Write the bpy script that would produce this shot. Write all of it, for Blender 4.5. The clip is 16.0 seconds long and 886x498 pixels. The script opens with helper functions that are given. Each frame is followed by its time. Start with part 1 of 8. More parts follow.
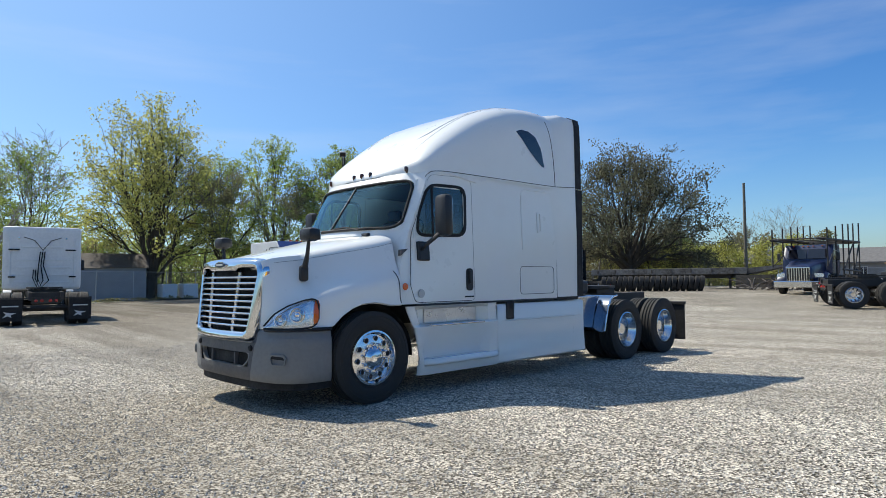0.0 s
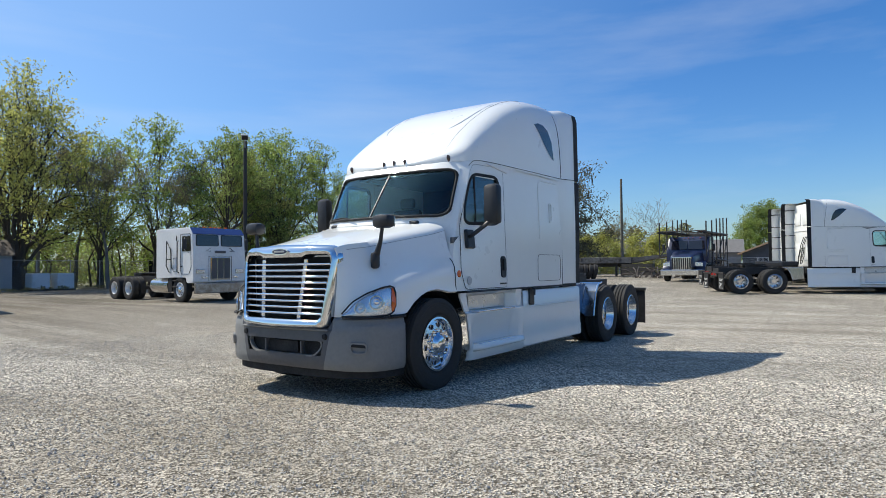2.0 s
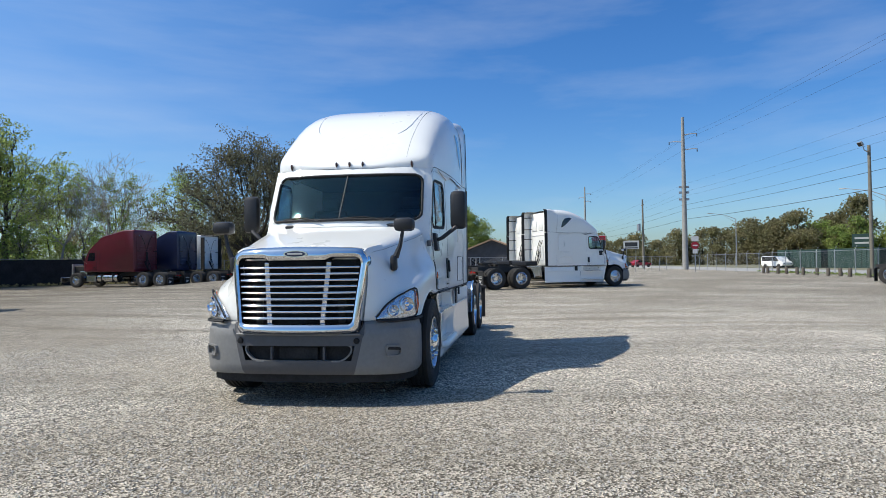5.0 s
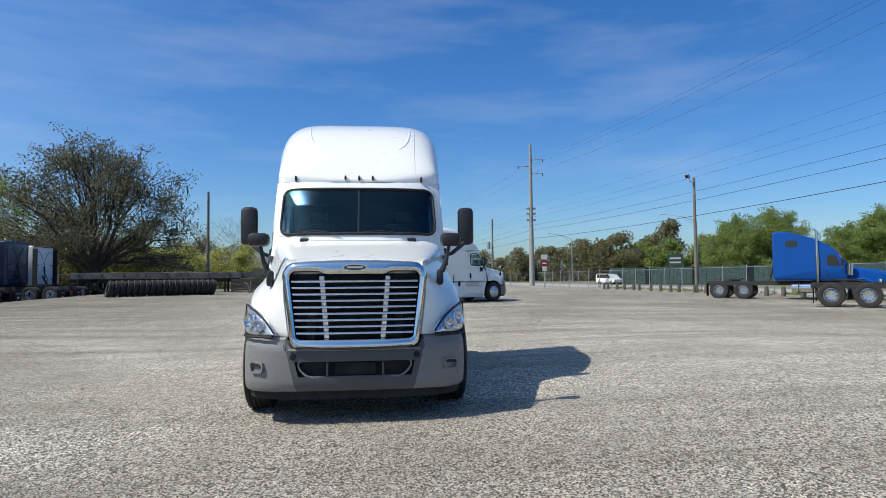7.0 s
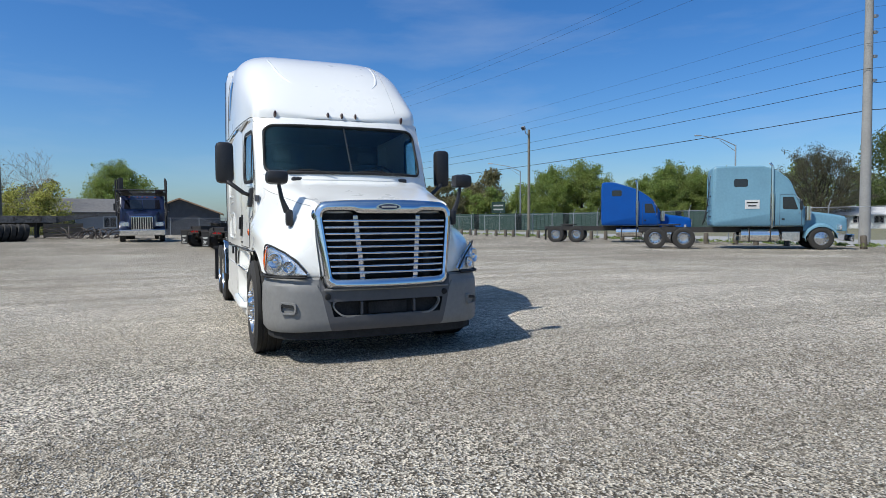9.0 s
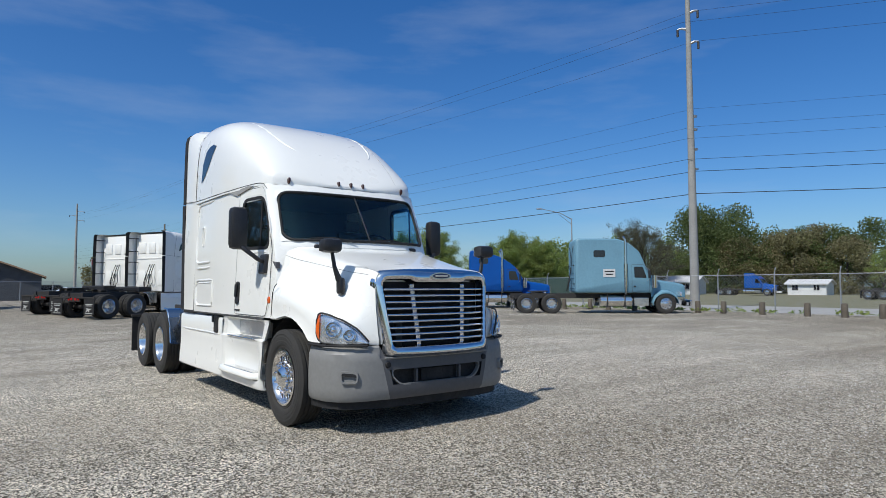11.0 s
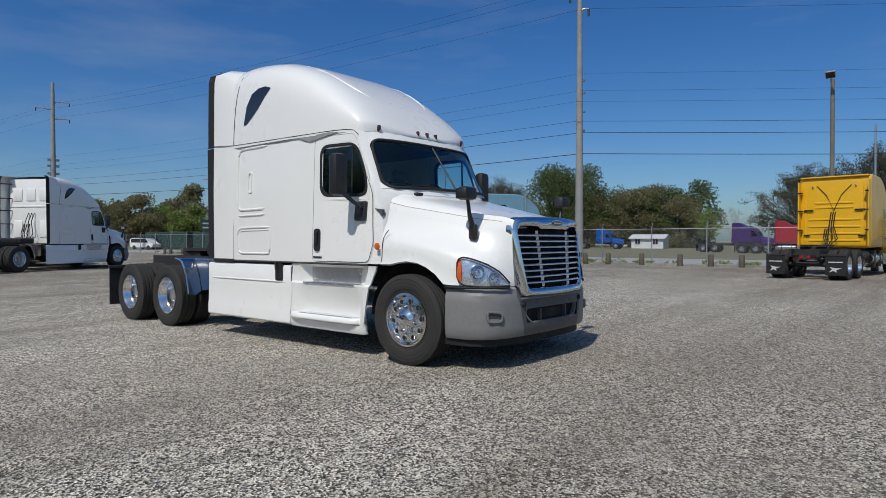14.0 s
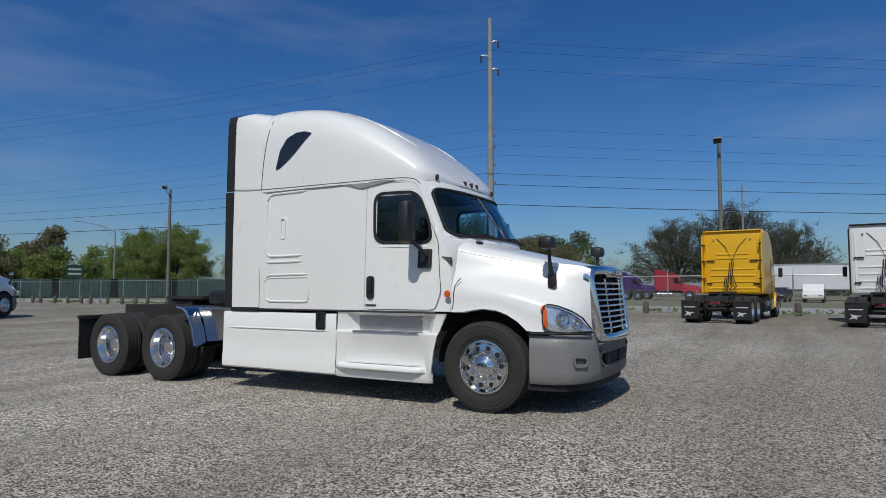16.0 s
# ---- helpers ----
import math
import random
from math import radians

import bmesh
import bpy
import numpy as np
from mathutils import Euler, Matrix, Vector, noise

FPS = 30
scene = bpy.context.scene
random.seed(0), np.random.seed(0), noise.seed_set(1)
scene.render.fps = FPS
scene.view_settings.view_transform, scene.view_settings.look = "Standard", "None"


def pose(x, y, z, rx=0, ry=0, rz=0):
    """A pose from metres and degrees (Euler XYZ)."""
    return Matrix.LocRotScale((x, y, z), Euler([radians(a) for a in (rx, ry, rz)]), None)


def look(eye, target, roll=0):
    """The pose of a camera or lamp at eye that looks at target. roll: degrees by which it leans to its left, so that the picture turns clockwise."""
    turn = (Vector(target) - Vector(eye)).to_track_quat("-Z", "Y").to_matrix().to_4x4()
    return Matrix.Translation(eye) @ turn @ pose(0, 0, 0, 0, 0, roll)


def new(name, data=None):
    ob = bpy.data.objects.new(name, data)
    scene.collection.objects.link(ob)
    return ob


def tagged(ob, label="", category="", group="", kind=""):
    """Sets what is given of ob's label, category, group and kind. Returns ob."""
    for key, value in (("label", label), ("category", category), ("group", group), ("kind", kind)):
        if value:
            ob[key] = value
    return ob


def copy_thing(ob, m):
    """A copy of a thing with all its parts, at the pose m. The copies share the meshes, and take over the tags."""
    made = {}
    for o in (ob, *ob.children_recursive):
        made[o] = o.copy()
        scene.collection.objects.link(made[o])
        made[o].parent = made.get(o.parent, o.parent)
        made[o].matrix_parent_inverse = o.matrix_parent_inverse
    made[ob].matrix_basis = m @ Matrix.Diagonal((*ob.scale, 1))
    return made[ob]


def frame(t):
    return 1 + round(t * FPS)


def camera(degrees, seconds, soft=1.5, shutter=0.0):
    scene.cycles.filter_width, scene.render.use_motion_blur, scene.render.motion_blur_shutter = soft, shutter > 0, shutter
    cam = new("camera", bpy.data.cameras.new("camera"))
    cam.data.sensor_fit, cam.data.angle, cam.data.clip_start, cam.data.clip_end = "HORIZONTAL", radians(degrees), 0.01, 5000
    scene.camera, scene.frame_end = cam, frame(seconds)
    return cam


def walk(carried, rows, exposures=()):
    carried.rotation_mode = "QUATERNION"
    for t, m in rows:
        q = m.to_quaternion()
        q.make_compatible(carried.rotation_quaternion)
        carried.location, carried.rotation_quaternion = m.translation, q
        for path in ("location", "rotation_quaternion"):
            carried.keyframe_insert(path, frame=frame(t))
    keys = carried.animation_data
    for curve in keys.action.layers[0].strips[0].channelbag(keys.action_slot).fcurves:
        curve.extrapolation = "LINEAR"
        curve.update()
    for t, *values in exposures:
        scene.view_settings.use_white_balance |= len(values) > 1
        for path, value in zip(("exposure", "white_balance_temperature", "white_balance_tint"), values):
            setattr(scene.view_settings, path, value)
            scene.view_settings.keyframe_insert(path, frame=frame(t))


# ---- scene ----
from mathutils.bvhtree import BVHTree
cam = camera(70.5, 16.0, soft=0.4)
EXPOSURES = [(0, 0.17, 6850, 10), (4.2, 0.12, 6700, 11), (7, 0.0, 6600, 11), (8.7, -0.10, 6500, 11), (11, -0.28, 6450, 11), (12.5, -0.54, 6400, 12), (14, -0.69, 6480, 13), (16, -0.83, 6420, 13)]
PATH = [
    (0, (6.584, -4.17, 1.364), (5.156, -2.772, 1.458), -0.5),
    (0.5, (6.28, -4.603, 1.343), (4.907, -3.153, 1.439), -0.5),
    (1, (5.934, -4.962, 1.355), (4.623, -3.455, 1.451), -0.7),
    (1.5, (5.534, -5.319, 1.359), (4.313, -3.737, 1.439), -0.5),
    (2, (5.116, -5.587, 1.36), (3.989, -3.935, 1.416), -0.5),
    (2.5, (4.681, -5.841, 1.372), (3.664, -4.119, 1.39), -0.5),
    (3, (4.234, -6.105, 1.393), (3.376, -4.299, 1.353), -0.3),
    (3.5, (3.755, -6.37, 1.444), (3.073, -4.49, 1.403), -0.3),
    (4, (3.302, -6.648, 1.457), (2.778, -4.718, 1.429), -0.3),
    (4.2, (3.115, -6.727, 1.442), (2.644, -4.784, 1.426), -0.3),
    (6.3, (0.91, -7.369, 1.419), (0.962, -5.372, 1.518), -0.7),
    (6.5, (0.706, -7.36, 1.421), (0.813, -5.365, 1.512), -0.4),
    (7, (0.182, -7.287, 1.427), (0.402, -5.301, 1.517), -0.5),
    (7.5, (-0.3, -7.274, 1.424), (0.028, -5.301, 1.472), -0.4),
    (8, (-0.823, -7.186, 1.417), (-0.354, -5.242, 1.404), -0.3),
    (8.5, (-1.347, -7.103, 1.381), (-0.724, -5.204, 1.326), -0.2),
    (8.7, (-1.552, -7.071, 1.378), (-0.874, -5.192, 1.288), -0.2),
    (10.8, (-3.658, -6.342, 1.401), (-2.47, -4.735, 1.491), -0.1),
    (11, (-3.844, -6.263, 1.421), (-2.643, -4.668, 1.541), -0.1),
    (11.5, (-4.243, -5.975, 1.387), (-3.02, -4.402, 1.557), -0.1),
    (12, (-4.705, -5.779, 1.355), (-3.468, -4.218, 1.542), -0.1),
    (12.5, (-5.097, -5.52, 1.319), (-3.836, -3.978, 1.502), -0.2),
    (13, (-5.499, -5.296, 1.294), (-4.192, -3.792, 1.458), -0.2),
    (13.5, (-5.842, -5.009, 1.286), (-4.433, -3.59, 1.337), -0.2),
    (14, (-6.173, -4.617, 1.337), (-4.636, -3.337, 1.311), 0.0),
    (14.5, (-6.533, -4.184, 1.421), (-4.88, -3.057, 1.408), 0.1),
    (15, (-6.845, -3.712, 1.437), (-5.139, -2.671, 1.502), 0.1),
    (15.5, (-7.206, -3.33, 1.38), (-5.485, -2.319, 1.505), 0.0),
    (16, (-7.483, -2.922, 1.34), (-5.738, -1.954, 1.465), 0.0),
]
walk(cam, [(t, look(eye, target, roll)) for t, eye, target, roll in PATH], EXPOSURES)

# ---- world and sun ----
SUN_AZ, SUN_EL = 193.0, 51.5          # degrees: direction towards the sun, from +x turning to +y; height
world = bpy.data.worlds.new("sky")
scene.world = world
world.use_nodes = True
wn, wl = world.node_tree.nodes, world.node_tree.links
wn.clear()
sky = wn.new("ShaderNodeTexSky")
sky.sky_type, sky.sun_disc = "NISHITA", False
sky.sun_elevation, sky.sun_rotation = radians(SUN_EL), radians(90 - SUN_AZ)
sky.air_density, sky.dust_density, sky.ozone_density = 1.0, 1.0, 2.2
coord, stretch, cirrus = wn.new("ShaderNodeTexCoord"), wn.new("ShaderNodeMapping"), wn.new("ShaderNodeTexNoise")
stretch.inputs["Scale"].default_value = (2.0, 1.1, 9.0)
stretch.inputs["Rotation"].default_value = (0.12, 0.05, 0.4)
cirrus.inputs["Scale"].default_value, cirrus.inputs["Detail"].default_value, cirrus.inputs["Roughness"].default_value = 1.3, 7.0, 0.55
veil = wn.new("ShaderNodeMapRange")
veil.inputs["From Min"].default_value, veil.inputs["From Max"].default_value, veil.inputs["To Max"].default_value = 0.50, 0.85, 0.24
thin = wn.new("ShaderNodeMixRGB")
thin.inputs["Color2"].default_value = (6.2, 6.9, 7.6, 1)
back, out = wn.new("ShaderNodeBackground"), wn.new("ShaderNodeOutputWorld")
back.inputs["Strength"].default_value = 0.113
swing = wn.new("ShaderNodeMapping")
swing.inputs["Rotation"].default_value = (0, 0, 0.5)
wl.new(coord.outputs["Generated"], swing.inputs["Vector"])
wl.new(swing.outputs["Vector"], stretch.inputs["Vector"])
wl.new(stretch.outputs["Vector"], cirrus.inputs["Vector"])
wl.new(cirrus.outputs["Fac"], veil.inputs["Value"])
wl.new(veil.outputs["Result"], thin.inputs["Fac"])
rich = wn.new("ShaderNodeHueSaturation")
rich.inputs["Saturation"].default_value = 1.34
hue = wn.new("ShaderNodeMixRGB")
hue.blend_type = "MULTIPLY"
hue.inputs["Fac"].default_value, hue.inputs["Color2"].default_value = 1.0, (0.74, 0.97, 1.235, 1)
wl.new(sky.outputs["Color"], rich.inputs["Color"])
wl.new(rich.outputs["Color"], hue.inputs["Color1"])
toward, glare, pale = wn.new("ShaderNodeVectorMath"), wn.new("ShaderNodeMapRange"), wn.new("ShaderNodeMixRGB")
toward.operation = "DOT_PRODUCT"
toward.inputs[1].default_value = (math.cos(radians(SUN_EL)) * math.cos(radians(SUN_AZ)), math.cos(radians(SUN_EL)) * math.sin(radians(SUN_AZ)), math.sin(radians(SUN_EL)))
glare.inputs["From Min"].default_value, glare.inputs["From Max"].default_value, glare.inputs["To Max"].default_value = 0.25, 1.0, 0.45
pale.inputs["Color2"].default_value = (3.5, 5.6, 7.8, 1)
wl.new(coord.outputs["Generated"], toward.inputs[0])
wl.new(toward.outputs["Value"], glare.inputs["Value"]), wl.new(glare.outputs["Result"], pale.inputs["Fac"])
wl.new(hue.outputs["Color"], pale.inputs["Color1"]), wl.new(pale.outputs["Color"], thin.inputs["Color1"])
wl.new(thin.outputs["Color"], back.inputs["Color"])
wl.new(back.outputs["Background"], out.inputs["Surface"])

sun = new("sun", bpy.data.lights.new("sun", "SUN"))
sun.data.energy, sun.data.angle, sun.data.color = 5.0, radians(0.53), (1.0, 0.975, 0.89)
sd = Vector((math.cos(radians(SUN_EL)) * math.cos(radians(SUN_AZ)), math.cos(radians(SUN_EL)) * math.sin(radians(SUN_AZ)), math.sin(radians(SUN_EL))))
sun.matrix_world = look(tuple(sd * 60), (0, 0, 0))


# ---- materials ----
def mat(name, color, rough=0.5, metal=0.0, vary=0.0, scale=6.0, bump=0.0, bump_scale=60.0, coat=0.0, color2=None, spec=0.5, island=0.0):
    """A procedural material: two scales of colour variation, grain in the roughness, optional relief."""
    m = bpy.data.materials.new(name)
    m.use_nodes = True
    n, l = m.node_tree.nodes, m.node_tree.links
    b = n["Principled BSDF"]
    b.inputs["Base Color"].default_value = (*color, 1)
    b.inputs["Roughness"].default_value, b.inputs["Metallic"].default_value = rough, metal
    b.inputs["Specular IOR Level"].default_value = spec
    if coat:
        b.inputs["Coat Weight"].default_value, b.inputs["Coat Roughness"].default_value = coat, 0.04
    tc = n.new("ShaderNodeTexCoord")
    if vary or color2:
        big, fine, mixn = n.new("ShaderNodeTexNoise"), n.new("ShaderNodeTexNoise"), n.new("ShaderNodeMath")
        big.inputs["Scale"].default_value, big.inputs["Detail"].default_value = scale, 5
        fine.inputs["Scale"].default_value, fine.inputs["Detail"].default_value = scale * 9, 3
        mixn.operation = "ADD"
        ramp = n.new("ShaderNodeMapRange")
        ramp.inputs["From Min"].default_value, ramp.inputs["From Max"].default_value = 0.7, 1.3
        col = n.new("ShaderNodeMixRGB")
        c2 = color2 or tuple(c * (1 - vary) for c in color)
        col.inputs["Color1"].default_value, col.inputs["Color2"].default_value = (*color, 1), (*c2, 1)
        l.new(tc.outputs["Object"], big.inputs["Vector"]), l.new(tc.outputs["Object"], fine.inputs["Vector"])
        l.new(big.outputs["Fac"], mixn.inputs[0]), l.new(fine.outputs["Fac"], mixn.inputs[1])
        l.new(mixn.outputs["Value"], ramp.inputs["Value"]), l.new(ramp.outputs["Result"], col.inputs["Fac"])
        last = col.outputs["Color"]
        if island:
            geo, hsv, rng = n.new("ShaderNodeNewGeometry"), n.new("ShaderNodeHueSaturation"), n.new("ShaderNodeMapRange")
            rng.inputs["To Min"].default_value, rng.inputs["To Max"].default_value = 1 - island, 1 + island
            l.new(geo.outputs["Random Per Island"], rng.inputs["Value"])
            l.new(rng.outputs["Result"], hsv.inputs["Value"]), l.new(last, hsv.inputs["Color"])
            last = hsv.outputs["Color"]
        l.new(last, b.inputs["Base Color"])
        rr = n.new("ShaderNodeMapRange")
        rr.inputs["From Min"].default_value, rr.inputs["From Max"].default_value = 0.6, 1.4
        rr.inputs["To Min"].default_value, rr.inputs["To Max"].default_value = max(0.02, rough * 0.8), min(1, rough * 1.25)
        l.new(mixn.outputs["Value"], rr.inputs["Value"]), l.new(rr.outputs["Result"], b.inputs["Roughness"])
    if bump:
        bn, bp = n.new("ShaderNodeTexNoise"), n.new("ShaderNodeBump")
        bn.inputs["Scale"].default_value, bn.inputs["Detail"].default_value = bump_scale, 4
        bp.inputs["Strength"].default_value, bp.inputs["Distance"].default_value = bump, 0.02
        l.new(tc.outputs["Object"], bn.inputs["Vector"]), l.new(bn.outputs["Fac"], bp.inputs["Height"])
        l.new(bp.outputs["Normal"], b.inputs["Normal"])
    return m


def leafy(name, c1, c2, rough=0.6):
    """Foliage: colour by clump, light passing through the leaves."""
    m = mat(name, c1, rough, vary=0.3, scale=0.35, color2=c2, island=0.45, spec=0.25)
    n, l = m.node_tree.nodes, m.node_tree.links
    b, out_n = n["Principled BSDF"], n["Material Output"]
    tr, mx = n.new("ShaderNodeBsdfTranslucent"), n.new("ShaderNodeMixShader")
    mx.inputs["Fac"].default_value = 0.58
    l.new(b.inputs["Base Color"].links[0].from_socket, tr.inputs["Color"])
    l.new(b.outputs["BSDF"], mx.inputs[1]), l.new(tr.outputs["BSDF"], mx.inputs[2])
    l.new(mx.outputs["Shader"], out_n.inputs["Surface"])
    return m


def pane_mat(name, tint, rough=0.02, ior=1.6, sheen=(1, 1, 1)):
    """Thin tinted glass: lets light through, gloss by Fresnel."""
    m = bpy.data.materials.new(name)
    m.use_nodes = True
    n, l = m.node_tree.nodes, m.node_tree.links
    n.remove(n["Principled BSDF"])
    t, g, f, mx = n.new("ShaderNodeBsdfTransparent"), n.new("ShaderNodeBsdfGlossy"), n.new("ShaderNodeLayerWeight"), n.new("ShaderNodeMixShader")
    t.inputs["Color"].default_value = (*tint, 1)
    g.inputs["Roughness"].default_value, g.inputs["Color"].default_value = rough, (*sheen, 1)
    f.inputs["Blend"].default_value = 0.5
    power, level = n.new("ShaderNodeMath"), n.new("ShaderNodeMapRange")
    power.operation = "POWER"
    power.inputs[1].default_value = 4.0
    level.inputs["To Min"].default_value = ((ior - 1) / (ior + 1)) ** 2
    l.new(f.outputs["Facing"], power.inputs[0]), l.new(power.outputs["Value"], level.inputs["Value"])
    l.new(level.outputs["Result"], mx.inputs["Fac"]), l.new(t.outputs["BSDF"], mx.inputs[1]), l.new(g.outputs["BSDF"], mx.inputs[2])
    l.new(mx.outputs["Shader"], n["Material Output"].inputs["Surface"])
    return m


def gravel_mat():
    m = bpy.data.materials.new("gravel")
    m.use_nodes = True
    n, l = m.node_tree.nodes, m.node_tree.links
    b = n["Principled BSDF"]
    b.inputs["Roughness"].default_value, b.inputs["Specular IOR Level"].default_value = 0.92, 0.2
    tc = n.new("ShaderNodeTexCoord")
    pos = tc.outputs["Object"]

    def noise_of(scale, detail):
        x = n.new("ShaderNodeTexNoise")
        x.inputs["Scale"].default_value, x.inputs["Detail"].default_value = scale, detail
        l.new(pos, x.inputs["Vector"])
        return x.outputs["Fac"]

    def ramp_of(value, lo, hi, a, z):
        x = n.new("ShaderNodeMapRange")
        for k, v in (("From Min", lo), ("From Max", hi), ("To Min", a), ("To Max", z)):
            x.inputs[k].default_value = v
        l.new(value, x.inputs["Value"])
        return x.outputs["Result"]

    def mix(fac, a, z, mode="MIX"):
        x = n.new("ShaderNodeMixRGB")
        x.blend_type = mode
        for k, v in (("Fac", fac), ("Color1", a), ("Color2", z)):
            if isinstance(v, (tuple, float, int)):
                x.inputs[k].default_value = (*v, 1) if isinstance(v, tuple) else v
            else:
                l.new(v, x.inputs[k])
        return x.outputs["Color"]

    cells = n.new("ShaderNodeTexVoronoi")
    cells.inputs["Scale"].default_value = 66
    l.new(pos, cells.inputs["Vector"])
    cells2 = n.new("ShaderNodeTexVoronoi")
    cells2.inputs["Scale"].default_value = 110
    l.new(pos, cells2.inputs["Vector"])
    bw = n.new("ShaderNodeRGBToBW")
    l.new(cells.outputs["Color"], bw.inputs["Color"])
    bw2 = n.new("ShaderNodeRGBToBW")
    l.new(cells2.outputs["Color"], bw2.inputs["Color"])
    base = mix(ramp_of(bw.outputs["Val"], 0.34, 0.62, 0, 1), (0.040, 0.036, 0.031), (0.70, 0.67, 0.605))
    base = mix(ramp_of(bw2.outputs["Val"], 0.4, 0.8, 0, 0.4), base, (0.44, 0.41, 0.36))
    patch = ramp_of(noise_of(0.35, 6), 0.42, 0.62, 0, 0.42)
    base = mix(patch, base, (0.29, 0.26, 0.225))
    tan = ramp_of(noise_of(0.12, 4), 0.5, 0.7, 0, 0.4)
    base = mix(tan, base, (0.36, 0.32, 0.26))
    dark = ramp_of(noise_of(0.9, 8), 0.58, 0.72, 0, 0.35)
    base = mix(dark, base, (0.16, 0.147, 0.12))
    way, drift = n.new("ShaderNodeMapping"), n.new("ShaderNodeTexNoise")
    way.inputs["Rotation"].default_value, way.inputs["Scale"].default_value = (0, 0, 0.5), (0.09, 1.1, 1.0)
    drift.inputs["Scale"].default_value, drift.inputs["Detail"].default_value = 1.0, 7
    l.new(pos, way.inputs["Vector"]), l.new(way.outputs["Vector"], drift.inputs["Vector"])
    base = mix(ramp_of(drift.outputs["Fac"], 0.48, 0.68, 0, 0.6), base, (0.20, 0.182, 0.148))
    soil = ramp_of(noise_of(0.07, 7), 0.47, 0.64, 0, 0.55)
    base = mix(soil, base, (0.21, 0.188, 0.155))
    far = n.new("ShaderNodeVectorMath")
    far.operation = "LENGTH"
    l.new(pos, far.inputs[0])
    outer = mix(ramp_of(far.outputs["Value"], 8.0, 26.0, 0, 0.78), (0, 0, 0), (1, 1, 1))
    worn = mix(1.0, outer, ramp_of(noise_of(0.22, 7), 0.38, 0.6, 0.45, 1), "MULTIPLY")
    base = mix(worn, base, (0.175, 0.162, 0.136))
    axes = n.new("ShaderNodeSeparateXYZ")
    l.new(pos, axes.inputs["Vector"])
    # brown soil and the west trees' shade, both painted darker towards -x
    soil_shade = mix(1.0, mix(ramp_of(axes.outputs["X"], -2.0, -24.0, 0, 1), (0, 0, 0), (1, 1, 1)), ramp_of(drift.outputs["Fac"], 0.35, 0.60, 0.25, 0.9), "MULTIPLY")
    base = mix(soil_shade, base, (0.105, 0.092, 0.073))
    clod = ramp_of(noise_of(11.0, 9), 0.50, 0.66, 0, 0.42)
    base = mix(clod, base, (0.105, 0.094, 0.078))
    chip = ramp_of(noise_of(36.0, 5), 0.58, 0.70, 0, 0.5)
    base = mix(chip, base, (0.60, 0.575, 0.52))
    grit = mix(ramp_of(bw.outputs["Val"], 0.30, 0.66, 0, 1), (0.48, 0.47, 0.45), (1.42, 1.42, 1.42))
    fines = mix(ramp_of(bw2.outputs["Val"], 0.30, 0.70, 0, 1), (0.70, 0.70, 0.70), (1.24, 1.24, 1.24))
    packed = ramp_of(noise_of(0.55, 5), 0.45, 0.62, 0.95, 0.40)
    base = mix(packed, base, grit, "MULTIPLY")
    base = mix(0.8, base, fines, "MULTIPLY")
    base = mix(1.0, base, (1.22, 1.17, 1.085), "MULTIPLY")
    l.new(base, b.inputs["Base Color"])
    bp, bp2 = n.new("ShaderNodeBump"), n.new("ShaderNodeBump")
    bp.inputs["Strength"].default_value, bp.inputs["Distance"].default_value = 1.0, 0.018
    bp2.inputs["Strength"].default_value, bp2.inputs["Distance"].default_value = 0.7, 0.10
    l.new(cells.outputs["Distance"], bp.inputs["Height"])
    l.new(noise_of(5.0, 9), bp2.inputs["Height"])
    l.new(bp2.outputs["Normal"], bp.inputs["Normal"])
    l.new(bp.outputs["Normal"], b.inputs["Normal"])
    return m


GRAVEL = gravel_mat()
WHITE = mat("white_paint", (0.825, 0.82, 0.778), 0.30, vary=0.02, scale=0.6, coat=0.7)
WHITE_OLD = mat("white_paint_worn", (0.80, 0.80, 0.78), 0.45, vary=0.12, scale=1.5)
GREY = mat("grey_bumper_plastic", (0.205, 0.203, 0.196), 0.5, vary=0.12, scale=3, bump=0.05, bump_scale=300)
DARKGREY = mat("dark_grey_plastic", (0.085, 0.085, 0.09), 0.5, vary=0.12, scale=3, bump=0.05, bump_scale=300)
BLACK = mat("black_plastic", (0.018, 0.018, 0.02), 0.45, vary=0.3, scale=8, bump=0.08, bump_scale=250)
MATT = mat("black_rubber_trim", (0.012, 0.012, 0.013), 0.75, vary=0.3, scale=6)
TYRE = mat("tyre_rubber", (0.018, 0.0175, 0.017), 0.85, vary=0.35, scale=7, color2=(0.036, 0.033, 0.029), bump=0.2, bump_scale=90)
CHROME = mat("chrome", (0.75, 0.76, 0.78), 0.07, 1.0, vary=0.06, scale=5)
MIRROR = mat("mirror_polished_steel", (0.48, 0.49, 0.51), 0.13, 1.0, vary=0.1, scale=6)
ALLOY = mat("polished_aluminium", (0.78, 0.78, 0.79), 0.17, 1.0, vary=0.12, scale=9)
STEEL = mat("frame_steel_dark", (0.018, 0.018, 0.02), 0.6, 0.1, vary=0.4, scale=4, color2=(0.042, 0.036, 0.03))
GALV = mat("galvanised_steel", (0.42, 0.43, 0.44), 0.45, 0.7, vary=0.2, scale=8)
LENS = mat("headlamp_chrome_bowl", (0.82, 0.82, 0.82), 0.2, 0.75, vary=0.2, scale=25, bump=0.14, bump_scale=22)
AMBER = mat("amber_lens", (0.72, 0.115, 0.012), 0.12, vary=0.2, scale=30, coat=0.5)
RED = mat("red_lens", (0.45, 0.012, 0.012), 0.15, vary=0.2, scale=30, coat=0.5)
CLEAR = pane_mat("clear_lens", (0.93, 0.95, 0.97))
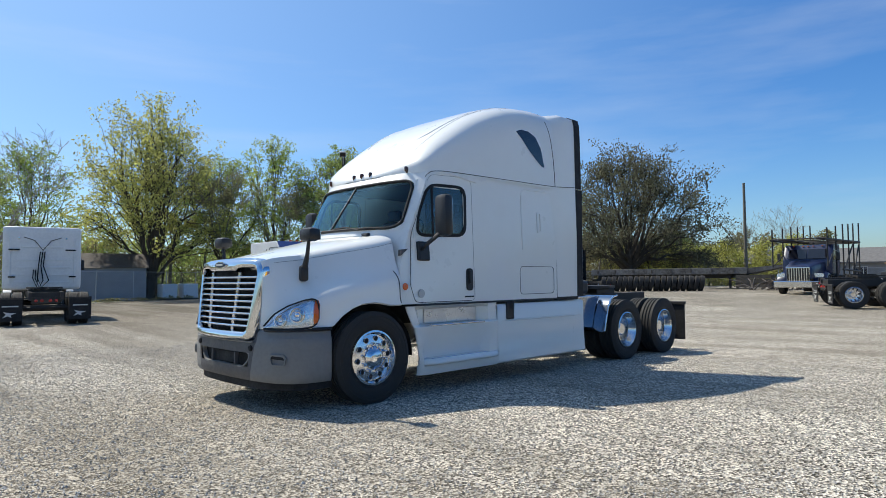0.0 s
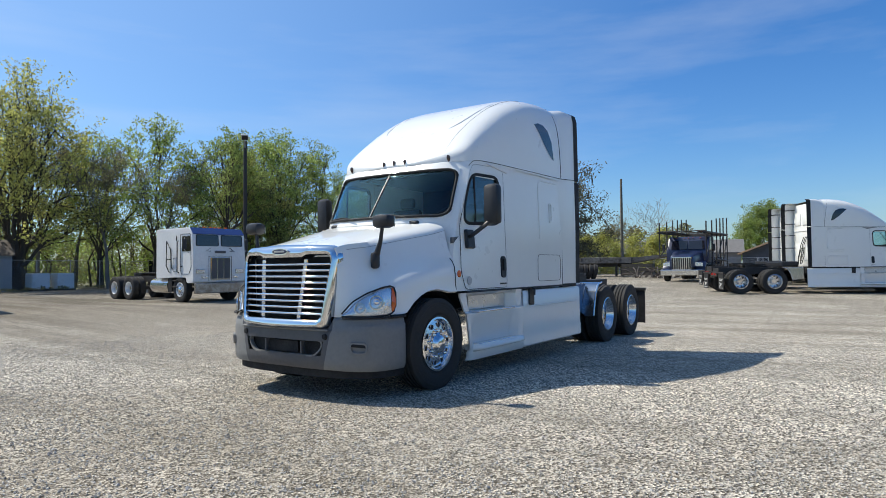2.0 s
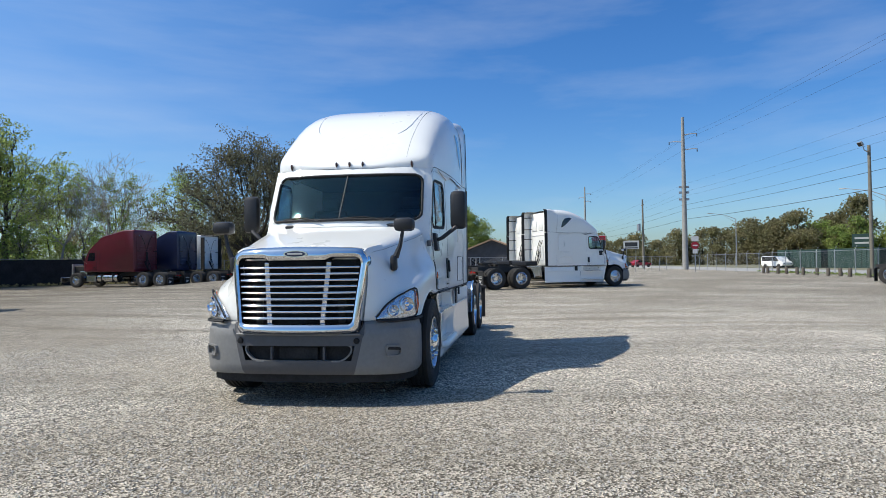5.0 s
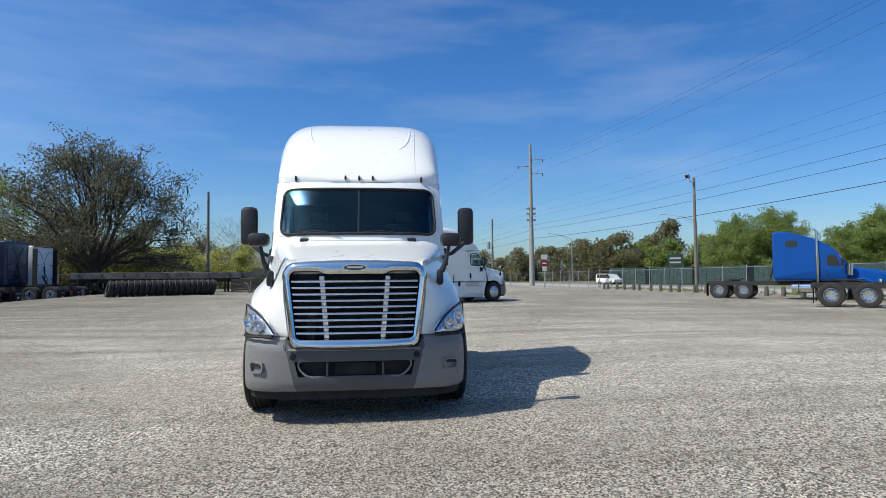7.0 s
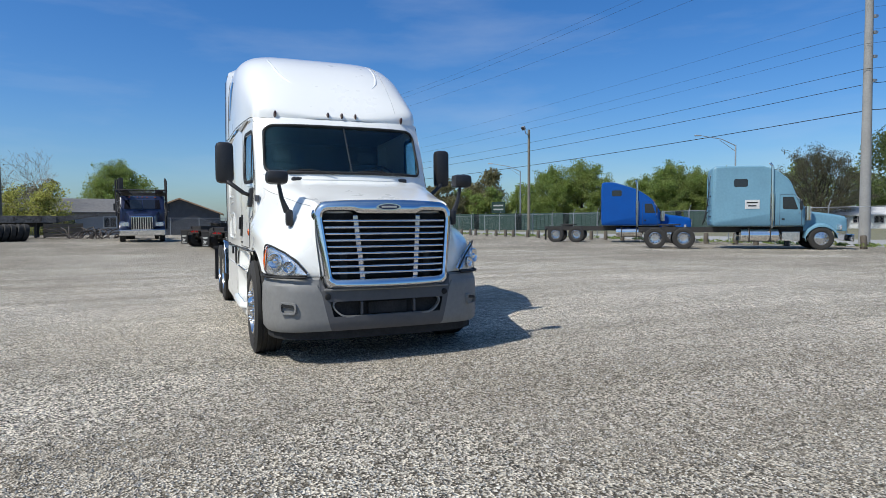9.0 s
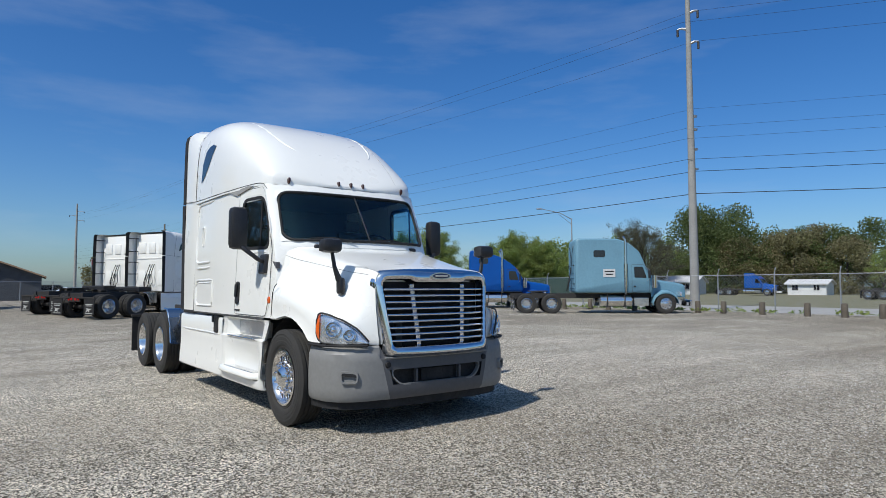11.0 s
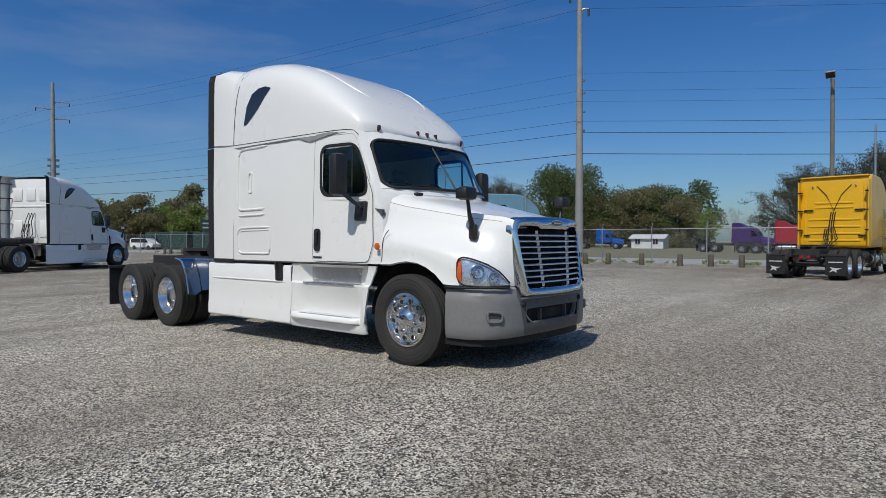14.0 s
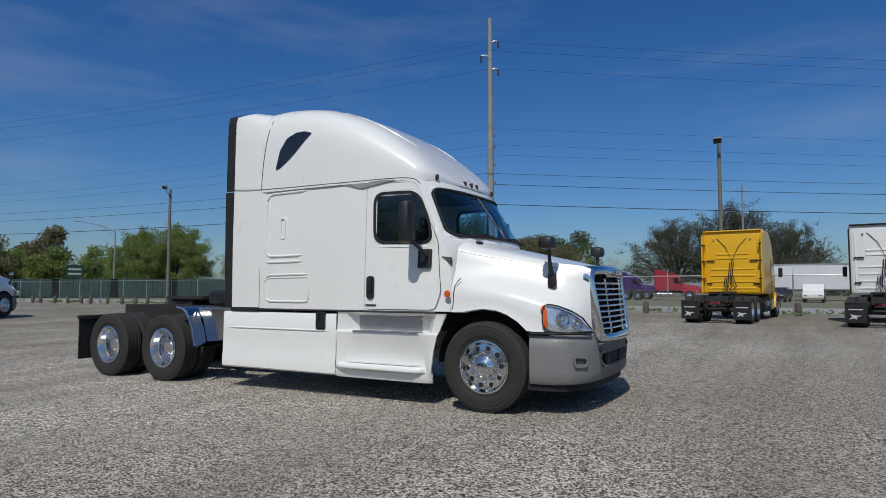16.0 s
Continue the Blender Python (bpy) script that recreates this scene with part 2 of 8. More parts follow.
GLASS = pane_mat("tinted_glass", (0.76, 0.92, 0.93), 0.0, ior=1.6, sheen=(0.5, 0.86, 0.95))
DARKGLASS = pane_mat("dark_tinted_glass", (0.72, 0.84, 0.88), ior=1.6)
INNER = mat("cab_interior_grey", (0.05, 0.052, 0.056), 0.8, vary=0.3, scale=5)
PALESEAM = mat("gap_and_recess_shade", (0.30, 0.30, 0.29), 0.7, vary=0.2, scale=5)
SEAM = mat("panel_gap", (0.05, 0.05, 0.052), 0.8, vary=0.2, scale=5)
KICK = mat("brushed_kick_plate", (0.66, 0.67, 0.69), 0.30, 0.85, vary=0.25, scale=8)
STICKER = mat("silver_sticker", (0.5, 0.5, 0.48), 0.5, vary=0.2, scale=60)
BARK = mat("bark", (0.085, 0.070, 0.056), 0.95, vary=0.45, scale=3, bump=0.6, bump_scale=14)
GREYBARK = mat("grey_bark", (0.19, 0.175, 0.155), 0.95, vary=0.45, scale=3)
BAREBARK = mat("bleached_bark", (0.38, 0.35, 0.31), 0.95, vary=0.4, scale=3)
LEAF_YEL = leafy("spring_leaves", (0.50, 0.51, 0.14), (0.37, 0.36, 0.13))
LEAF_GRN = leafy("green_leaves", (0.21, 0.31, 0.08), (0.32, 0.35, 0.12))
LEAF_OLD = leafy("oak_leaves", (0.115, 0.125, 0.07), (0.185, 0.17, 0.115))
# LEAF_GRN brightened: sunlight through the west trees painted into the colour
LEAF_GRN_LIT = leafy("green_leaves_lit", (0.25, 0.36, 0.09), (0.37, 0.41, 0.13))
MOSS = leafy("grey_hanging_moss", (0.20, 0.205, 0.165), (0.14, 0.15, 0.11))
LEAF_DRY = leafy("dry_scrub", (0.29, 0.245, 0.145), (0.215, 0.22, 0.10))
LEAF_DEEP = leafy("deep_green_leaves", (0.12, 0.175, 0.065), (0.19, 0.215, 0.085))
CONCRETE = mat("concrete", (0.31, 0.305, 0.29), 0.85, vary=0.25, scale=1.5, bump=0.2, bump_scale=30)
WOOD = mat("weathered_wood", (0.125, 0.105, 0.082), 0.9, vary=0.4, scale=4, bump=0.3, bump_scale=40)
POLEWOOD = mat("pole_wood", (0.20, 0.185, 0.15), 0.9, vary=0.4, scale=4)
ASPHALT = mat("road_asphalt", (0.37, 0.36, 0.34), 0.9, vary=0.2, scale=0.4, bump=0.2, bump_scale=60)
GRASS = mat("dry_grass", (0.22, 0.19, 0.125), 0.95, vary=0.4, scale=0.5, color2=(0.12, 0.13, 0.06), bump=0.5, bump_scale=20)
MESHCLOTH = mat("black_fence_cloth", (0.013, 0.013, 0.015), 0.9, vary=0.4, scale=1.5)
BLUE = mat("blue_paint", (0.002, 0.072, 0.32), 0.45, vary=0.12, scale=1.5, spec=0.25)
VISORBLUE = mat("visor_blue_paint", (0.03, 0.07, 0.24), 0.4, vary=0.15, scale=2, coat=0.2)
DARKBLUE = mat("dark_blue_paint", (0.012, 0.022, 0.07), 0.35, vary=0.2, scale=1.5, coat=0.4)
LIGHTBLUE = mat("faded_light_blue_paint", (0.14, 0.29, 0.385), 0.5, vary=0.15, scale=1.2)
YELLOW = mat("yellow_paint", (0.82, 0.45, 0.012), 0.38, vary=0.1, scale=1.5, coat=0.3)
MAROON = mat("maroon_paint", (0.13, 0.008, 0.02), 0.4, vary=0.2, scale=1.5, coat=0.3)
REDP = mat("red_paint", (0.33, 0.016, 0.03), 0.4, vary=0.15, scale=1.5)
PURPLE = mat("purple_paint", (0.05, 0.016, 0.12), 0.4, vary=0.15, scale=1.5)


# ---- mesh helpers ----
def part(name, bm, material, parent=None, label="", smooth=False):
    """Links a bmesh as one mesh object, under a thing or a part."""
    me = bpy.data.meshes.new(name)
    bm.normal_update()
    bm.to_mesh(me)
    bm.free()
    me.materials.append(material)
    if smooth:
        me.shade_smooth()
        me.set_sharp_from_angle(angle=radians(smooth if smooth is not True else 40))
    ob = new(name, me)
    if parent:
        ob.parent = parent
    if label:
        ob["label"] = label
    return ob


def thing(name, label, category, group="", kind="", m=None):
    e = new(name)
    e.empty_display_size = 0.2
    tagged(e, label, category, group, kind)
    if m:
        e.matrix_basis = m
    return e


def box(bm, cx, cy, cz, sx, sy, sz, bevel=0.0, m=None):
    r = bmesh.ops.create_cube(bm, size=1)
    for v in r["verts"]:
        v.co = Vector((cx + v.co.x * sx, cy + v.co.y * sy, cz + v.co.z * sz))
        if m:
            v.co = m @ v.co
    if bevel:
        edges = list({e for v in r["verts"] for e in v.link_edges})
        bmesh.ops.bevel(bm, geom=edges, offset=bevel, segments=2, affect="EDGES", profile=0.5)
    return bm


def boxed(*a, **k):
    return box(bmesh.new(), *a, **k)


def tube(bm, pts, r, sides=10, caps=True):
    """A round bar along points; r a number or a list."""
    pts = [Vector(p) for p in pts]
    rings = []
    for i, p in enumerate(pts):
        d = (pts[min(i + 1, len(pts) - 1)] - pts[max(i - 1, 0)]).normalized()
        up = Vector((0, 0, 1)) if abs(d.z) < 0.9 else Vector((1, 0, 0))
        a = d.cross(up).normalized()
        b = a.cross(d)
        rad = r[i] if isinstance(r, (list, tuple)) else r
        rings.append([bm.verts.new(p + a * (rad * math.cos(2 * math.pi * k / sides)) + b * (rad * math.sin(2 * math.pi * k / sides))) for k in range(sides)])
    for u, w in zip(rings, rings[1:]):
        for k in range(sides):
            bm.faces.new((u[k], u[(k + 1) % sides], w[(k + 1) % sides], w[k]))
    if caps:
        bm.faces.new(rings[0][::-1]), bm.faces.new(rings[-1])
    return bm


def lathe(bm, profile, axis="x", centre=(0, 0, 0), n=32, flip=1):
    """Turns (radius, along) round an axis through centre."""
    c = Vector(centre)
    rings = []
    for r, a in profile:
        ring = []
        for k in range(n):
            t = 2 * math.pi * k / n
            u, w = r * math.cos(t), r * math.sin(t)
            ring.append(bm.verts.new(c + (Vector((a * flip, u, w)) if axis == "x" else Vector((u, w, a * flip)))))
        rings.append(ring)
    for p, q in zip(rings, rings[1:]):
        for k in range(n):
            bm.faces.new((p[k], p[(k + 1) % n], q[(k + 1) % n], q[k]))
    return bm


def grid(bm, rows, skip=None, close=False):
    """A sheet over rows of points; skip(i, j) leaves a face out."""
    vs = [[bm.verts.new(p) for p in row] for row in rows]
    for i in range(len(vs) - 1):
        for j in range(len(vs[0]) - 1):
            if not (skip and skip(i, j)):
                bm.faces.new((vs[i][j], vs[i][j + 1], vs[i + 1][j + 1], vs[i + 1][j]))
    if skip:
        for row in vs:
            for v in row:
                if not v.link_faces:
                    bm.verts.remove(v)
    return vs


def slab(bm, outline, axis, lo, hi):
    """A flat outline of (a, b) points, given thickness along an axis."""
    def at(p, h):
        return {"x": (h, p[0], p[1]), "y": (p[0], h, p[1]), "z": (p[0], p[1], h)}[axis]
    a = [bm.verts.new(at(p, lo)) for p in outline]
    b = [bm.verts.new(at(p, hi)) for p in outline]
    bm.faces.new(a[::-1]), bm.faces.new(b)
    for i in range(len(a)):
        j = (i + 1) % len(a)
        bm.faces.new((a[i], a[j], b[j], b[i]))
    return bm


def rounded(pts, r, n=4):
    """Rounds the corners of a closed outline."""
    out_pts = []
    for i, p in enumerate(pts):
        p, a, b = Vector(p), Vector(pts[i - 1]), Vector(pts[(i + 1) % len(pts)])
        da, db = (a - p), (b - p)
        ra, rb = min(r, da.length * 0.45), min(r, db.length * 0.45)
        s, e = p + da.normalized() * ra, p + db.normalized() * rb
        for k in range(n + 1):
            t = k / n
            q = s.lerp(p, t).lerp(p.lerp(e, t), t)
            out_pts.append((q.x, q.y))
    return out_pts


def ring_slab(bm, outer, inner, axis, lo, hi):
    """A frame between two outlines of the same count."""
    def at(p, h):
        return {"x": (h, p[0], p[1]), "y": (p[0], h, p[1]), "z": (p[0], p[1], h)}[axis]
    loops = [[bm.verts.new(at(p, h)) for p in o] for o, h in ((outer, lo), (outer, hi), (inner, hi), (inner, lo))]
    n = len(outer)
    for q in range(4):
        u, w = loops[q], loops[(q + 1) % 4]
        for i in range(n):
            bm.faces.new((u[i], u[(i + 1) % n], w[(i + 1) % n], w[i]))
    return bm


def fixed(bm):
    bmesh.ops.recalc_face_normals(bm, faces=bm.faces)
    return bm


def interp(table, x):
    if x <= table[0][0]:
        return table[0][1]
    for (a, p), (b, q) in zip(table, table[1:]):
        if x <= b:
            t = (x - a) / (b - a)
            return p + (q - p) * t
    return table[-1][1]


def smooth_interp(table, x):
    """Smooth curve through a table."""
    n = len(table)
    if x <= table[0][0]:
        return table[0][1]
    if x >= table[-1][0]:
        return table[-1][1]
    for i in range(n - 1):
        (x0, y0), (x1, y1) = table[i], table[i + 1]
        if x <= x1:
            m0 = (y1 - table[i - 1][1]) / (x1 - table[i - 1][0]) if i else (y1 - y0) / (x1 - x0)
            m1 = (table[i + 2][1] - y0) / (table[i + 2][0] - x0) if i + 2 < n else (y1 - y0) / (x1 - x0)
            t, h = (x - x0) / (x1 - x0), x1 - x0
            return (2 * t**3 - 3 * t**2 + 1) * y0 + (t**3 - 2 * t**2 + t) * h * m0 + (-2 * t**3 + 3 * t**2) * y1 + (t**3 - t**2) * h * m1


# ---- wheels ----
def tyre_mesh(R, width, steer=True):
    bm = bmesh.new()
    h = width / 2
    side_ = [(0.285, 0.72), (0.30, 0.86), (0.318, 0.90), (0.322, 0.87), (0.335, 0.95), (0.36, 0.985), (0.385, 1.0), (0.388, 0.985), (0.405, 1.0), (0.425, 0.995), (0.428, 0.975), (R - 0.05, 0.965), (R - 0.046, 0.99), (R - 0.02, 0.90)]
    prof = [(r, -h * f) for r, f in side_]
    grooves = 4 if steer else 3
    steps = []
    a, z = -h * 0.84, h * 0.84
    for g in range(grooves):
        c = a + (z - a) * (g + 1) / (grooves + 1)
        steps += [(R, c - 0.012), (R - 0.014, c - 0.008), (R - 0.014, c + 0.008), (R, c + 0.012)]
    prof += [(R, a)] + steps + [(R, z)] + [(r, h * f) for r, f in side_[::-1]]
    lathe(bm, prof, "x", n=40)
    return fixed(bm)


def disc_with_holes(bm, profile, n_holes, hole_r, hole_at, face_x, sx=1):
    """A wheel disc whose flat face carries round holes."""
    lathe(bm, profile, "x", n=40, flip=sx)
    for k in range(n_holes):
        t = 2 * math.pi * (k + 0.5) / n_holes
        c = Vector((face_x * sx, hole_at * math.cos(t), hole_at * math.sin(t)))
        lathe(bm, [(hole_r, 0.004), (hole_r * 1.12, 0.008), (hole_r * 1.22, 0.0)], "x", c, 14, sx)


def spots(parent, name, make, material, x, r, shift, key, store={}):
    """Ten small pieces in a ring, each an object on one shared mesh."""
    for k in range(10):
        t = 2 * math.pi * (k + shift) / 10
        if key not in store:
            store[key] = part(name, make(), material, parent)
            ob = store[key]
        else:
            ob = new(name, store[key].data)
            ob.parent = parent
        ob.location = (x, r * math.cos(t), r * math.sin(t))


def shared(key, make, material, name, parent, label="", smooth=False, store={}):
    """A part whose mesh is built once and shared."""
    if key not in store:
        store[key] = part(name, make(), material, parent, label, smooth).data
        for o in bpy.data.objects:
            if o.data == store[key]:
                return o
    ob = new(name, store[key])
    ob.parent = parent
    if label:
        ob["label"] = label
    return ob


def thick_grid(bm, sections, dx):
    """A moulding with thickness: sections closed by an inner copy set back by dx."""
    grid(bm, [s + [(x + dx, y, z) for x, y, z in s[::-1]] + s[:1] for s in sections])
    return bm


def wheel(parent, x, y, R, side, steer=True, width=0.28, name="wheel", rim_mat=None, simple=False):
    """A tyre on a rim under one Empty-free wheel part: tyre is the part, the rest sit on it. side: +1 outer face to +x."""
    tyre = shared("tyre%s%s%s" % (R, width, steer), lambda: tyre_mesh(R, width, steer), TYRE, name, parent, smooth=35)
    tyre.location = (x, y, R)
    tyre.rotation_euler = (0.37 * y + x, 0, 0)
    h = width / 2
    rm = rim_mat or ALLOY
    bm = bmesh.new()
    if steer:
        prof = [(0.29, h * 0.78), (0.295, h * 0.92), (0.275, h * 0.95), (0.262, h * 0.70), (0.25, h * 0.62), (0.235, h * 0.64), (0.165, h * 0.80), (0.15, h * 0.80), (0.14, h * 0.80), (0.11, h * 0.82), (0.0, h * 0.82)]
        disc_with_holes(bm, prof, 10, 0.026, 0.205, h * 0.735 + 0.001, side)
    else:
        prof = [(0.29, h * 0.78), (0.295, h * 0.92), (0.28, h * 0.96), (0.272, h * 0.80), (0.262, h * 0.70), (0.255, h * 0.10), (0.246, h * 0.02), (0.243, -h * 0.75), (0.228, -h * 0.92), (0.17, -h * 1.0), (0.15, -h * 1.0), (0.0, -h * 1.0)]
        disc_with_holes(bm, prof, 10, 0.024, 0.205, -h * 0.95 + 0.001, side)
    part("rim", fixed(bm), rm, tyre, "polished aluminium rim", smooth=35)
    # dark hand holes
    fx = (h * 0.735 + 0.004) if steer else (-h * 0.95 + 0.005)
    spots(tyre, "hand_hole", lambda: lathe(bmesh.new(), [(0.028, 0.0), (0.001, 0.0005)], "x", (0, 0, 0), 12, side), MATT, fx * side, 0.205, 0.5, "hole%d" % side)
    if simple:
        return tyre
    # hub cap and nut covers
    bm = bmesh.new()
    b0 = h * 0.80 if steer else -h * 1.0
    if steer:
        lathe(bm, [(0.125, b0), (0.12, b0 + 0.02), (0.105, b0 + 0.028), (0.085, b0 + 0.055), (0.06, b0 + 0.065), (0.0, b0 + 0.068)], "x", n=28, flip=side)
    else:
        lathe(bm, [(0.115, b0), (0.11, b0 + 0.03), (0.1, b0 + 0.15), (0.085, b0 + 0.165), (0.0, b0 + 0.165)], "x", n=28, flip=side)
    part("hub_cap", fixed(bm), CHROME, tyre, "chrome hub cap", smooth=35)
    spots(tyre, "lug_nut", lambda: fixed(lathe(bmesh.new(), [(0.02, 0.0), (0.018, 0.03), (0.009, 0.05), (0.0, 0.052)], "x", (0, 0, 0), 8, side)), CHROME, b0 * side, 0.148, 0.0, "nut%d" % side)
    return tyre


# ---- the white sleeper tractor, facing -y, front axle at the origin ----
ROOF_Z = [(0.79, 2.69), (0.86, 2.78), (0.95, 2.88), (1.2, 3.12), (1.6, 3.41), (2.0, 3.63), (2.5, 3.80), (2.9, 3.86), (3.2, 3.875), (3.45, 3.86)]
ROOF_W = [(0.79, 0.33), (0.82, 0.61), (0.85, 0.77), (0.885, 0.92), (0.93, 1.04), (0.955, 1.075), (0.975, 1.095), (1.0, 1.115), (1.05, 1.14), (1.2, 1.155), (1.7, 1.168), (3.45, 1.172)]


def lie(x, y):
    """The yard dips slightly to one side under the tractor and is level further out."""
    f = min(1.0, max(0.0, (15.0 - math.hypot(x, y - 2.0)) / 10.0))
    return (0.020 * x - 0.006 * y) * f * f * (3 - 2 * f) + rise(x, y)


def rise(x, y):
    """The far side of the yard lies a little higher, up to the flat trailer."""
    def soft(v):
        v = min(1.0, max(0.0, v))
        return v * v * (3 - 2 * v)
    return 0.5 * min(1.0, max(0.0, (24 - x) / 37)) * soft((x + 25) / 8) * soft((y - 10) / 30) * soft((78 - y) / 26)


def side_x(z):
    return 1.175 - max(0.0, z - 1.9) * 0.035


def super_section(w, z0, z1, y, n=18, e=0.40):
    """Half section from the side up to the middle: a boxy arch."""
    pts = []
    for k in range(n + 1):
        t = math.pi / 2 * k / n
        pts.append((w * math.cos(t) ** e if k < n else 0.0, y, z0 + (z1 - z0) * math.sin(t) ** e))
    return pts


def roof_e(y):
    return interp([(0.8, 0.50), (1.2, 0.48), (1.8, 0.42), (2.5, 0.36), (3.4, 0.325)], y)


def roof_x(y, z):
    q = min(0.999, max(0.001, (z - 2.66) / (smooth_interp(ROOF_Z, y) - 2.66))) ** (1 / roof_e(y))
    return interp(ROOF_W, y) * max(0.0, 1 - q * q) ** (roof_e(y) / 2)


def mirrored(half):
    return half + [(-x, y, z) for x, y, z in half[-2::-1]]


def ws_y(x, z):
    """The raked, curved screen: y at a width and height."""
    base = 0.30 + (z - 1.95) * 0.70
    u, k = abs(x) / 1.055, 0.32 - 0.26 * (z - 1.95)
    return base + k * (0.33 * u**2 + 0.67 * u**5)


def panel_line(name, pts, parent, w=0.010, m=None):
    bm = bmesh.new()
    tube(bm, pts, w / 2, 6)
    return part(name, bm, m or SEAM, parent)


def sleeper_tractor(name, label, group=""):
    T = thing(name, label, "truck", group)

    # cab shell: levels up, plan outline from the screen round to the back
    zs = [1.07, 1.5, 1.88, 1.96, 2.10, 2.25, 2.40, 2.48, 2.56, 2.61, 2.665]
    us = [0.0, 0.015, 0.28, 0.56, 0.84, 1.0, 1.07]
    ys_side = [0.80, 0.95, 1.2, 1.55, 1.68, 2.1, 2.6, 3.0, 3.45]

    def outline(z):
        sx = side_x(z)
        half = []
        for u in us:
            zz = max(z, 1.90)
            y = ws_y(u, zz) if z >= 1.88 else 0.42 + 0.05 * u
            half.append((u * (sx / 1.18), y, z))
        y0 = ws_y(1.07, max(z, 1.90)) if z >= 1.88 else 0.46
        half.append((sx * 0.945, y0 + 0.02, z))
        half.append((sx * 0.985, y0 + 0.05, z))
        for y in ys_side:
            half.append((sx, max(y, y0 + 0.06 + 0.02 * ys_side.index(y)), z))
        return half

    rows = []
    for z in zs:
        h = outline(z)
        rows.append([(-x, y, zz) for x, y, zz in h[::-1]] + h[1:])
    ncol = len(rows[0])
    mid = (ncol - 1) // 2

    def hole(i, j):
        k = abs(j - mid + 0.5)
        if 3 <= i <= 7 and k < 6:
            return True                                    # the screen
        if 2 <= i <= 6 and 9.0 <= k <= 11.6:
            return True                                    # door windows
        return False

    bm = bmesh.new()
    grid(bm, rows, hole)
    body = part("cab", fixed(bm), WHITE, T, "white painted cab and sleeper", smooth=30)

    # roof fairing
    bm = bmesh.new()
    ys = [0.79, 0.80, 0.82, 0.85, 0.885, 0.93, 0.955, 0.975, 1.0, 1.05, 1.12, 1.2, 1.35, 1.5, 1.7, 1.9, 2.2, 2.5, 2.8, 3.1, 3.3, 3.45]
    secs = []
    for y in ys:
        w = interp(ROOF_W, y)
        secs.append(mirrored(super_section(w, 2.66, smooth_interp(ROOF_Z, y), y, e=roof_e(y))))
    grid(bm, secs)
    vs = list(bm.verts)[:len(secs[0])]
    bm.faces.new(vs)
    roof = part("roof_fairing", fixed(bm), WHITE, T, smooth=50)
    shell = bmesh.new()
    shell.from_mesh(body.data), shell.from_mesh(roof.data)
    shell = BVHTree.FromBMesh(shell)
    # side trailing fairing behind the seam
    for s in (1, -1):
        bm = bmesh.new()
        prof = []
        for y in (3.30, 3.465, 3.70, 3.97):
            g = 0.012 * (y - 3.46)
            pts = [(1.175 + g, 1.08), (1.182 + g, 2.0), (1.172 + g, 2.69), (1.168, 3.10), (1.158, 3.40), (1.125, 3.60), (1.06, 3.735), (0.95, 3.80), (0.80, 3.825)]
            if y > 3.6:
                pts[3:] = [(1.174, 3.10), (1.172, 3.42), (1.165, 3.68), (1.14, 3.79), (1.05, 3.835), (0.85, 3.845)]
            if y < 3.4:
                pts = [(x - 0.03, z - (0.02 if z > 3.5 else 0)) for x, z in pts]
            prof.append([(s * x, y, z) for x, z in pts])
        thick_grid(bm, prof, -s * 0.03)
        part("rear_fairing", fixed(bm), WHITE, T, smooth=40)
        bm = bmesh.new()
        slab(bm, [(3.97, 1.09), (4.11, 1.07), (4.13, 2.70), (3.97, 2.70)], "x", s * 1.165, s * 1.19)
        part("side_extender", fixed(bm), MATT, T, "black rubber side extender")
        bm = bmesh.new()
        prof = [[(s * x, y, z) for x, z in ((1.184, 2.72), (1.182, 3.10), (1.178, 3.42), (1.172, 3.70), (1.145, 3.80), (1.05, 3.845))] for y in (3.968, 4.12)]
        thick_grid(bm, prof, -s * 0.028)
        part("side_extender", fixed(bm), MATT, T, "black rubber side extender")
    # roof cap bridging to the back
    bm = bmesh.new()
    grid(bm, [mirrored(super_section(1.17, 2.66, 3.85, 3.452, e=0.325)), mirrored(super_section(1.12, 2.66, 3.84, 3.60, e=0.325))])
    part("roof_rear", fixed(bm), WHITE, T, smooth=50)
    # back wall with ribs
    bm = bmesh.new()
    box(bm, 0, 3.60, 2.42, 2.10, 0.08, 2.66, 0.03)
    for x in (-0.62, 0.0, 0.62):
        box(bm, x, 3.65, 3.1, 0.42, 0.04, 0.5, 0.018)
        box(bm, x, 3.65, 1.7, 0.42, 0.04, 0.7, 0.018)
    box(bm, 0, 3.65, 2.62, 2.0, 0.03, 0.05, 0.01)
    part("back_wall", fixed(bm), WHITE, T, "white ribbed rear wall", smooth=30)
    for s in (1, -1):
        for z in (1.3, 1.9, 2.45, 2.95, 3.55):
            part("bracket", tube(bmesh.new(), [(s * 1.16, 3.98, z), (s * 1.02, 3.86, z), (s * 0.9, 3.66, z)], 0.022, 6), BLACK, T)
    bm = bmesh.new()
    for k, x in enumerate((-0.18, -0.05, 0.1)):
        tube(bm, [(x, 3.67, 2.35), (x + 0.05, 3.78, 2.0), (x - 0.1 + 0.1 * k, 3.86, 1.5), (x + 0.15, 3.84, 1.2), (x + 0.3, 3.75, 1.5), (x + 0.22, 3.68, 1.9)], 0.016, 6)
    part("air_hose", bm, MATT, T, "coiled black air hoses", smooth=True)

    # glass
    bm = bmesh.new()
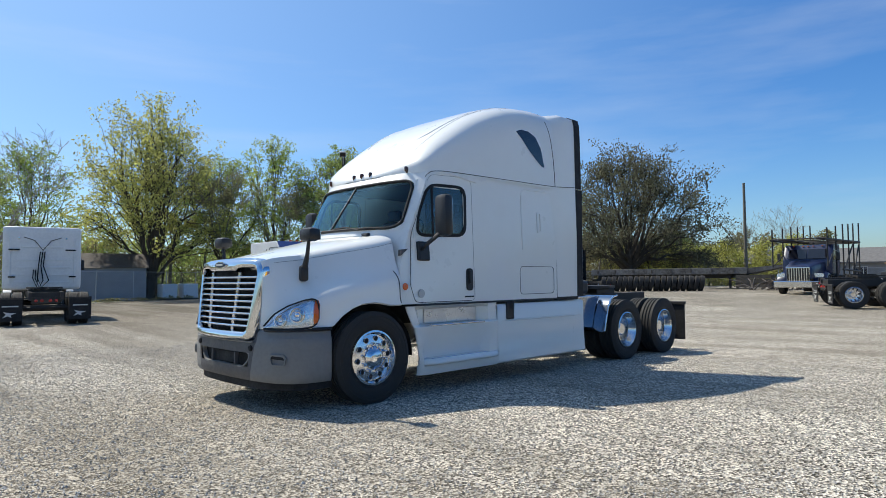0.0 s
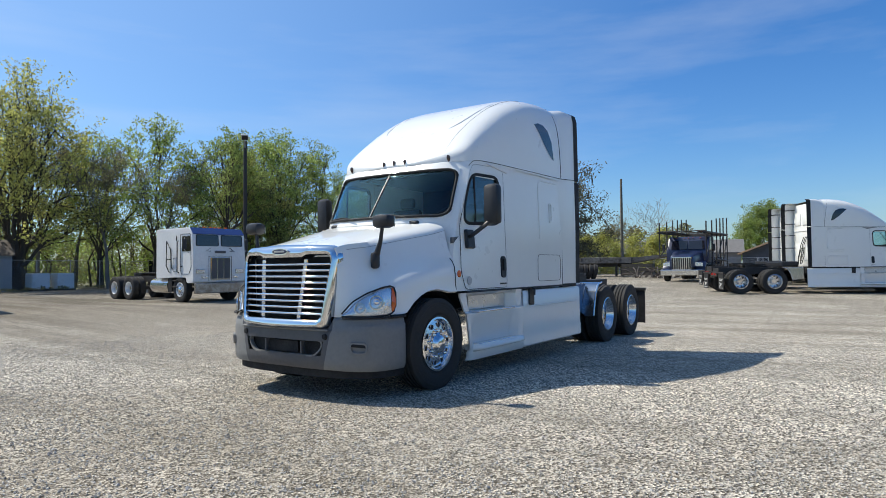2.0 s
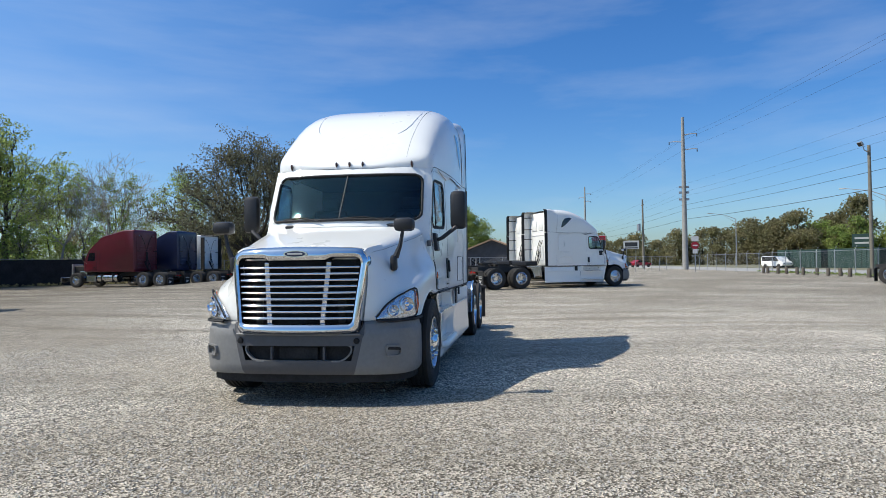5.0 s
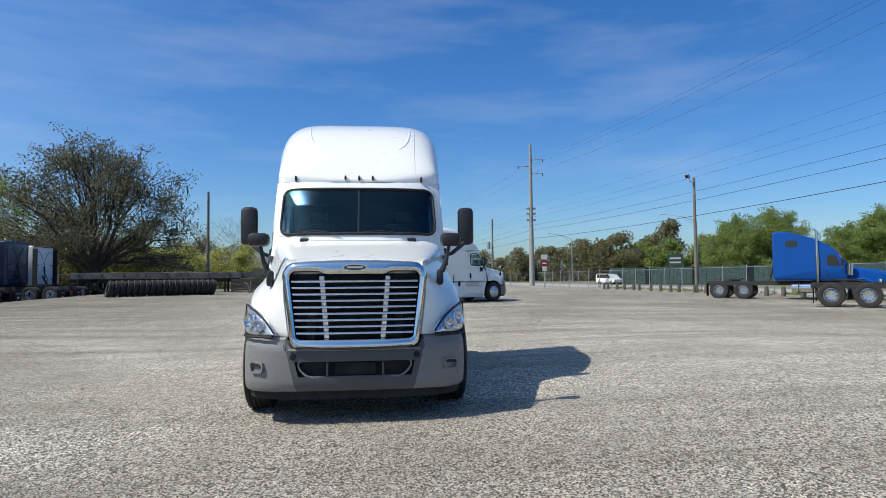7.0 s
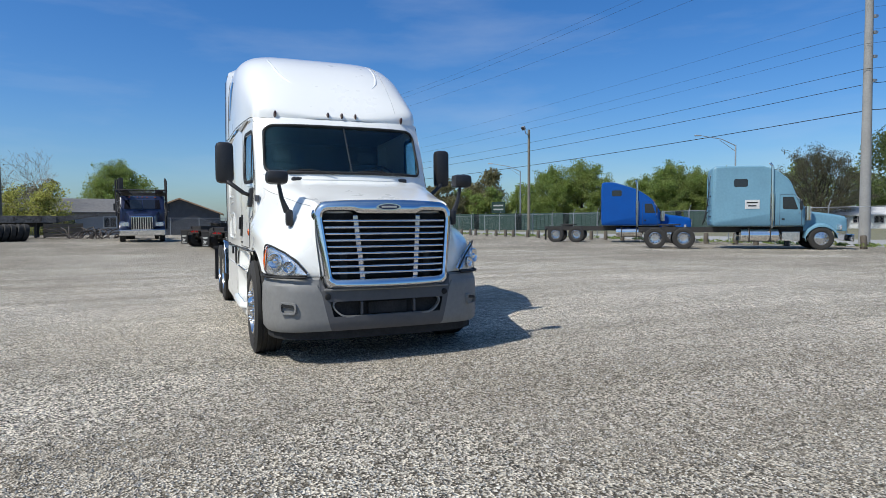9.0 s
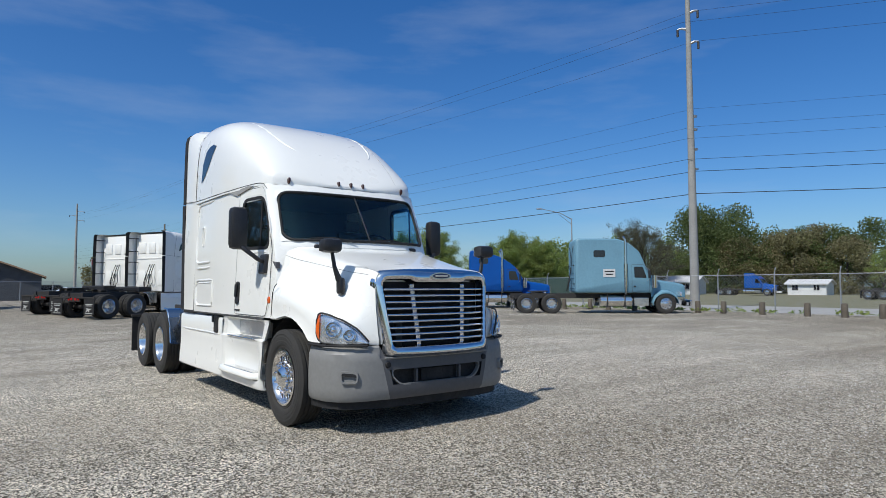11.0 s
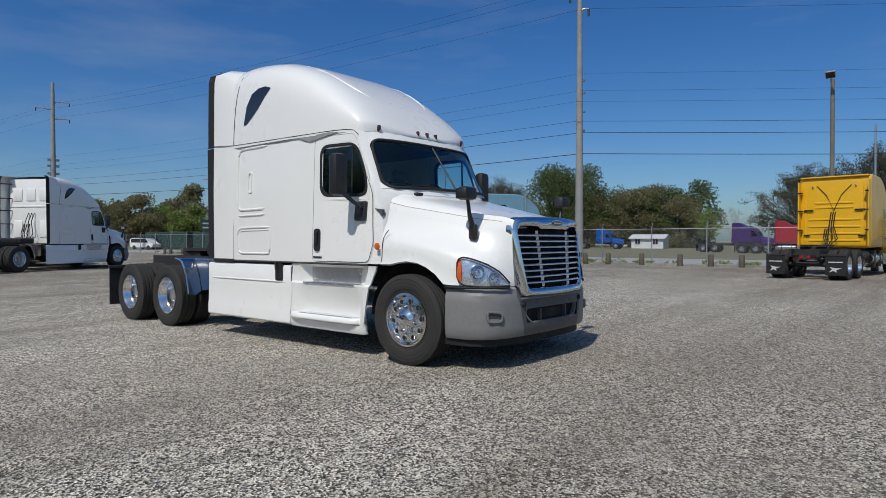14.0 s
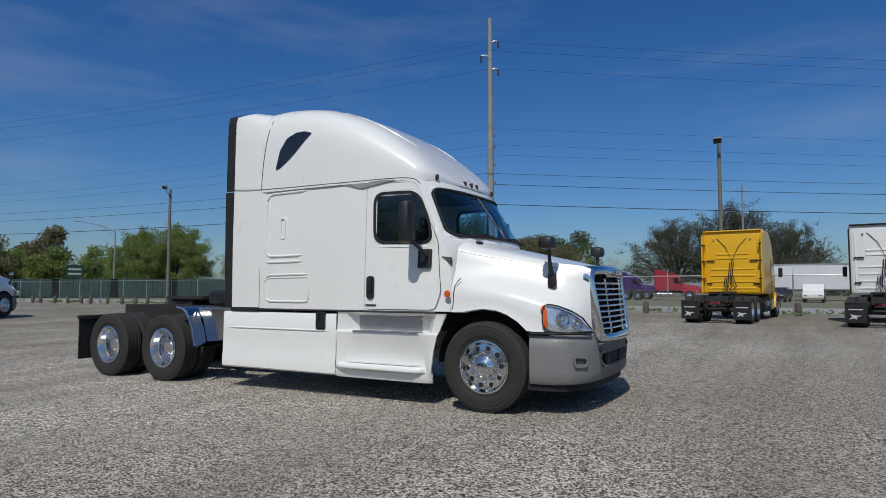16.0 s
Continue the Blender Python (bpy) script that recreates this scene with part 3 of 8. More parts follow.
    rows = [[(x * side_x(z) / 1.18, ws_y(x, z) - 0.004, z) for x in [i * 0.107 - 1.07 for i in range(21)]] for z in (1.955, 2.1, 2.25, 2.4, 2.565)]
    grid(bm, rows)
    g = part("windscreen", bm, GLASS, T, "tinted curved windscreen", smooth=60)
    g.visible_shadow = False
    loop = rounded([(-1.065, 1.962), (1.065, 1.962), (1.06, 2.558), (-1.06, 2.558)], 0.135, 8)
    loop = [q for p, r in zip(loop, loop[1:] + loop[:1]) for q in ([p] if math.dist(p, r) < 0.2 else [(p[0] + (r[0] - p[0]) * k / 10, p[1] + (r[1] - p[1]) * k / 10) for k in range(10)])]
    ring = [(x * side_x(z) / 1.18, ws_y(x, z) - 0.014, z) for x, z in loop]
    part("windscreen_seal", tube(bmesh.new(), ring + ring[:2], 0.017, 8, caps=False), MATT, T, "black rubber seal", smooth=60)
    for sx_ in (1, -1):
        for z0, sz in ((1.95, 1), (2.57, -1)):
            bm = bmesh.new()
            x0, r = 1.082, 0.125
            ring = [(x0 - r + r * math.cos(a), z0 + sz * (r - r * math.sin(a))) for a in [math.pi / 2 * k / 8 for k in range(9)]]
            front = [(sx_ * x * side_x(z) / 1.18, ws_y(x, z) - 0.012, z) for x, z in [(x0, z0)] + ring]
            back_ = [(x, y + 0.012, z) for x, y, z in front]
            va, vb = [bm.verts.new(p) for p in front], [bm.verts.new(p) for p in back_]
            bm.faces.new(va), bm.faces.new(vb[::-1])
            for k in range(10):
                bm.faces.new((va[k], vb[k], vb[(k + 1) % 10], va[(k + 1) % 10]))
            part("pillar_corner", fixed(bm), WHITE, T)
    bm = bmesh.new()
    tube(bm, [(0, ws_y(0, z) - 0.008, z) for z in (1.95, 2.25, 2.57)], 0.011, 6)
    part("windscreen_divider", bm, BLACK, T)
    for s in (1, -1):
        # door window: sloping front edge
        edge = [(0.775, 1.86), (1.59, 1.885), (1.605, 2.535), (0.975, 2.525), (0.79, 2.10)]
        outer = rounded(edge, 0.16, 7)
        inner = rounded([(0.812, 1.898), (1.552, 1.922), (1.566, 2.497), (0.998, 2.488), (0.828, 2.098)], 0.13, 7)
        block = rounded([(0.74, 1.825), (1.615, 1.85), (1.63, 2.555), (0.955, 2.548), (0.755, 2.10)], 0.01, 7)

        def flush(bm):
            for v in bm.verts:
                v.co.x += s * (side_x(v.co.z) - side_x(2.2))
            return fixed(bm)
        bm = ring_slab(bmesh.new(), block, outer, "x", s * (side_x(2.2) - 0.02), s * (side_x(2.2) + 0.002))
        part("window_frame", flush(bm), WHITE, T)
        bm = ring_slab(bmesh.new(), outer, inner, "x", s * (side_x(2.2) - 0.02), s * (side_x(2.2) + 0.008))
        part("door_window_seal", flush(bm), MATT, T, "black window surround")
        bm = slab(bmesh.new(), inner, "x", s * (side_x(2.2) - 0.010), s * (side_x(2.2) - 0.006))
        g = part("door_window", flush(bm), DARKGLASS, T, "dark tinted side window")
        g.visible_shadow = False
        bm = boxed(s * (side_x(2.2) - 0.001), 1.05, 2.19, 0.010, 0.026, 0.60)
        part("quarter_post", flush(bm), MATT, T)
        # door gap
        sx = side_x(1.5) + 0.001
        loop = [(1.70, 1.085), (1.70, 2.60), (1.62, 2.645), (1.05, 2.635), (0.985, 2.57), (0.775, 2.06), (0.70, 1.9), (0.66, 1.5), (0.63, 1.3), (0.70, 1.10), (0.78, 1.085)]
        pl = rounded(loop, 0.06)
        on_side = [(s * (side_x(z) + 0.0005), y, z) for y, z in pl + pl[:1]]
        cut = next(k for k, p in enumerate(on_side) if p[1] < 0.95 and p[2] < 2.5)
        panel_line("door_gap", on_side[:cut + 1], T, 0.005, PALESEAM)
        panel_line("door_gap", on_side[cut:], T, 0.008)
        panel_line("body_gap", [(s * (side_x(z) + 0.001), 3.457, z) for z in (1.08, 2.0, 2.69)], T, 0.008)
        # roof joint line
        def skin(y, z):
            hit = shell.ray_cast(Vector((s * 3.0, y, z)), Vector((-s, 0, 0)))[0]
            return hit.x if hit else s * side_x(z)
        over_door = [(s * 1.186, 4.0, 2.735), (s * 1.186, 3.7, 2.715)]
        over_door += [(skin(y, z) + s * 0.001, y, z) for y, z in ((3.44, 2.70), (3.0, 2.694), (2.5, 2.69), (2.1, 2.688), (1.8, 2.69), (1.5, 2.695), (1.32, 2.695), (1.2, 2.692), (1.12, 2.685), (1.06, 2.674), (1.02, 2.655), (0.985, 2.63), (0.965, 2.60))]
        panel_line("roof_gap", over_door, T, 0.009)
        seam = []
        for k in range(9):
            z = 2.70 + 1.08 * k / 8
            y = 3.45 - 0.17 * (k / 8) ** 1.6
            seam.append((s * (roof_x(y, z) + 0.002), y, z))
        panel_line("roof_seam", seam, T, 0.010)
        crease = []
        for k in range(8):
            y = (1.28, 1.33, 1.42, 1.55, 1.75, 2.0, 2.3, 2.6)[k]
            x = (0.54, 0.60, 0.66, 0.70, 0.725, 0.735, 0.735, 0.73)[k]
            w, e, z1 = interp(ROOF_W, y), roof_e(y), smooth_interp(ROOF_Z, y)
            crease.append((s * x, y, 2.66 + (z1 - 2.66) * (1 - (x / w) ** (2 / e)) ** (e / 2) - 0.012))
        part("roof_crease", tube(bmesh.new(), crease, [0.005, 0.016, 0.020, 0.021, 0.020, 0.018, 0.013, 0.003], 8), WHITE, T, smooth=True)
        seam = []
        for k in range(12):
            y = 0.90 + 1.9 * (k / 11) ** 1.4
            w, e, z1 = interp(ROOF_W, y), roof_e(y), smooth_interp(ROOF_Z, y)
            x = min(0.80, w * 0.93)
            seam.append((s * x, y, 2.66 + (z1 - 2.66) * (1 - (x / w) ** (2 / e)) ** (e / 2) + 0.0005))
        if s > 0:
            panel_line("roof_seam", seam, T, 0.005, PALESEAM)
        # wedge vent behind the door top; grey at -x paints its recess's shade
        bm = slab(bmesh.new(), [(1.99, 2.655), (1.78, 2.592), (1.42, 2.652), (1.30, 2.672), (1.45, 2.682)], "x", s * 1.12, s * 1.168)
        part("vent_wedge", fixed(bm), PALESEAM if s < 0 else WHITE_OLD, T, "shallow wedge-shaped vent")
        # hatches in the sleeper wall: pressed ribs on one side, a baggage door on the other
        def on_wall(pts):
            q = rounded(pts, 0.07, 5)
            return [(s * (side_x(z) + 0.002), y, z) for y, z in q + q[:1]]

        def pressing(pts, r=0.017):
            run = [(s * (side_x(z) + 0.002), y, z) for y, z in pts]
            part("hatch_pressing", tube(bmesh.new(), run, [0.004] + [r] * (len(run) - 2) + [0.004], 8), WHITE, T, smooth=True)
        if s < 0:
            pressing([(2.66, 2.63), (2.75, 2.63), (3.24, 2.625), (3.31, 2.60), (3.345, 2.53), (3.35, 2.40), (3.35, 2.20)])
            pressing([(2.70, 1.78), (2.78, 1.775), (3.25, 1.77), (3.32, 1.80), (3.345, 1.87), (3.35, 2.0), (3.35, 2.20)])
            pressing([(2.70, 1.70), (2.78, 1.697), (3.26, 1.69), (3.34, 1.695)], 0.015)
            pressing([(2.58, 1.52), (2.70, 1.525), (3.26, 1.52), (3.33, 1.49), (3.355, 1.42), (3.355, 1.28), (3.33, 1.20), (3.26, 1.165), (2.70, 1.165), (2.60, 1.17), (2.58, 1.22), (2.58, 1.45), (2.58, 1.52)], 0.014)
            pressing([(2.60, 1.49), (2.72, 1.485), (3.24, 1.48), (3.30, 1.46)], 0.008)
        else:
            panel_line("hatch_gap", on_wall([(2.60, 1.14), (3.38, 1.14), (3.38, 1.52), (2.60, 1.52)]), T, 0.007)
            pressing([(2.66, 1.75), (2.655, 1.9), (2.655, 2.45), (2.68, 2.56), (2.76, 2.60), (3.2, 2.60), (3.34, 2.60)], 0.010)
        o = rounded([(3.0, 2.0), (3.09, 2.0), (3.09, 2.29), (3.0, 2.29)], 0.03)
        i = rounded([(3.018, 2.018), (3.072, 2.018), (3.072, 2.272), (3.018, 2.272)], 0.02)
        part("hatch_handle", fixed(ring_slab(bmesh.new(), o, i, "x", s * (side_x(2.1) - 0.01), s * (side_x(2.1) + 0.012))), WHITE, T)
        # dark quarter window in the roof
        lo = [(2.585, 3.385), (2.70, 3.29), (2.85, 3.15), (3.0, 3.04), (3.12, 2.965), (3.185, 2.95)]
        hi = [(2.585, 3.40), (2.70, 3.435), (2.85, 3.43), (3.0, 3.37), (3.12, 3.21), (3.185, 2.98)]
        bm = bmesh.new()
        rows = []
        for k in range(7):
            row = []
            for (y0, z0), (y1, z1) in zip(lo, hi):
                z = z0 + (z1 - z0) * k / 6
                row.append((s * (roof_x(y0, z) + 0.006), y0, z))
            rows.append(row)
        thick_grid(bm, rows, -s * 0.03)
        part("roof_window", fixed(bm), mat_glossblack(), T, "black glazed vent window")
        # door handle
        bm = slab(bmesh.new(), rounded([(1.555, 1.21), (1.66, 1.21), (1.67, 1.49), (1.56, 1.49)], 0.05), "x", s * (sx - 0.01), s * (sx + 0.014))
        fixed(bm)
        h = part("door_handle", bm, BLACK, T, "black recessed door handle")
        part("grip", boxed(s * (sx + 0.03), 1.61, 1.38, 0.025, 0.05, 0.16, 0.01), BLACK, h)
        part("badge", boxed(s * (sx + 0.002), 1.60, 1.135, 0.01, 0.15, 0.018), BLACK, T)
        # side marker lamp
        bm = bmesh.new()
        lathe(bm, [(0.0, 0.014), (0.022, 0.013), (0.038, 0.008), (0.042, 0.0)], "x", (s * 1.170, 0.525, 1.275), 20, s)
        part("side_marker", fixed(bm), AMBER, T, "amber side marker", smooth=True)
        # cowl vent wedge and the joint between fender and cab
        bm = slab(bmesh.new(), [(0.645, 1.715), (0.53, 1.70), (0.52, 1.63)], "x", s * 1.13, s * (side_x(1.7) + 0.004))
        part("cowl_vent", fixed(bm), DARKGREY, T)
        panel_line("fender_joint", [(s * 1.166, 0.470, 1.08), (s * 1.167, 0.450, 1.16), (s * 1.167, 0.445, 1.28), (s * 1.166, 0.43, 1.36), (s * 1.163, 0.39, 1.42), (s * 1.15, 0.36, 1.455)], T, 0.011)
        # cab mirror: housing, arm, foot
        bm = bmesh.new()
        box(bm, s * 1.395, 0.93, 2.10, 0.205, 0.15, 0.49, 0.055)
        mir = part("mirror", bm, BLACK, T, "black mirror housing", smooth=40)
        part("mirror_glass", boxed(s * 1.395, 1.003, 2.10, 0.15, 0.006, 0.42), CHROME, mir)
        bm = bmesh.new()
        tube(bm, [(s * 1.17, 0.84, 1.70), (s * 1.26, 0.80, 1.74), (s * 1.36, 0.86, 1.86), (s * 1.385, 0.90, 1.92)], 0.022, 8)
        part("mirror_arm", bm, BLACK, T, smooth=True)
        part("mirror_foot", boxed(s * 1.195, 0.86, 1.69, 0.06, 0.18, 0.23, 0.02), BLACK, T)
        # hood mirror
        bm = bmesh.new()
        box(bm, s * 1.0, -0.63, 1.83, 0.215, 0.15, 0.14, 0.045)
        mir = part("hood_mirror", bm, BLACK, T, "black hood mirror", smooth=40)
        part("mirror_glass", boxed(s * 1.0, -0.553, 1.83, 0.17, 0.006, 0.105), CHROME, mir)
        bm = bmesh.new()
        tube(bm, [(s * 0.985, -0.63, 1.78), (s * 0.955, -0.63, 1.62), (s * 0.905, -0.63, 1.49)], [0.018, 0.022, 0.034], 8)
        box(bm, s * 0.885, -0.63, 1.43, 0.07, 0.10, 0.17, 0.03)
        part("hood_mirror_arm", bm, BLACK, T, smooth=True)
        # steps and skirts
        bm = bmesh.new()
        # front skirt with two recessed steps
        secs = []
        lead = [(0.24, 0.17), (0.6, 0.13), (0.9, 0.04), (1.05, -0.04)]
        for y in (0.58, 0.62, 0.70, 0.85, 0.95, 1.85, 1.95, 2.11):
            inset = 0.0 if (y < 0.8 or y > 1.9) else 1.0
            front = max(0.0, (0.72 - y) / 0.14) * 0.05
            row = [(1.165 - front, 0.24), (1.19 - front, 0.29), (1.19 - front, 0.34), (1.185 - 0.10 * inset, 0.385), (1.175 - 0.07 * inset, 0.60),
                   (1.185 - 0.02 * inset, 0.74), (1.19 - 0.01 * inset, 0.80), (1.165 - 0.15 * inset, 0.825), (1.15 - 0.14 * inset, 1.0), (1.165, 1.045)]
            hold = max(0.0, (0.9 - y) / 0.32)
            secs.append([(s * x, y + interp(lead, z) * hold, z) for x, z in row])
        thick_grid(bm, secs, -s * 0.02)
        part("step_fairing", fixed(bm), WHITE, T, "white step fairing with two steps", smooth=40)
        part("kick_plate", boxed(s * 1.026, 1.40, 0.915, 0.012, 0.92, 0.17, 0.004, Matrix.Identity(4)), KICK, T, "brushed grey kick plate")
        lip = rounded([(1.07, 0.345), (1.25, 0.352), (1.262, 0.38), (1.24, 0.425), (1.07, 0.425)], 0.028, 5)
        bm = bmesh.new()
        secs = [[(s * (1.07 + (x - 1.07) * w), y, 0.385 + (z - 0.385) * (0.6 + 0.4 * w)) for x, z in lip] for y, w in ((0.80, 0.45), (0.83, 0.72), (0.89, 0.93), (0.98, 1.0), (1.85, 1.0), (1.98, 0.97), (2.06, 0.86), (2.10, 0.7))]
        rings = [[bm.verts.new(q) for q in sec] for sec in secs]
        for a, c in zip(rings, rings[1:]):
            for k in range(len(lip)):
                bm.faces.new((a[k], a[(k + 1) % len(lip)], c[(k + 1) % len(lip)], c[k]))
        bm.faces.new(rings[0]), bm.faces.new(rings[-1])
        part("lower_step", fixed(bm), WHITE, T, "white moulded lower step", smooth=50)
        part("step_tread", boxed(s * 1.145, 1.42, 0.426, 0.11, 1.02, 0.012, 0.005), ALLOY, T, "aluminium step tread")
        part("step_tread", boxed(s * 1.125, 1.38, 0.812, 0.14, 0.95, 0.022, 0.008), ALLOY, T, "aluminium step tread")
        bm = bmesh.new()
        secs = []
        for y in (2.125, 2.5, 3.2, 3.8, 4.14):
            secs.append([(s * 1.168, y, 0.25), (s * 1.186, y, 0.27), (s * 1.184, y, 0.42), (s * 1.175, y, 0.45), (s * 1.17, y, 0.7), (s * 1.17, y, 0.99), (s * 1.15, y, 1.02), (s * 1.0, y, 1.03)])
        thick_grid(bm, secs, -s * 0.02)
        sk = part("side_skirt", fixed(bm), WHITE, T, "white chassis side skirt", smooth=40)
        for y0, y1, z in ((2.2, 4.08, 0.80), (2.2, 4.08, 0.405)):
            part("pressed_rib", tube(bmesh.new(), [(s * 1.168, y0, z), (s * 1.172, y0 + 0.2, z), (s * 1.172, y1 - 0.2, z), (s * 1.168, y1, z)], [0.004, 0.012, 0.012, 0.004], 8), WHITE, sk, smooth=True)
        panel_line("sill_gap", [(s * 1.172, y, 1.058) for y in (0.68, 2.0, 3.45)], T, 0.022)
        part("rear_sill", boxed(s * 1.15, 3.72, 1.055, 0.06, 0.55, 0.05, 0.01), MATT, T)
        # tank cap
        cap = part("fuel_cap", boxed(s * 1.178, 2.37, 0.93, 0.02, 0.15, 0.23, 0.02), BLACK, T, "black fuel filler recess")
        bm = tube(bmesh.new(), [(s * 1.17, 2.40, 1.05), (s * 1.215, 2.40, 1.05), (s * 1.215, 2.39, 0.95)], 0.016, 8)
        part("cap_lever", bm, BLACK, cap)

    bm = lathe(bmesh.new(), [(0.0, 0.004), (0.05, 0.004), (0.052, 0.0)], "x", (side_x(1.2) + 0.001, 0.80, 1.19), 20, 1)
    part("door_sticker", fixed(bm), STICKER, T, "small round grey sticker")

    # marker lamps over the screen
    for x, y in ((-0.88, 0.885), (-0.19, 0.82), (0.0, 0.815), (0.19, 0.82), (0.88, 0.885)):
        bm = bmesh.new()
        lathe(bm, [(0.0, 0.055), (0.022, 0.05), (0.032, 0.02), (0.036, -0.03)], "x", (0, 0, 0), 14)
        for v in bm.verts:
            p = Vector(v.co)
            v.co = Vector((x + p.y * 0.62, y - p.x * 0.8, 2.70 + p.z * 1.3 + p.x * 0.3))
        lamp = part("marker_lamp", fixed(bm), mat_marker(), T, "dark amber roof marker lamp", smooth=True)
        lamp.data.materials[0] = mat_marker()
    # antenna wires, wipers
    for s in (-1, 1):
        bm = bmesh.new()
        x0 = 0.62 if s > 0 else -0.25
        tube(bm, [(x0, ws_y(x0, 1.94) - 0.03, 1.945), (x0 - 0.28, ws_y(x0 - 0.28, 1.99) - 0.025, 1.995), (x0 - 0.55, ws_y(x0 - 0.55, 1.97) - 0.02, 1.98)], 0.010, 6)
        part("wiper", bm, MATT, T)

    # hood and fenders in one moulding
    ztop = [(-1.02, 1.545), (-0.9, 1.60), (-0.66, 1.66), (-0.31, 1.74), (0.0, 1.81), (0.27, 1.87), (0.47, 1.93)]
    zfen = [(-1.02, 0.98), (-0.9, 1.06), (-0.66, 1.16), (-0.31, 1.27), (0.0, 1.33), (0.47, 1.40)]
    xside = [(-1.06, 0.70), (-1.0, 0.755), (-0.9, 0.88), (-0.8, 0.985), (-0.7, 1.05), (-0.6, 1.09), (-0.45, 1.12), (-0.2, 1.15), (0.0, 1.158), (0.47, 1.165)]
    xhood = [(-1.06, 0.69), (-0.9, 0.71), (-0.5, 0.79), (0.0, 0.90), (0.47, 1.0)]
    bm = bmesh.new()
    secs, ridge = [], []
    for y in (-1.05, -1.0, -0.94, -0.88, -0.8, -0.72, -0.64, -0.6, -0.56, -0.5, -0.42, -0.32, -0.2, -0.08, 0.08, 0.2, 0.32, 0.42, 0.475):
        zt, zf, xs, xh = smooth_interp(ztop, y), smooth_interp(zfen, y), smooth_interp(xside, y), interp(xhood, y)
        zb = 0.86 if y < -0.33 else 1.06
        if abs(y - 0.06) < 0.62:
            zb = max(0.86 if y < 0 else 1.06, 0.48 + math.sqrt(max(0.0, 0.62**2 - (y - 0.06) ** 2)))
        xh = min(xh, xs - 0.005)
        zedge = zt - interp([(-1.05, 0.045), (-0.6, 0.10), (0.475, 0.15)], y)
        half = [(xs - 0.015, y, zb), (xs + 0.01, y, zb + 0.015), (xs, y, zb + 0.05), (xs, y, (zb + zf) / 2), (xs - 0.005, y, zf - 0.06), (xs - 0.03, y, zf),
                (xh + (xs - xh) * 0.62, y, zf + (zedge - zf) * 0.17), (xh + (xs - xh) * 0.34, y, zf + (zedge - zf) * 0.42), (xh + (xs - xh) * 0.12, y, zf + (zedge - zf) * 0.76), (xh, y, zedge), (xh - 0.03, y, zedge + 0.05), (xh * 0.80, y, zt - 0.035), (xh * 0.5, y, zt - 0.008), (0, y, zt)]
        if y < -0.97:
            slack = 0.012 if y < -1.03 else 0.05
            half = [(min(x, 0.60 + (z - 0.80) * 0.115 + slack), yy if y > -1.03 else -1.09 + (z - 0.80) * 0.10 + 0.10 * (abs(x) / 0.7) ** 3 + 0.05, z) for x, yy, z in half]
        ridge.append((min(xh, half[9][0]) + 0.002, half[9][1], zedge))
        secs.append(mirrored(half))
    secs.insert(0, [(x * 0.92, y + 0.004, z if z < 1.16 else 1.16 + (z - 1.16) * 0.86) for x, y, z in secs[0]])
    grid(bm, secs)
    part("hood", fixed(bm), WHITE, T, "white hood and fenders", smooth=50)
    for s in (1, -1):
        panel_line("hood_gap", [(s * (x - 0.001), y, z) for x, y, z in ridge[3:]], T, 0.005, PALESEAM)
    for s in (1, -1):
        part("fender_gap", boxed(s * 1.118, -0.56, 0.862, 0.03, 0.22, 0.03), MATT, T)
    # cowl between hood and screen
    part("cowl", boxed(0, 0.42, 1.88, 1.4, 0.16, 0.06, 0.02), BLACK, T)
    for s in (1, -1):
        # inner arch, dark
        bm = bmesh.new()
        arc = [(s * x, 0.06 + 0.61 * math.cos(a), 0.48 + 0.61 * math.sin(a)) for x in (1.12, 0.75) for a in [math.pi * k / 14 for k in range(15)]]
        grid(bm, [arc[:15], arc[15:]])
        part("wheel_arch", bm, MATT, T)

    # grille
    def gx(z):
        return 0.60 + (z - 0.80) * 0.115

    def gy(x, z):
        return -1.09 + (z - 0.80) * 0.10 + 0.10 * (abs(x) / 0.7) ** 3
    def frame_loop(wb, wt, z0, z1, rt, rb, n=7):
        """A tapered opening with rounded corners, as (x, z)."""
        pts = []
        for cx, cz, r, a0 in ((wb - rb, z0 + rb, rb, -90), (wt - rt, z1 - rt, rt, 0), (-wt + rt, z1 - rt, rt, 90), (-wb + rb, z0 + rb, rb, 180)):
            pts += [(cx + r * math.cos(radians(a0 + 90 * k / n)), cz + r * math.sin(radians(a0 + 90 * k / n))) for k in range(n + 1)]
            if a0 in (0, 180):
                pts += [(cx + (-2 * cx) * k / 20, (cz + r if a0 == 0 else cz - r)) for k in range(1, 20)]
        return pts
    outer_pts = frame_loop(0.635, 0.722, 0.752, 1.578, 0.13, 0.07)
    inner_pts = frame_loop(0.565, 0.632, 0.842, 1.462, 0.055, 0.05)
    outer_pts = [(x, z + (0.028 * (1 - (x / 0.72) ** 2) if z > 1.4 else -0.022 * (1 - (x / 0.64) ** 2) if z < 0.83 else 0)) for x, z in outer_pts]

    inner_pts = [(x, z + (0.034 * min(1.0, max(0.0, (abs(x) - 0.30) / 0.05)) - 0.008 if z > 1.43 else 0)) for x, z in inner_pts]

    def between(f):
        return [(a * (1 - f) + c * f, b * (1 - f) + d * f) for (a, b), (c, d) in zip(outer_pts, inner_pts)]
    bm = bmesh.new()
    loops = []
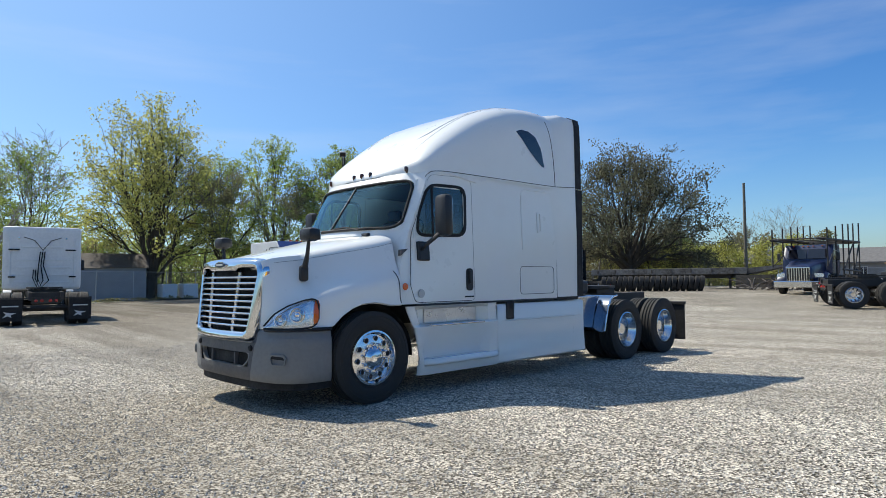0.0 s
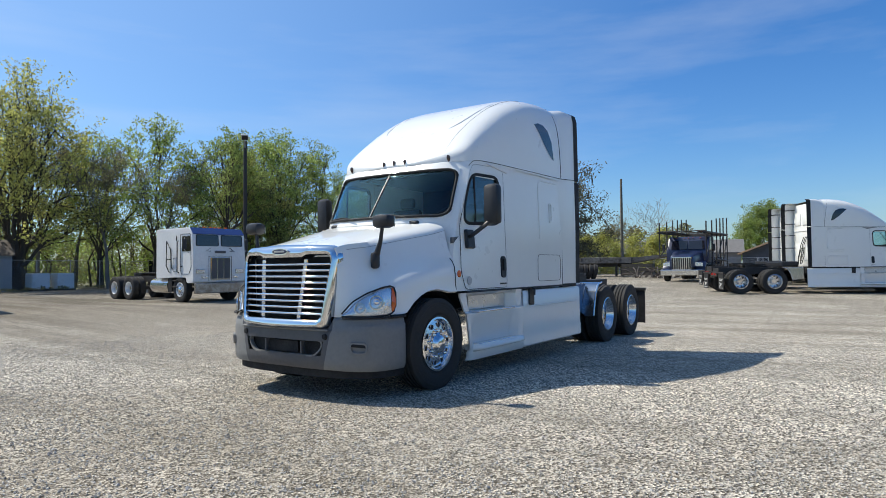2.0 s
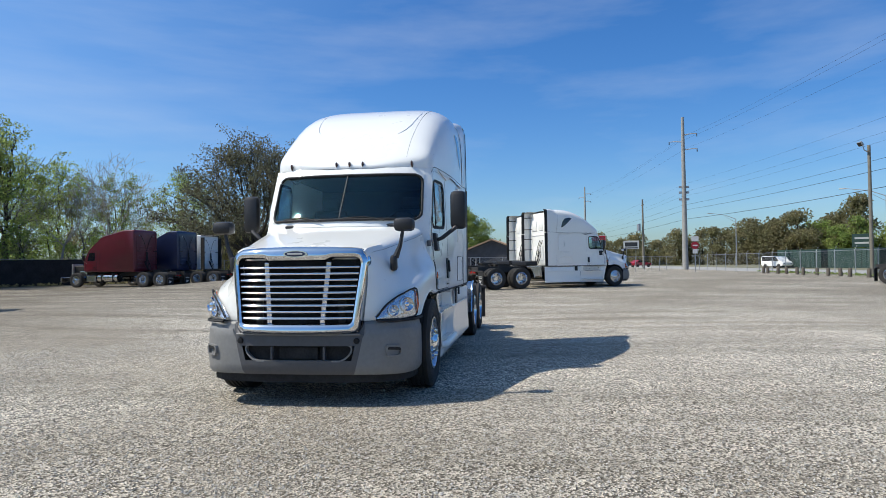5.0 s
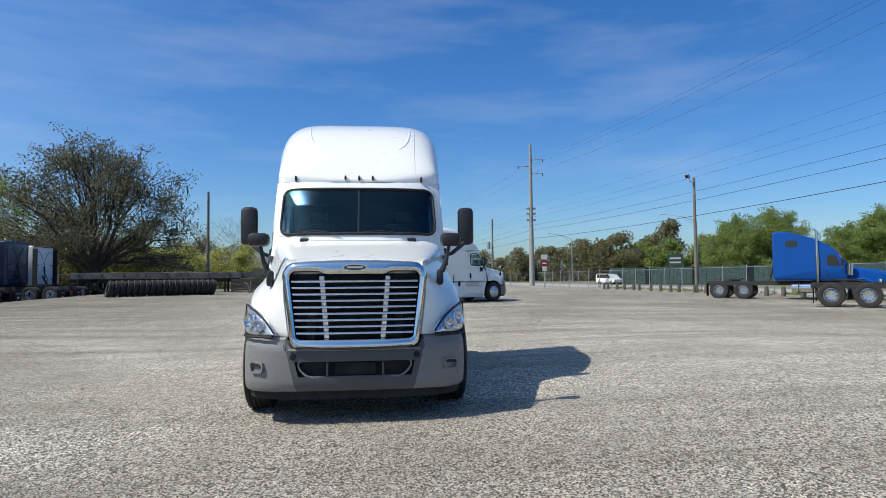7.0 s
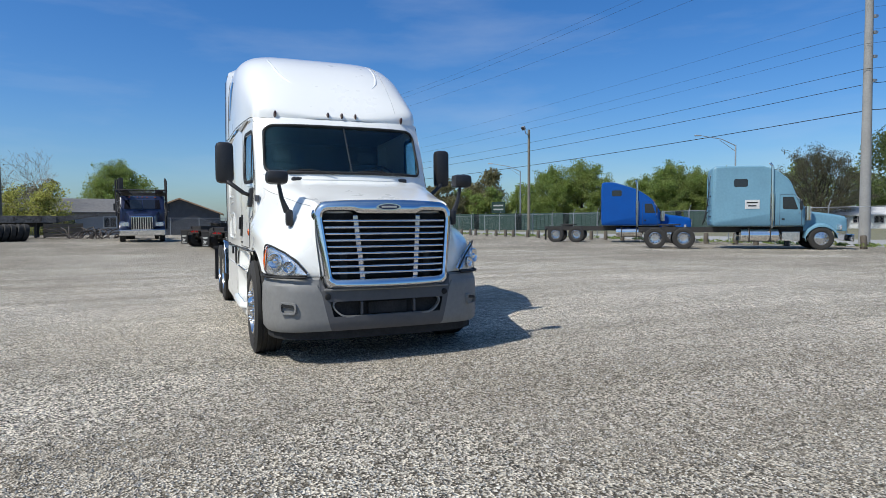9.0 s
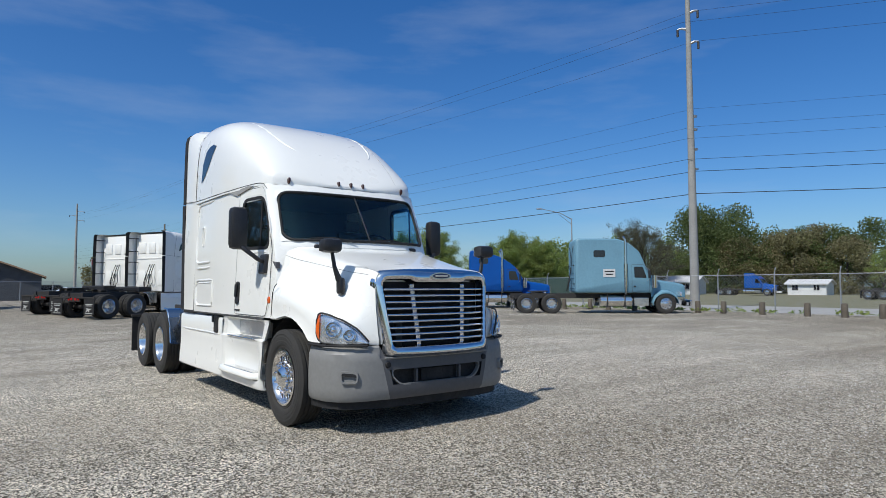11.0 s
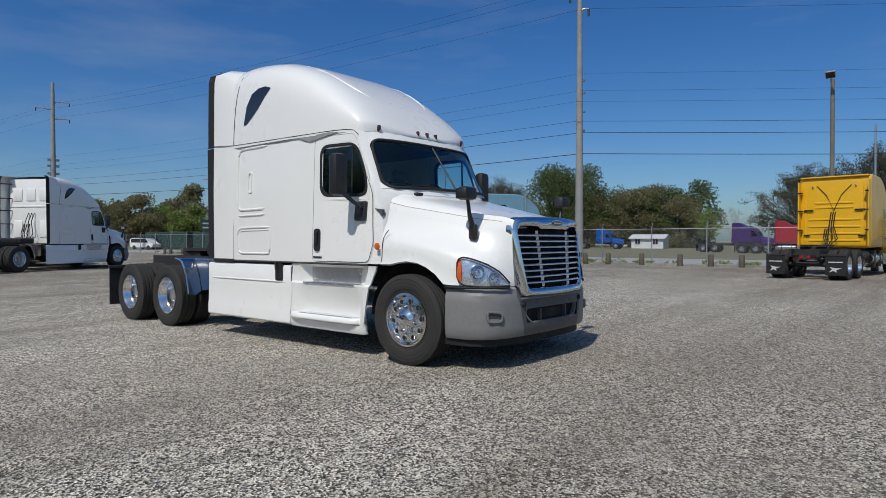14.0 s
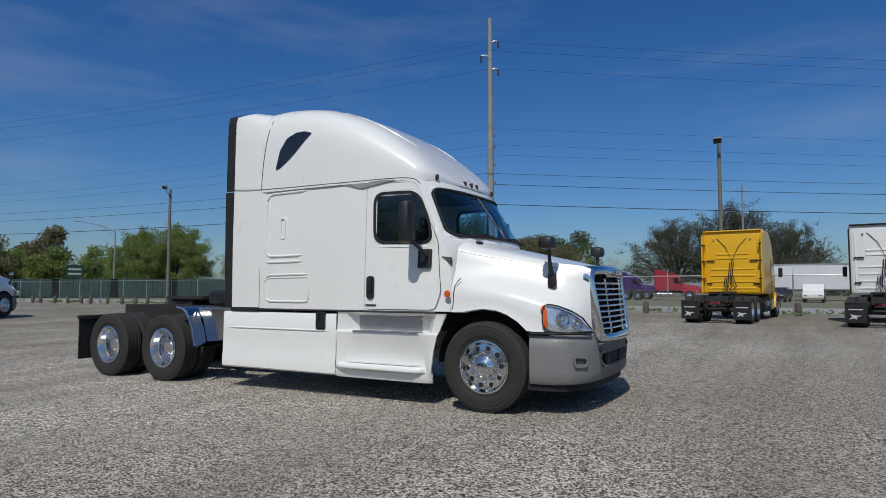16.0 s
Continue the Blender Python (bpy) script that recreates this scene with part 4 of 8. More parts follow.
    for pts, dy in (([(a * 0.955, 1.16 + (b - 1.16) * 0.95) for a, b in outer_pts], 0.06), (between(0.04), 0.054), (between(0.0), 0.045), (between(0.01), -0.02), (between(0.10), -0.06), (between(0.3), -0.088), (between(0.65), -0.094), (between(0.9), -0.078), (inner_pts, -0.04), (inner_pts, 0.06)):
        loops.append([bm.verts.new((x, min(gy(x, z) + dy, -0.93), z)) for x, z in pts])
    n = len(outer_pts)
    for a, b in zip(loops, loops[1:]):
        for i in range(n):
            bm.faces.new((a[i], a[(i + 1) % n], b[(i + 1) % n], b[i]))
    gr = part("grille", fixed(bm), CHROME, T, "chrome grille surround", smooth=45)
    bm = bmesh.new()
    grid(bm, [[(x * (gx(z) - 0.03), gy(x * 0.6, z) + 0.06, z) for x in (-1, -0.5, 0, 0.5, 1)] for z in (0.83, 1.15, 1.47)])
    part("grille_mesh", fixed(bm), MATT, gr, "black mesh behind the bars")
    for k in range(9):
        z = 0.895 + k * 0.0625
        w = gx(z) - 0.045
        bm = bmesh.new()
        pts = [(-w + 2 * w * i / 10) for i in range(11)]
        nose = [(0.02, -0.012)] + [(-0.050 - 0.013 * math.cos(a), 0.0125 * math.sin(a)) for a in [radians(-90 + 22.5 * i) for i in range(9)]] + [(0.02, 0.013)]
        grid(bm, [[(x, gy(x, z) + oy, z + oz) for x in pts] for oy, oz in nose])
        part("grille_bar", fixed(bm), CHROME, gr, smooth=50)
    for s in (1, -1):
        for k in range(10):
            z = 0.865 + k * 0.0625
            x = s * (0.265 + (z - 0.8) * 0.09)
            bm = boxed(x, gy(0.33, z) - 0.034, z, 0.052, 0.034, 0.045, 0.010)
            part("grille_link", bm, CHROME, gr)
    bm = slab(bmesh.new(), [(0.122 * math.cos(a), 1.53 + 0.035 * math.sin(a)) for a in [math.pi * k / 14 for k in range(28)]], "y", -1.128, -1.06)
    em = part("emblem", fixed(bm), CHROME, gr, "oval maker's emblem")
    bm = slab(bmesh.new(), [(0.106 * math.cos(a), 1.53 + 0.026 * math.sin(a)) for a in [math.pi * k / 14 for k in range(28)]], "y", -1.134, -1.12)
    part("emblem_field", fixed(bm), DARKBLUE, em, "dark field")
    part("emblem_bar", boxed(0, -1.136, 1.53, 0.155, 0.006, 0.018, 0.003), STICKER, em)

    # bumper, lower skirt, slot
    path = [(1.14, -0.455), (1.135, -0.60), (1.11, -0.74), (1.045, -0.87), (0.93, -0.97), (0.80, -1.03), (0.70, -1.055), (0.64, -1.068), (0.56, -1.08), (0.46, -1.088), (0.3, -1.095), (0.15, -1.1), (0.0, -1.1)]
    full = path + [(-x, y) for x, y in path[-2::-1]]
    nb = len(full)

    def bump_pt(x, y, z, off):
        n = Vector((x * 0.9, (y + 0.3) * 1.3)).normalized()
        if abs(x) < 0.69:
            z = 0.70 + (z - 0.70) * 0.35 if z > 0.70 else z
        if z < 0.40:
            z -= 0.0 + 0.03 * max(0.0, abs(x) - 0.7)
        return (x + n.x * off, y + n.y * off, z)
    levels = [(0.335, -0.03), (0.37, -0.006), (0.44, 0.0), (0.475, 0.0), (0.55, 0.002), (0.62, 0.0), (0.70, -0.002), (0.775, -0.006), (0.79, -0.018), (0.835, -0.028), (0.855, -0.06)]

    def level_path(z):
        xb = 0.575 + 0.12 * (z - 0.335) / 0.52
        q = [(x, y) for x, y in path]
        for k, x in ((7, xb), (8, xb - 0.06), (9, xb - 0.14)):
            q[k] = (x, interp(sorted(path), x))
        if q[6][0] < xb + 0.02:
            q[6] = (xb + 0.03, interp(sorted(path), xb + 0.03))
        return q + [(-x, y) for x, y in q[-2::-1]]
    rows = [[bump_pt(x, y, z, off) for x, y in level_path(z)] for z, off in levels]

    def in_centre(i, j):
        lim = 7
        return lim <= j < nb - 1 - lim
    for s in (1, -1):
        bm = bmesh.new()
        grid(bm, rows, lambda i, j: in_centre(i, j) or (j < nb // 2) != (s > 0))
        part("bumper_corner", fixed(bm), GREY, T, "grey plastic bumper corner", smooth=35)
    for s in (1, -1):
        part("bumper_gap", tube(bmesh.new(), [(s * (x + 0.004), y - 0.004, 0.858) for x, y in path[:6]], 0.012, 6), MATT, T)
    bm = bmesh.new()
    grid(bm, rows, lambda i, j: not in_centre(i, j) or (3 <= i <= 4 and 8 <= j < nb - 9))
    cen = part("bumper_centre", fixed(bm), DARKGREY, T, "dark grey centre section with air slot", smooth=35)
    slot = rounded([(-0.46, 0.462), (0.46, 0.462), (0.555, 0.55), (0.555, 0.632), (-0.555, 0.632), (-0.555, 0.55)], 0.055)
    inner = rounded([(-0.45, 0.476), (0.45, 0.476), (0.54, 0.555), (0.54, 0.620), (-0.54, 0.620), (-0.54, 0.555)], 0.05)
    bm = ring_slab(bmesh.new(), slot, inner, "y", -1.108, -1.06)
    for v in bm.verts:
        v.co.y += 0.05 * (abs(v.co.x) / 0.6) ** 3
    part("slot_rim", fixed(bm), GREY, cen)
    bm = bmesh.new()
    grid(bm, [[(x * 0.955, y * 0.955 + 0.02, z) for x, y in full] for z in (0.25, 0.36)])
    part("air_dam", fixed(bm), MATT, T, "black lower air dam")
    part("bumper_slot", boxed(0, -1.0, 0.545, 1.25, 0.03, 0.20), MATT, cen)
    for x in (-0.27, 0.27):
        part("slot_divider", boxed(x, -1.065, 0.545, 0.022, 0.05, 0.13, 0.006), DARKGREY, cen)
    part("slot_plate", boxed(0.0, -1.05, 0.545, 0.40, 0.02, 0.12, 0.006), MATT, cen)
    bm = bmesh.new()
    tube(bm, [(x * 1.0, y - 0.012, 0.735) for x, y in full if abs(x) < 0.66], 0.010, 6)
    part("lip_trim", bm, GREY, cen)
    for s in (1, -1):
        bm = bmesh.new()
        lathe(bm, [(0.0, -0.03), (0.026, -0.026), (0.032, 0.0), (0.030, 0.012)], "z", (0, 0, 0), 16)
        for v in bm.verts:
            v.co = Vector((s * 0.60 + v.co.x, -1.074 + v.co.z * 0.6, 0.67 + v.co.y))
        part("tow_cover", fixed(bm), MATT, T, smooth=True)
        # fog lamp blank: a scooped recess with a lip
        rot = Matrix.Rotation(radians(s * 36), 3, "Z")
        p0 = Vector((s * 0.955, -0.962, 0.565))
        rim_o = rounded([(-0.085, -0.06), (0.075, -0.06), (0.085, 0.05), (-0.10, 0.06)], 0.04)
        rim_i = rounded([(-0.07, -0.045), (0.06, -0.045), (0.068, 0.03), (-0.08, 0.045)], 0.03)
        bm = ring_slab(bmesh.new(), rim_o, rim_i, "y", -0.012, 0.05)
        for v in bm.verts:
            v.co = p0 + rot @ v.co
        part("fog_lamp_rim", fixed(bm), GREY, T)
        # black strip standing in for the shadow under the recess's upper edge
        bm = slab(bmesh.new(), [(-0.08, 0.015), (0.066, 0.0), (0.068, 0.03), (-0.08, 0.045)], "y", -0.010, 0.03)
        for v in bm.verts:
            v.co = p0 + rot @ v.co
        part("fog_lamp_slot", fixed(bm), MATT, T)
        # headlamp: bowl, lens, amber corner
        hl_out = [(0.0, 0.0), (0.10, 0.20), (0.24, 0.285), (0.36, 0.30), (0.43, 0.265), (0.46, 0.16), (0.44, 0.04), (0.20, 0.0)]
        edge_p = [(0.77, -1.005), (0.86, -0.945), (0.94, -0.875), (1.01, -0.80), (1.065, -0.72), (1.10, -0.64), (1.115, -0.58)]

        def along(u):
            t = u / 0.46 * (len(edge_p) - 1)
            i = min(int(t), len(edge_p) - 2)
            f = t - i
            return (edge_p[i][0] * (1 - f) + edge_p[i + 1][0] * f, edge_p[i][1] * (1 - f) + edge_p[i + 1][1] * f)
        top = [(0.0, 0.90), (0.08, 1.02), (0.18, 1.10), (0.30, 1.155), (0.38, 1.17), (0.44, 1.15), (0.46, 1.10)]
        bot = [(0.0, 0.875), (0.2, 0.865), (0.36, 0.88), (0.44, 0.92), (0.46, 0.97)]

        def lens_sheet(u0, u1, off, steps=10):
            bm = bmesh.new()
            rows = []
            for i in range(steps + 1):
                u = u0 + (u1 - u0) * i / steps
                x, y = along(u)
                row = []
                for k in range(7):
                    v = k / 6
                    z = interp(bot, u) * (1 - v) + interp(top, u) * v
                    bulge = 0.028 + off * (1 - (2 * v - 1) ** 4)
                    nrm = Vector((0.62, -0.78))
                    lean = -0.05 * v
                    row.append((s * (x + nrm.x * bulge + lean * 0.5), y + nrm.y * bulge - lean * 0.6, z))
                rows.append(row)
            grid(bm, rows)
            return fixed(bm)
        hl = part("headlamp", lens_sheet(0.0, 0.42, 0.012), LENS, T, "chrome headlamp bowl", smooth=60)
        part("headlamp_lens", lens_sheet(0.0, 0.405, 0.035), CLEAR, hl, "clear lens", smooth=60).visible_shadow = False
        part("indicator", lens_sheet(0.40, 0.46, 0.030, 5), AMBER, hl, "amber indicator", smooth=60)
        for u, zz, r in ((0.13, 0.955, 0.058), (0.255, 1.01, 0.075)):
            x, y = along(u)
            n = Vector((0.62 * s, -0.78, 0.05)).normalized()
            bm = bmesh.new()
            lathe(bm, [(r * 1.08, 0.0), (r * 1.05, 0.018), (r * 0.95, 0.02), (r * 0.8, -0.008), (r * 0.45, -0.02), (r * 0.40, 0.012), (r * 0.2, 0.024), (0.0, 0.026)], "z", (0, 0, 0), 24)
            q = n.to_track_quat("Z", "Y").to_matrix()
            for v in bm.verts:
                v.co = Vector((s * x, y, zz)) + n * 0.036 + q @ v.co
            part("reflector", fixed(bm), CHROME, hl, "round chrome reflector", smooth=50)
        rim = [along(u) + (interp(top, u),) for u in [0.46 * k / 16 for k in range(17)]] + [along(u) + (interp(bot, u),) for u in [0.46 * k / 16 for k in range(16, -1, -1)]]
        bm = bmesh.new()
        tube(bm, [(s * (x + 0.018 - 0.02 * (z - 0.9)), y - 0.026 + 0.02 * (z - 0.9), z) for x, y, z in rim], 0.009, 6)
        part("lamp_seal", bm, MATT, hl)

    # chassis and rear
    for s in (1, -1):
        part("frame_rail", boxed(s * 0.43, 3.2, 0.93, 0.08, 8.4, 0.27, 0.01), STEEL, T, "dark steel frame rail")
        bm = tube(bmesh.new(), [(s * 0.82, 2.2, 0.64), (s * 0.82, 3.95, 0.64)], 0.30, 20)
        part("fuel_tank", bm, ALLOY, T, smooth=40)
        # quarter fenders ahead of the tandem and mud flaps
        prof = [(5.12, 1.06), (5.0, 1.045), (4.92, 1.0), (4.85, 0.90), (4.79, 0.76), (4.75, 0.62), (4.72, 0.50)]
        bm = bmesh.new()
        rows = [[(s * x, y, z) for y, z in prof] + [(s * x, y - 0.02, z - 0.012) for y, z in prof[::-1]] + [(s * x, *prof[0])] for x in (0.62, 0.90, 1.18)]
        grid(bm, rows)
        qf = part("quarter_fender", fixed(bm), MIRROR, T, "polished metal quarter fender", smooth=40)
        part("rolled_edge", tube(bmesh.new(), [(s * 1.185, y, z) for y, z in prof], 0.016, 8), ALLOY, qf, smooth=True)
        part("gusset", fixed(slab(bmesh.new(), [(4.70, 0.55), (4.20, 0.60), (4.20, 1.03), (4.92, 1.04), (4.80, 0.88)], "x", s * 0.96, s * 0.97)), MIRROR, qf)
        part("top_strip", boxed(s * 0.965, 4.55, 1.045, 0.04, 0.72, 0.03, 0.006), ALLOY, qf)
        for k in range(6):
            part("bolt", boxed(s * 0.99, 4.26 + 0.12 * k, 1.045, 0.012, 0.02, 0.02), ALLOY, qf)
        bm = bmesh.new()
        box(bm, s * 0.95, 7.46, 0.50, 0.60, 0.02, 0.66, 0.006)
        fl = part("mud_flap", bm, MATT, T, "black rubber mud flap")
        bird = [(-0.18, 0.42), (-0.02, 0.36), (-0.04, 0.28), (0.06, 0.33), (0.2, 0.27), (0.1, 0.38), (0.17, 0.46), (0.0, 0.42)]
        part("flap_print", fixed(slab(bmesh.new(), [(s * 0.95 + x, z) for x, z in bird], "y", 7.470, 7.476)), STICKER, fl, "white bird shape")
        part("flap_print", boxed(s * 0.95, 7.473, 0.60, 0.42, 0.004, 0.03), STICKER, fl, "line of lettering as a bar")
        part("flap_print", boxed(s * 0.95, 7.473, 0.54, 0.34, 0.004, 0.025), STICKER, fl, "line of lettering as a bar")
        part("flap_print", boxed(s * 0.95, 7.473, 0.235, 0.44, 0.004, 0.022), STICKER, fl, "line of lettering as a bar")
        part("flap_hanger", boxed(s * 0.72, 7.46, 0.86, 1.1, 0.06, 0.06, 0.01), STEEL, T)
    part("cross_member", boxed(0, 7.3, 0.93, 0.86, 0.10, 0.25, 0.01), STEEL, T)
    part("tail_panel", boxed(0, 7.42, 0.80, 0.75, 0.05, 0.20, 0.01), STEEL, T)
    for x in (-0.28, -0.12, 0.12, 0.28):
        bm = bmesh.new()
        lathe(bm, [(0.0, 0.02), (0.05, 0.016), (0.055, 0.0)], "z", (0, 0, 0), 16)
        for v in bm.verts:
            v.co = Vector((x + v.co.x, 7.447 + v.co.z, 0.80 + v.co.y))
        part("tail_lamp", fixed(bm), RED, T, "round red tail lamp")
    bm = bmesh.new()
    outline_5 = [(0.46, 0.52), (0.52, 0.0), (0.40, -0.42), (0.10, -0.52), (0.06, -0.15), (-0.06, -0.15), (-0.10, -0.52), (-0.40, -0.42), (-0.52, 0.0), (-0.46, 0.52), (0.0, 0.58)]
    slab(bm, [(x, 6.0 - y) for x, y in rounded(outline_5, 0.08)], "z", 1.16, 1.21)
    part("fifth_wheel", fixed(bm), STEEL, T, "greasy black fifth wheel")
    part("fifth_wheel_base", boxed(0, 6.0, 1.10, 0.9, 0.6, 0.12, 0.02), STEEL, T)
    part("chassis_box", boxed(0, 4.62, 1.20, 1.5, 0.7, 0.22, 0.05), BLACK, T, "black box on the frame")
    part("deck_plate", boxed(0, 4.35, 1.09, 0.95, 0.8, 0.02), ALLOY, T, "aluminium deck plate")
    for y in (5.42, 6.75):
        bm = tube(bmesh.new(), [(-0.9, y, 0.46), (0.9, y, 0.46)], 0.09, 12)
        part("axle", bm, STEEL, T, smooth=True)
    bm = tube(bmesh.new(), [(-0.9, 0, 0.48), (0.9, 0, 0.48)], 0.06, 10)
    part("axle", bm, STEEL, T, smooth=True)
    part("engine", boxed(0, -0.1, 0.95, 0.75, 1.5, 0.55, 0.06), STEEL, T)
    part("radiator", boxed(0, -0.88, 1.15, 1.1, 0.1, 0.6), MATT, T)
    for s in (1, -1):
        w = wheel(T, s * 1.06, 0.06, 0.497, s, True, 0.29)
        w.location.z += lie(s * 1.06, 0.06)
        for y in (5.42, 6.75):
            w = wheel(T, s * 1.065, y, 0.497, s, False, 0.275)
            w.location.z += lie(s * 1.065, y)
            t2 = shared("tyre0.4970.275False", None, TYRE, "inner_tyre", T)
            t2.location = (s * 0.745, y, 0.497 + lie(s * 0.745, y))

    # inside the cab
    inside = [("cab_floor", (0, 1.7, 1.13, 2.2, 2.6, 0.06)), ("dash", (0, 0.93, 1.74, 2.0, 0.42, 0.30)), ("sleeper_bulkhead", (0, 2.95, 1.9, 2.2, 0.05, 1.6)), ("headliner", (0, 2.05, 2.61, 2.1, 1.7, 0.03))]
    for nm, a in inside:
        part(nm, boxed(*a, bevel=0.02), INNER, T)
    for x in (-0.6, 0.6):
        seat = part("seat", boxed(x, 1.62, 1.45, 0.52, 0.52, 0.16, 0.05), INNER, T, "grey cloth seat")
        part("backrest", boxed(x, 1.86, 1.85, 0.50, 0.14, 0.72, 0.06), INNER, seat)
        part("headrest", boxed(x, 1.86, 2.30, 0.26, 0.10, 0.16, 0.04), INNER, seat)
    bm = bmesh.new()
    pts = [(0.6 + 0.22 * math.cos(a), 1.10 + 0.10 * math.sin(a), 1.93 + 0.20 * math.sin(a)) for a in [2 * math.pi * k / 20 for k in range(21)]]
    tube(bm, pts, 0.014, 6)
    part("steering_wheel", bm, BLACK, T)
    # doors and roof draw in towards the screen
    drawn_in = ("cab", "roof_fairing", "windscreen", "windscreen_seal", "pillar_corner", "window_frame", "door_sticker", "windscreen_divider", "door_window_seal", "door_window", "quarter_post", "door_gap", "roof_gap", "roof_crease", "roof_window", "roof_seam",
                "vent_wedge", "door_handle", "badge", "marker_lamp", "mirror_foot", "mirror_arm", "cowl_vent", "wiper", "dash", "headliner", "cab_floor", "hatch_pressing", "hatch_gap", "hatch_handle")
    for ob in list(T.children):
        if ob.name.split(".")[0] not in drawn_in:
            continue
        for o in [ob] + list(ob.children):
            for v in o.data.vertices:
                f = min(1.0, max(0.0, (2.4 - v.co.y) / 1.6))
                f = f * f * (3 - 2 * f) * min(1.0, max(0.35, (v.co.z - 0.9) / 0.9))
                if ob.name.startswith("mirror_arm"):
                    f *= max(0.0, min(1.0, (1.385 - abs(v.co.x)) / 0.2))
                v.co.x *= 1 - 0.085 * f
    return T


def mat_once(key, maker, store={}):
    if key not in store:
        store[key] = maker()
    return store[key]


def mat_glossblack():
    return mat_once("gb", lambda: mat("gloss_black_glazing", (0.012, 0.013, 0.02), 0.08, vary=0.3, scale=4, coat=0.6))


def mat_marker():
    return mat_once("mk", lambda: mat("dark_amber_lens", (0.06, 0.018, 0.01), 0.2, vary=0.3, scale=40, coat=0.5))


# ---- ground ----
bm = bmesh.new()
xs = [-2500, -800, -300, -120, -60, -40, -32] + [-27 + 1.0 * i for i in range(53)] + [32, 40, 60, 120, 300, 800, 2500]
ys = [-2500, -800, -300, -120, -60, -40, -28, -20] + [-16 + 1.0 * i for i in range(98)] + [90, 120, 300, 800, 2500]
grid(bm, [[(x, y, lie(x, y)) for x in xs] for y in ys])
ground = tagged(part("ground", fixed(bm), GRAVEL), "grey crushed gravel yard with worn tracks", "ground", kind="structure")


def flat_strip(name, label, category, material, pts, z):
    """A thin slab lying on the ground."""
    bm = slab(bmesh.new(), pts, "z", -0.05, z)
    return tagged(part(name, fixed(bm), material), label, category, kind="structure")


flat_strip("road", "pale sun-bleached asphalt road behind the fence", "road", ASPHALT, [(31.5, -400), (42.5, -400), (40.5, 40), (36.0, 90), (30.0, 180), (16.0, 420), (5.0, 420), (19.0, 180), (25.5, 90), (30.0, 40)], 0.012)
flat_strip("verge_east", "dry grass verge across the road", "grass", GRASS, [(42.5, -400), (900, -400), (900, 420), (16.0, 420), (30.0, 180), (36.0, 90), (40.5, 40)], 0.008)
flat_strip("verge_west", "dry grass under the trees behind the fence", "grass", GRASS, [(-900, -300), (-37.5, -300), (-37.5, 8), (-45, 24), (-30, 44), (-24, 48), (-6, 50), (-8, 70), (10, 75), (5, 420), (-900, 420)], 0.008)
main = sleeper_tractor("sleeper_tractor", "white long-nose sleeper tractor with raised roof and chrome grille")


# ---- other tractors: built in the same local axes, facing -y, front axle at the origin ----
def mat_print():
    return mat_once("print", lambda: mat("flap_print_white", (0.6, 0.6, 0.6), 0.7, vary=0.2, scale=20))


def mat_oldchrome():
    return mat_once("oc", lambda: mat("pitted_chrome", (0.52, 0.50, 0.46), 0.35, 0.8, vary=0.5, scale=5, color2=(0.22, 0.16, 0.11)))


def facing(x, y, az):
    """Pose of a vehicle with its front axle at (x, y), its nose pointing to az degrees from +x towards +y."""
    return pose(x, y, 0, 0, 0, az + 90)


def bar_box(T, name, m, *a, label="", bevel=0.0):
    return part(name, boxed(*a, bevel=bevel), m, T, label)


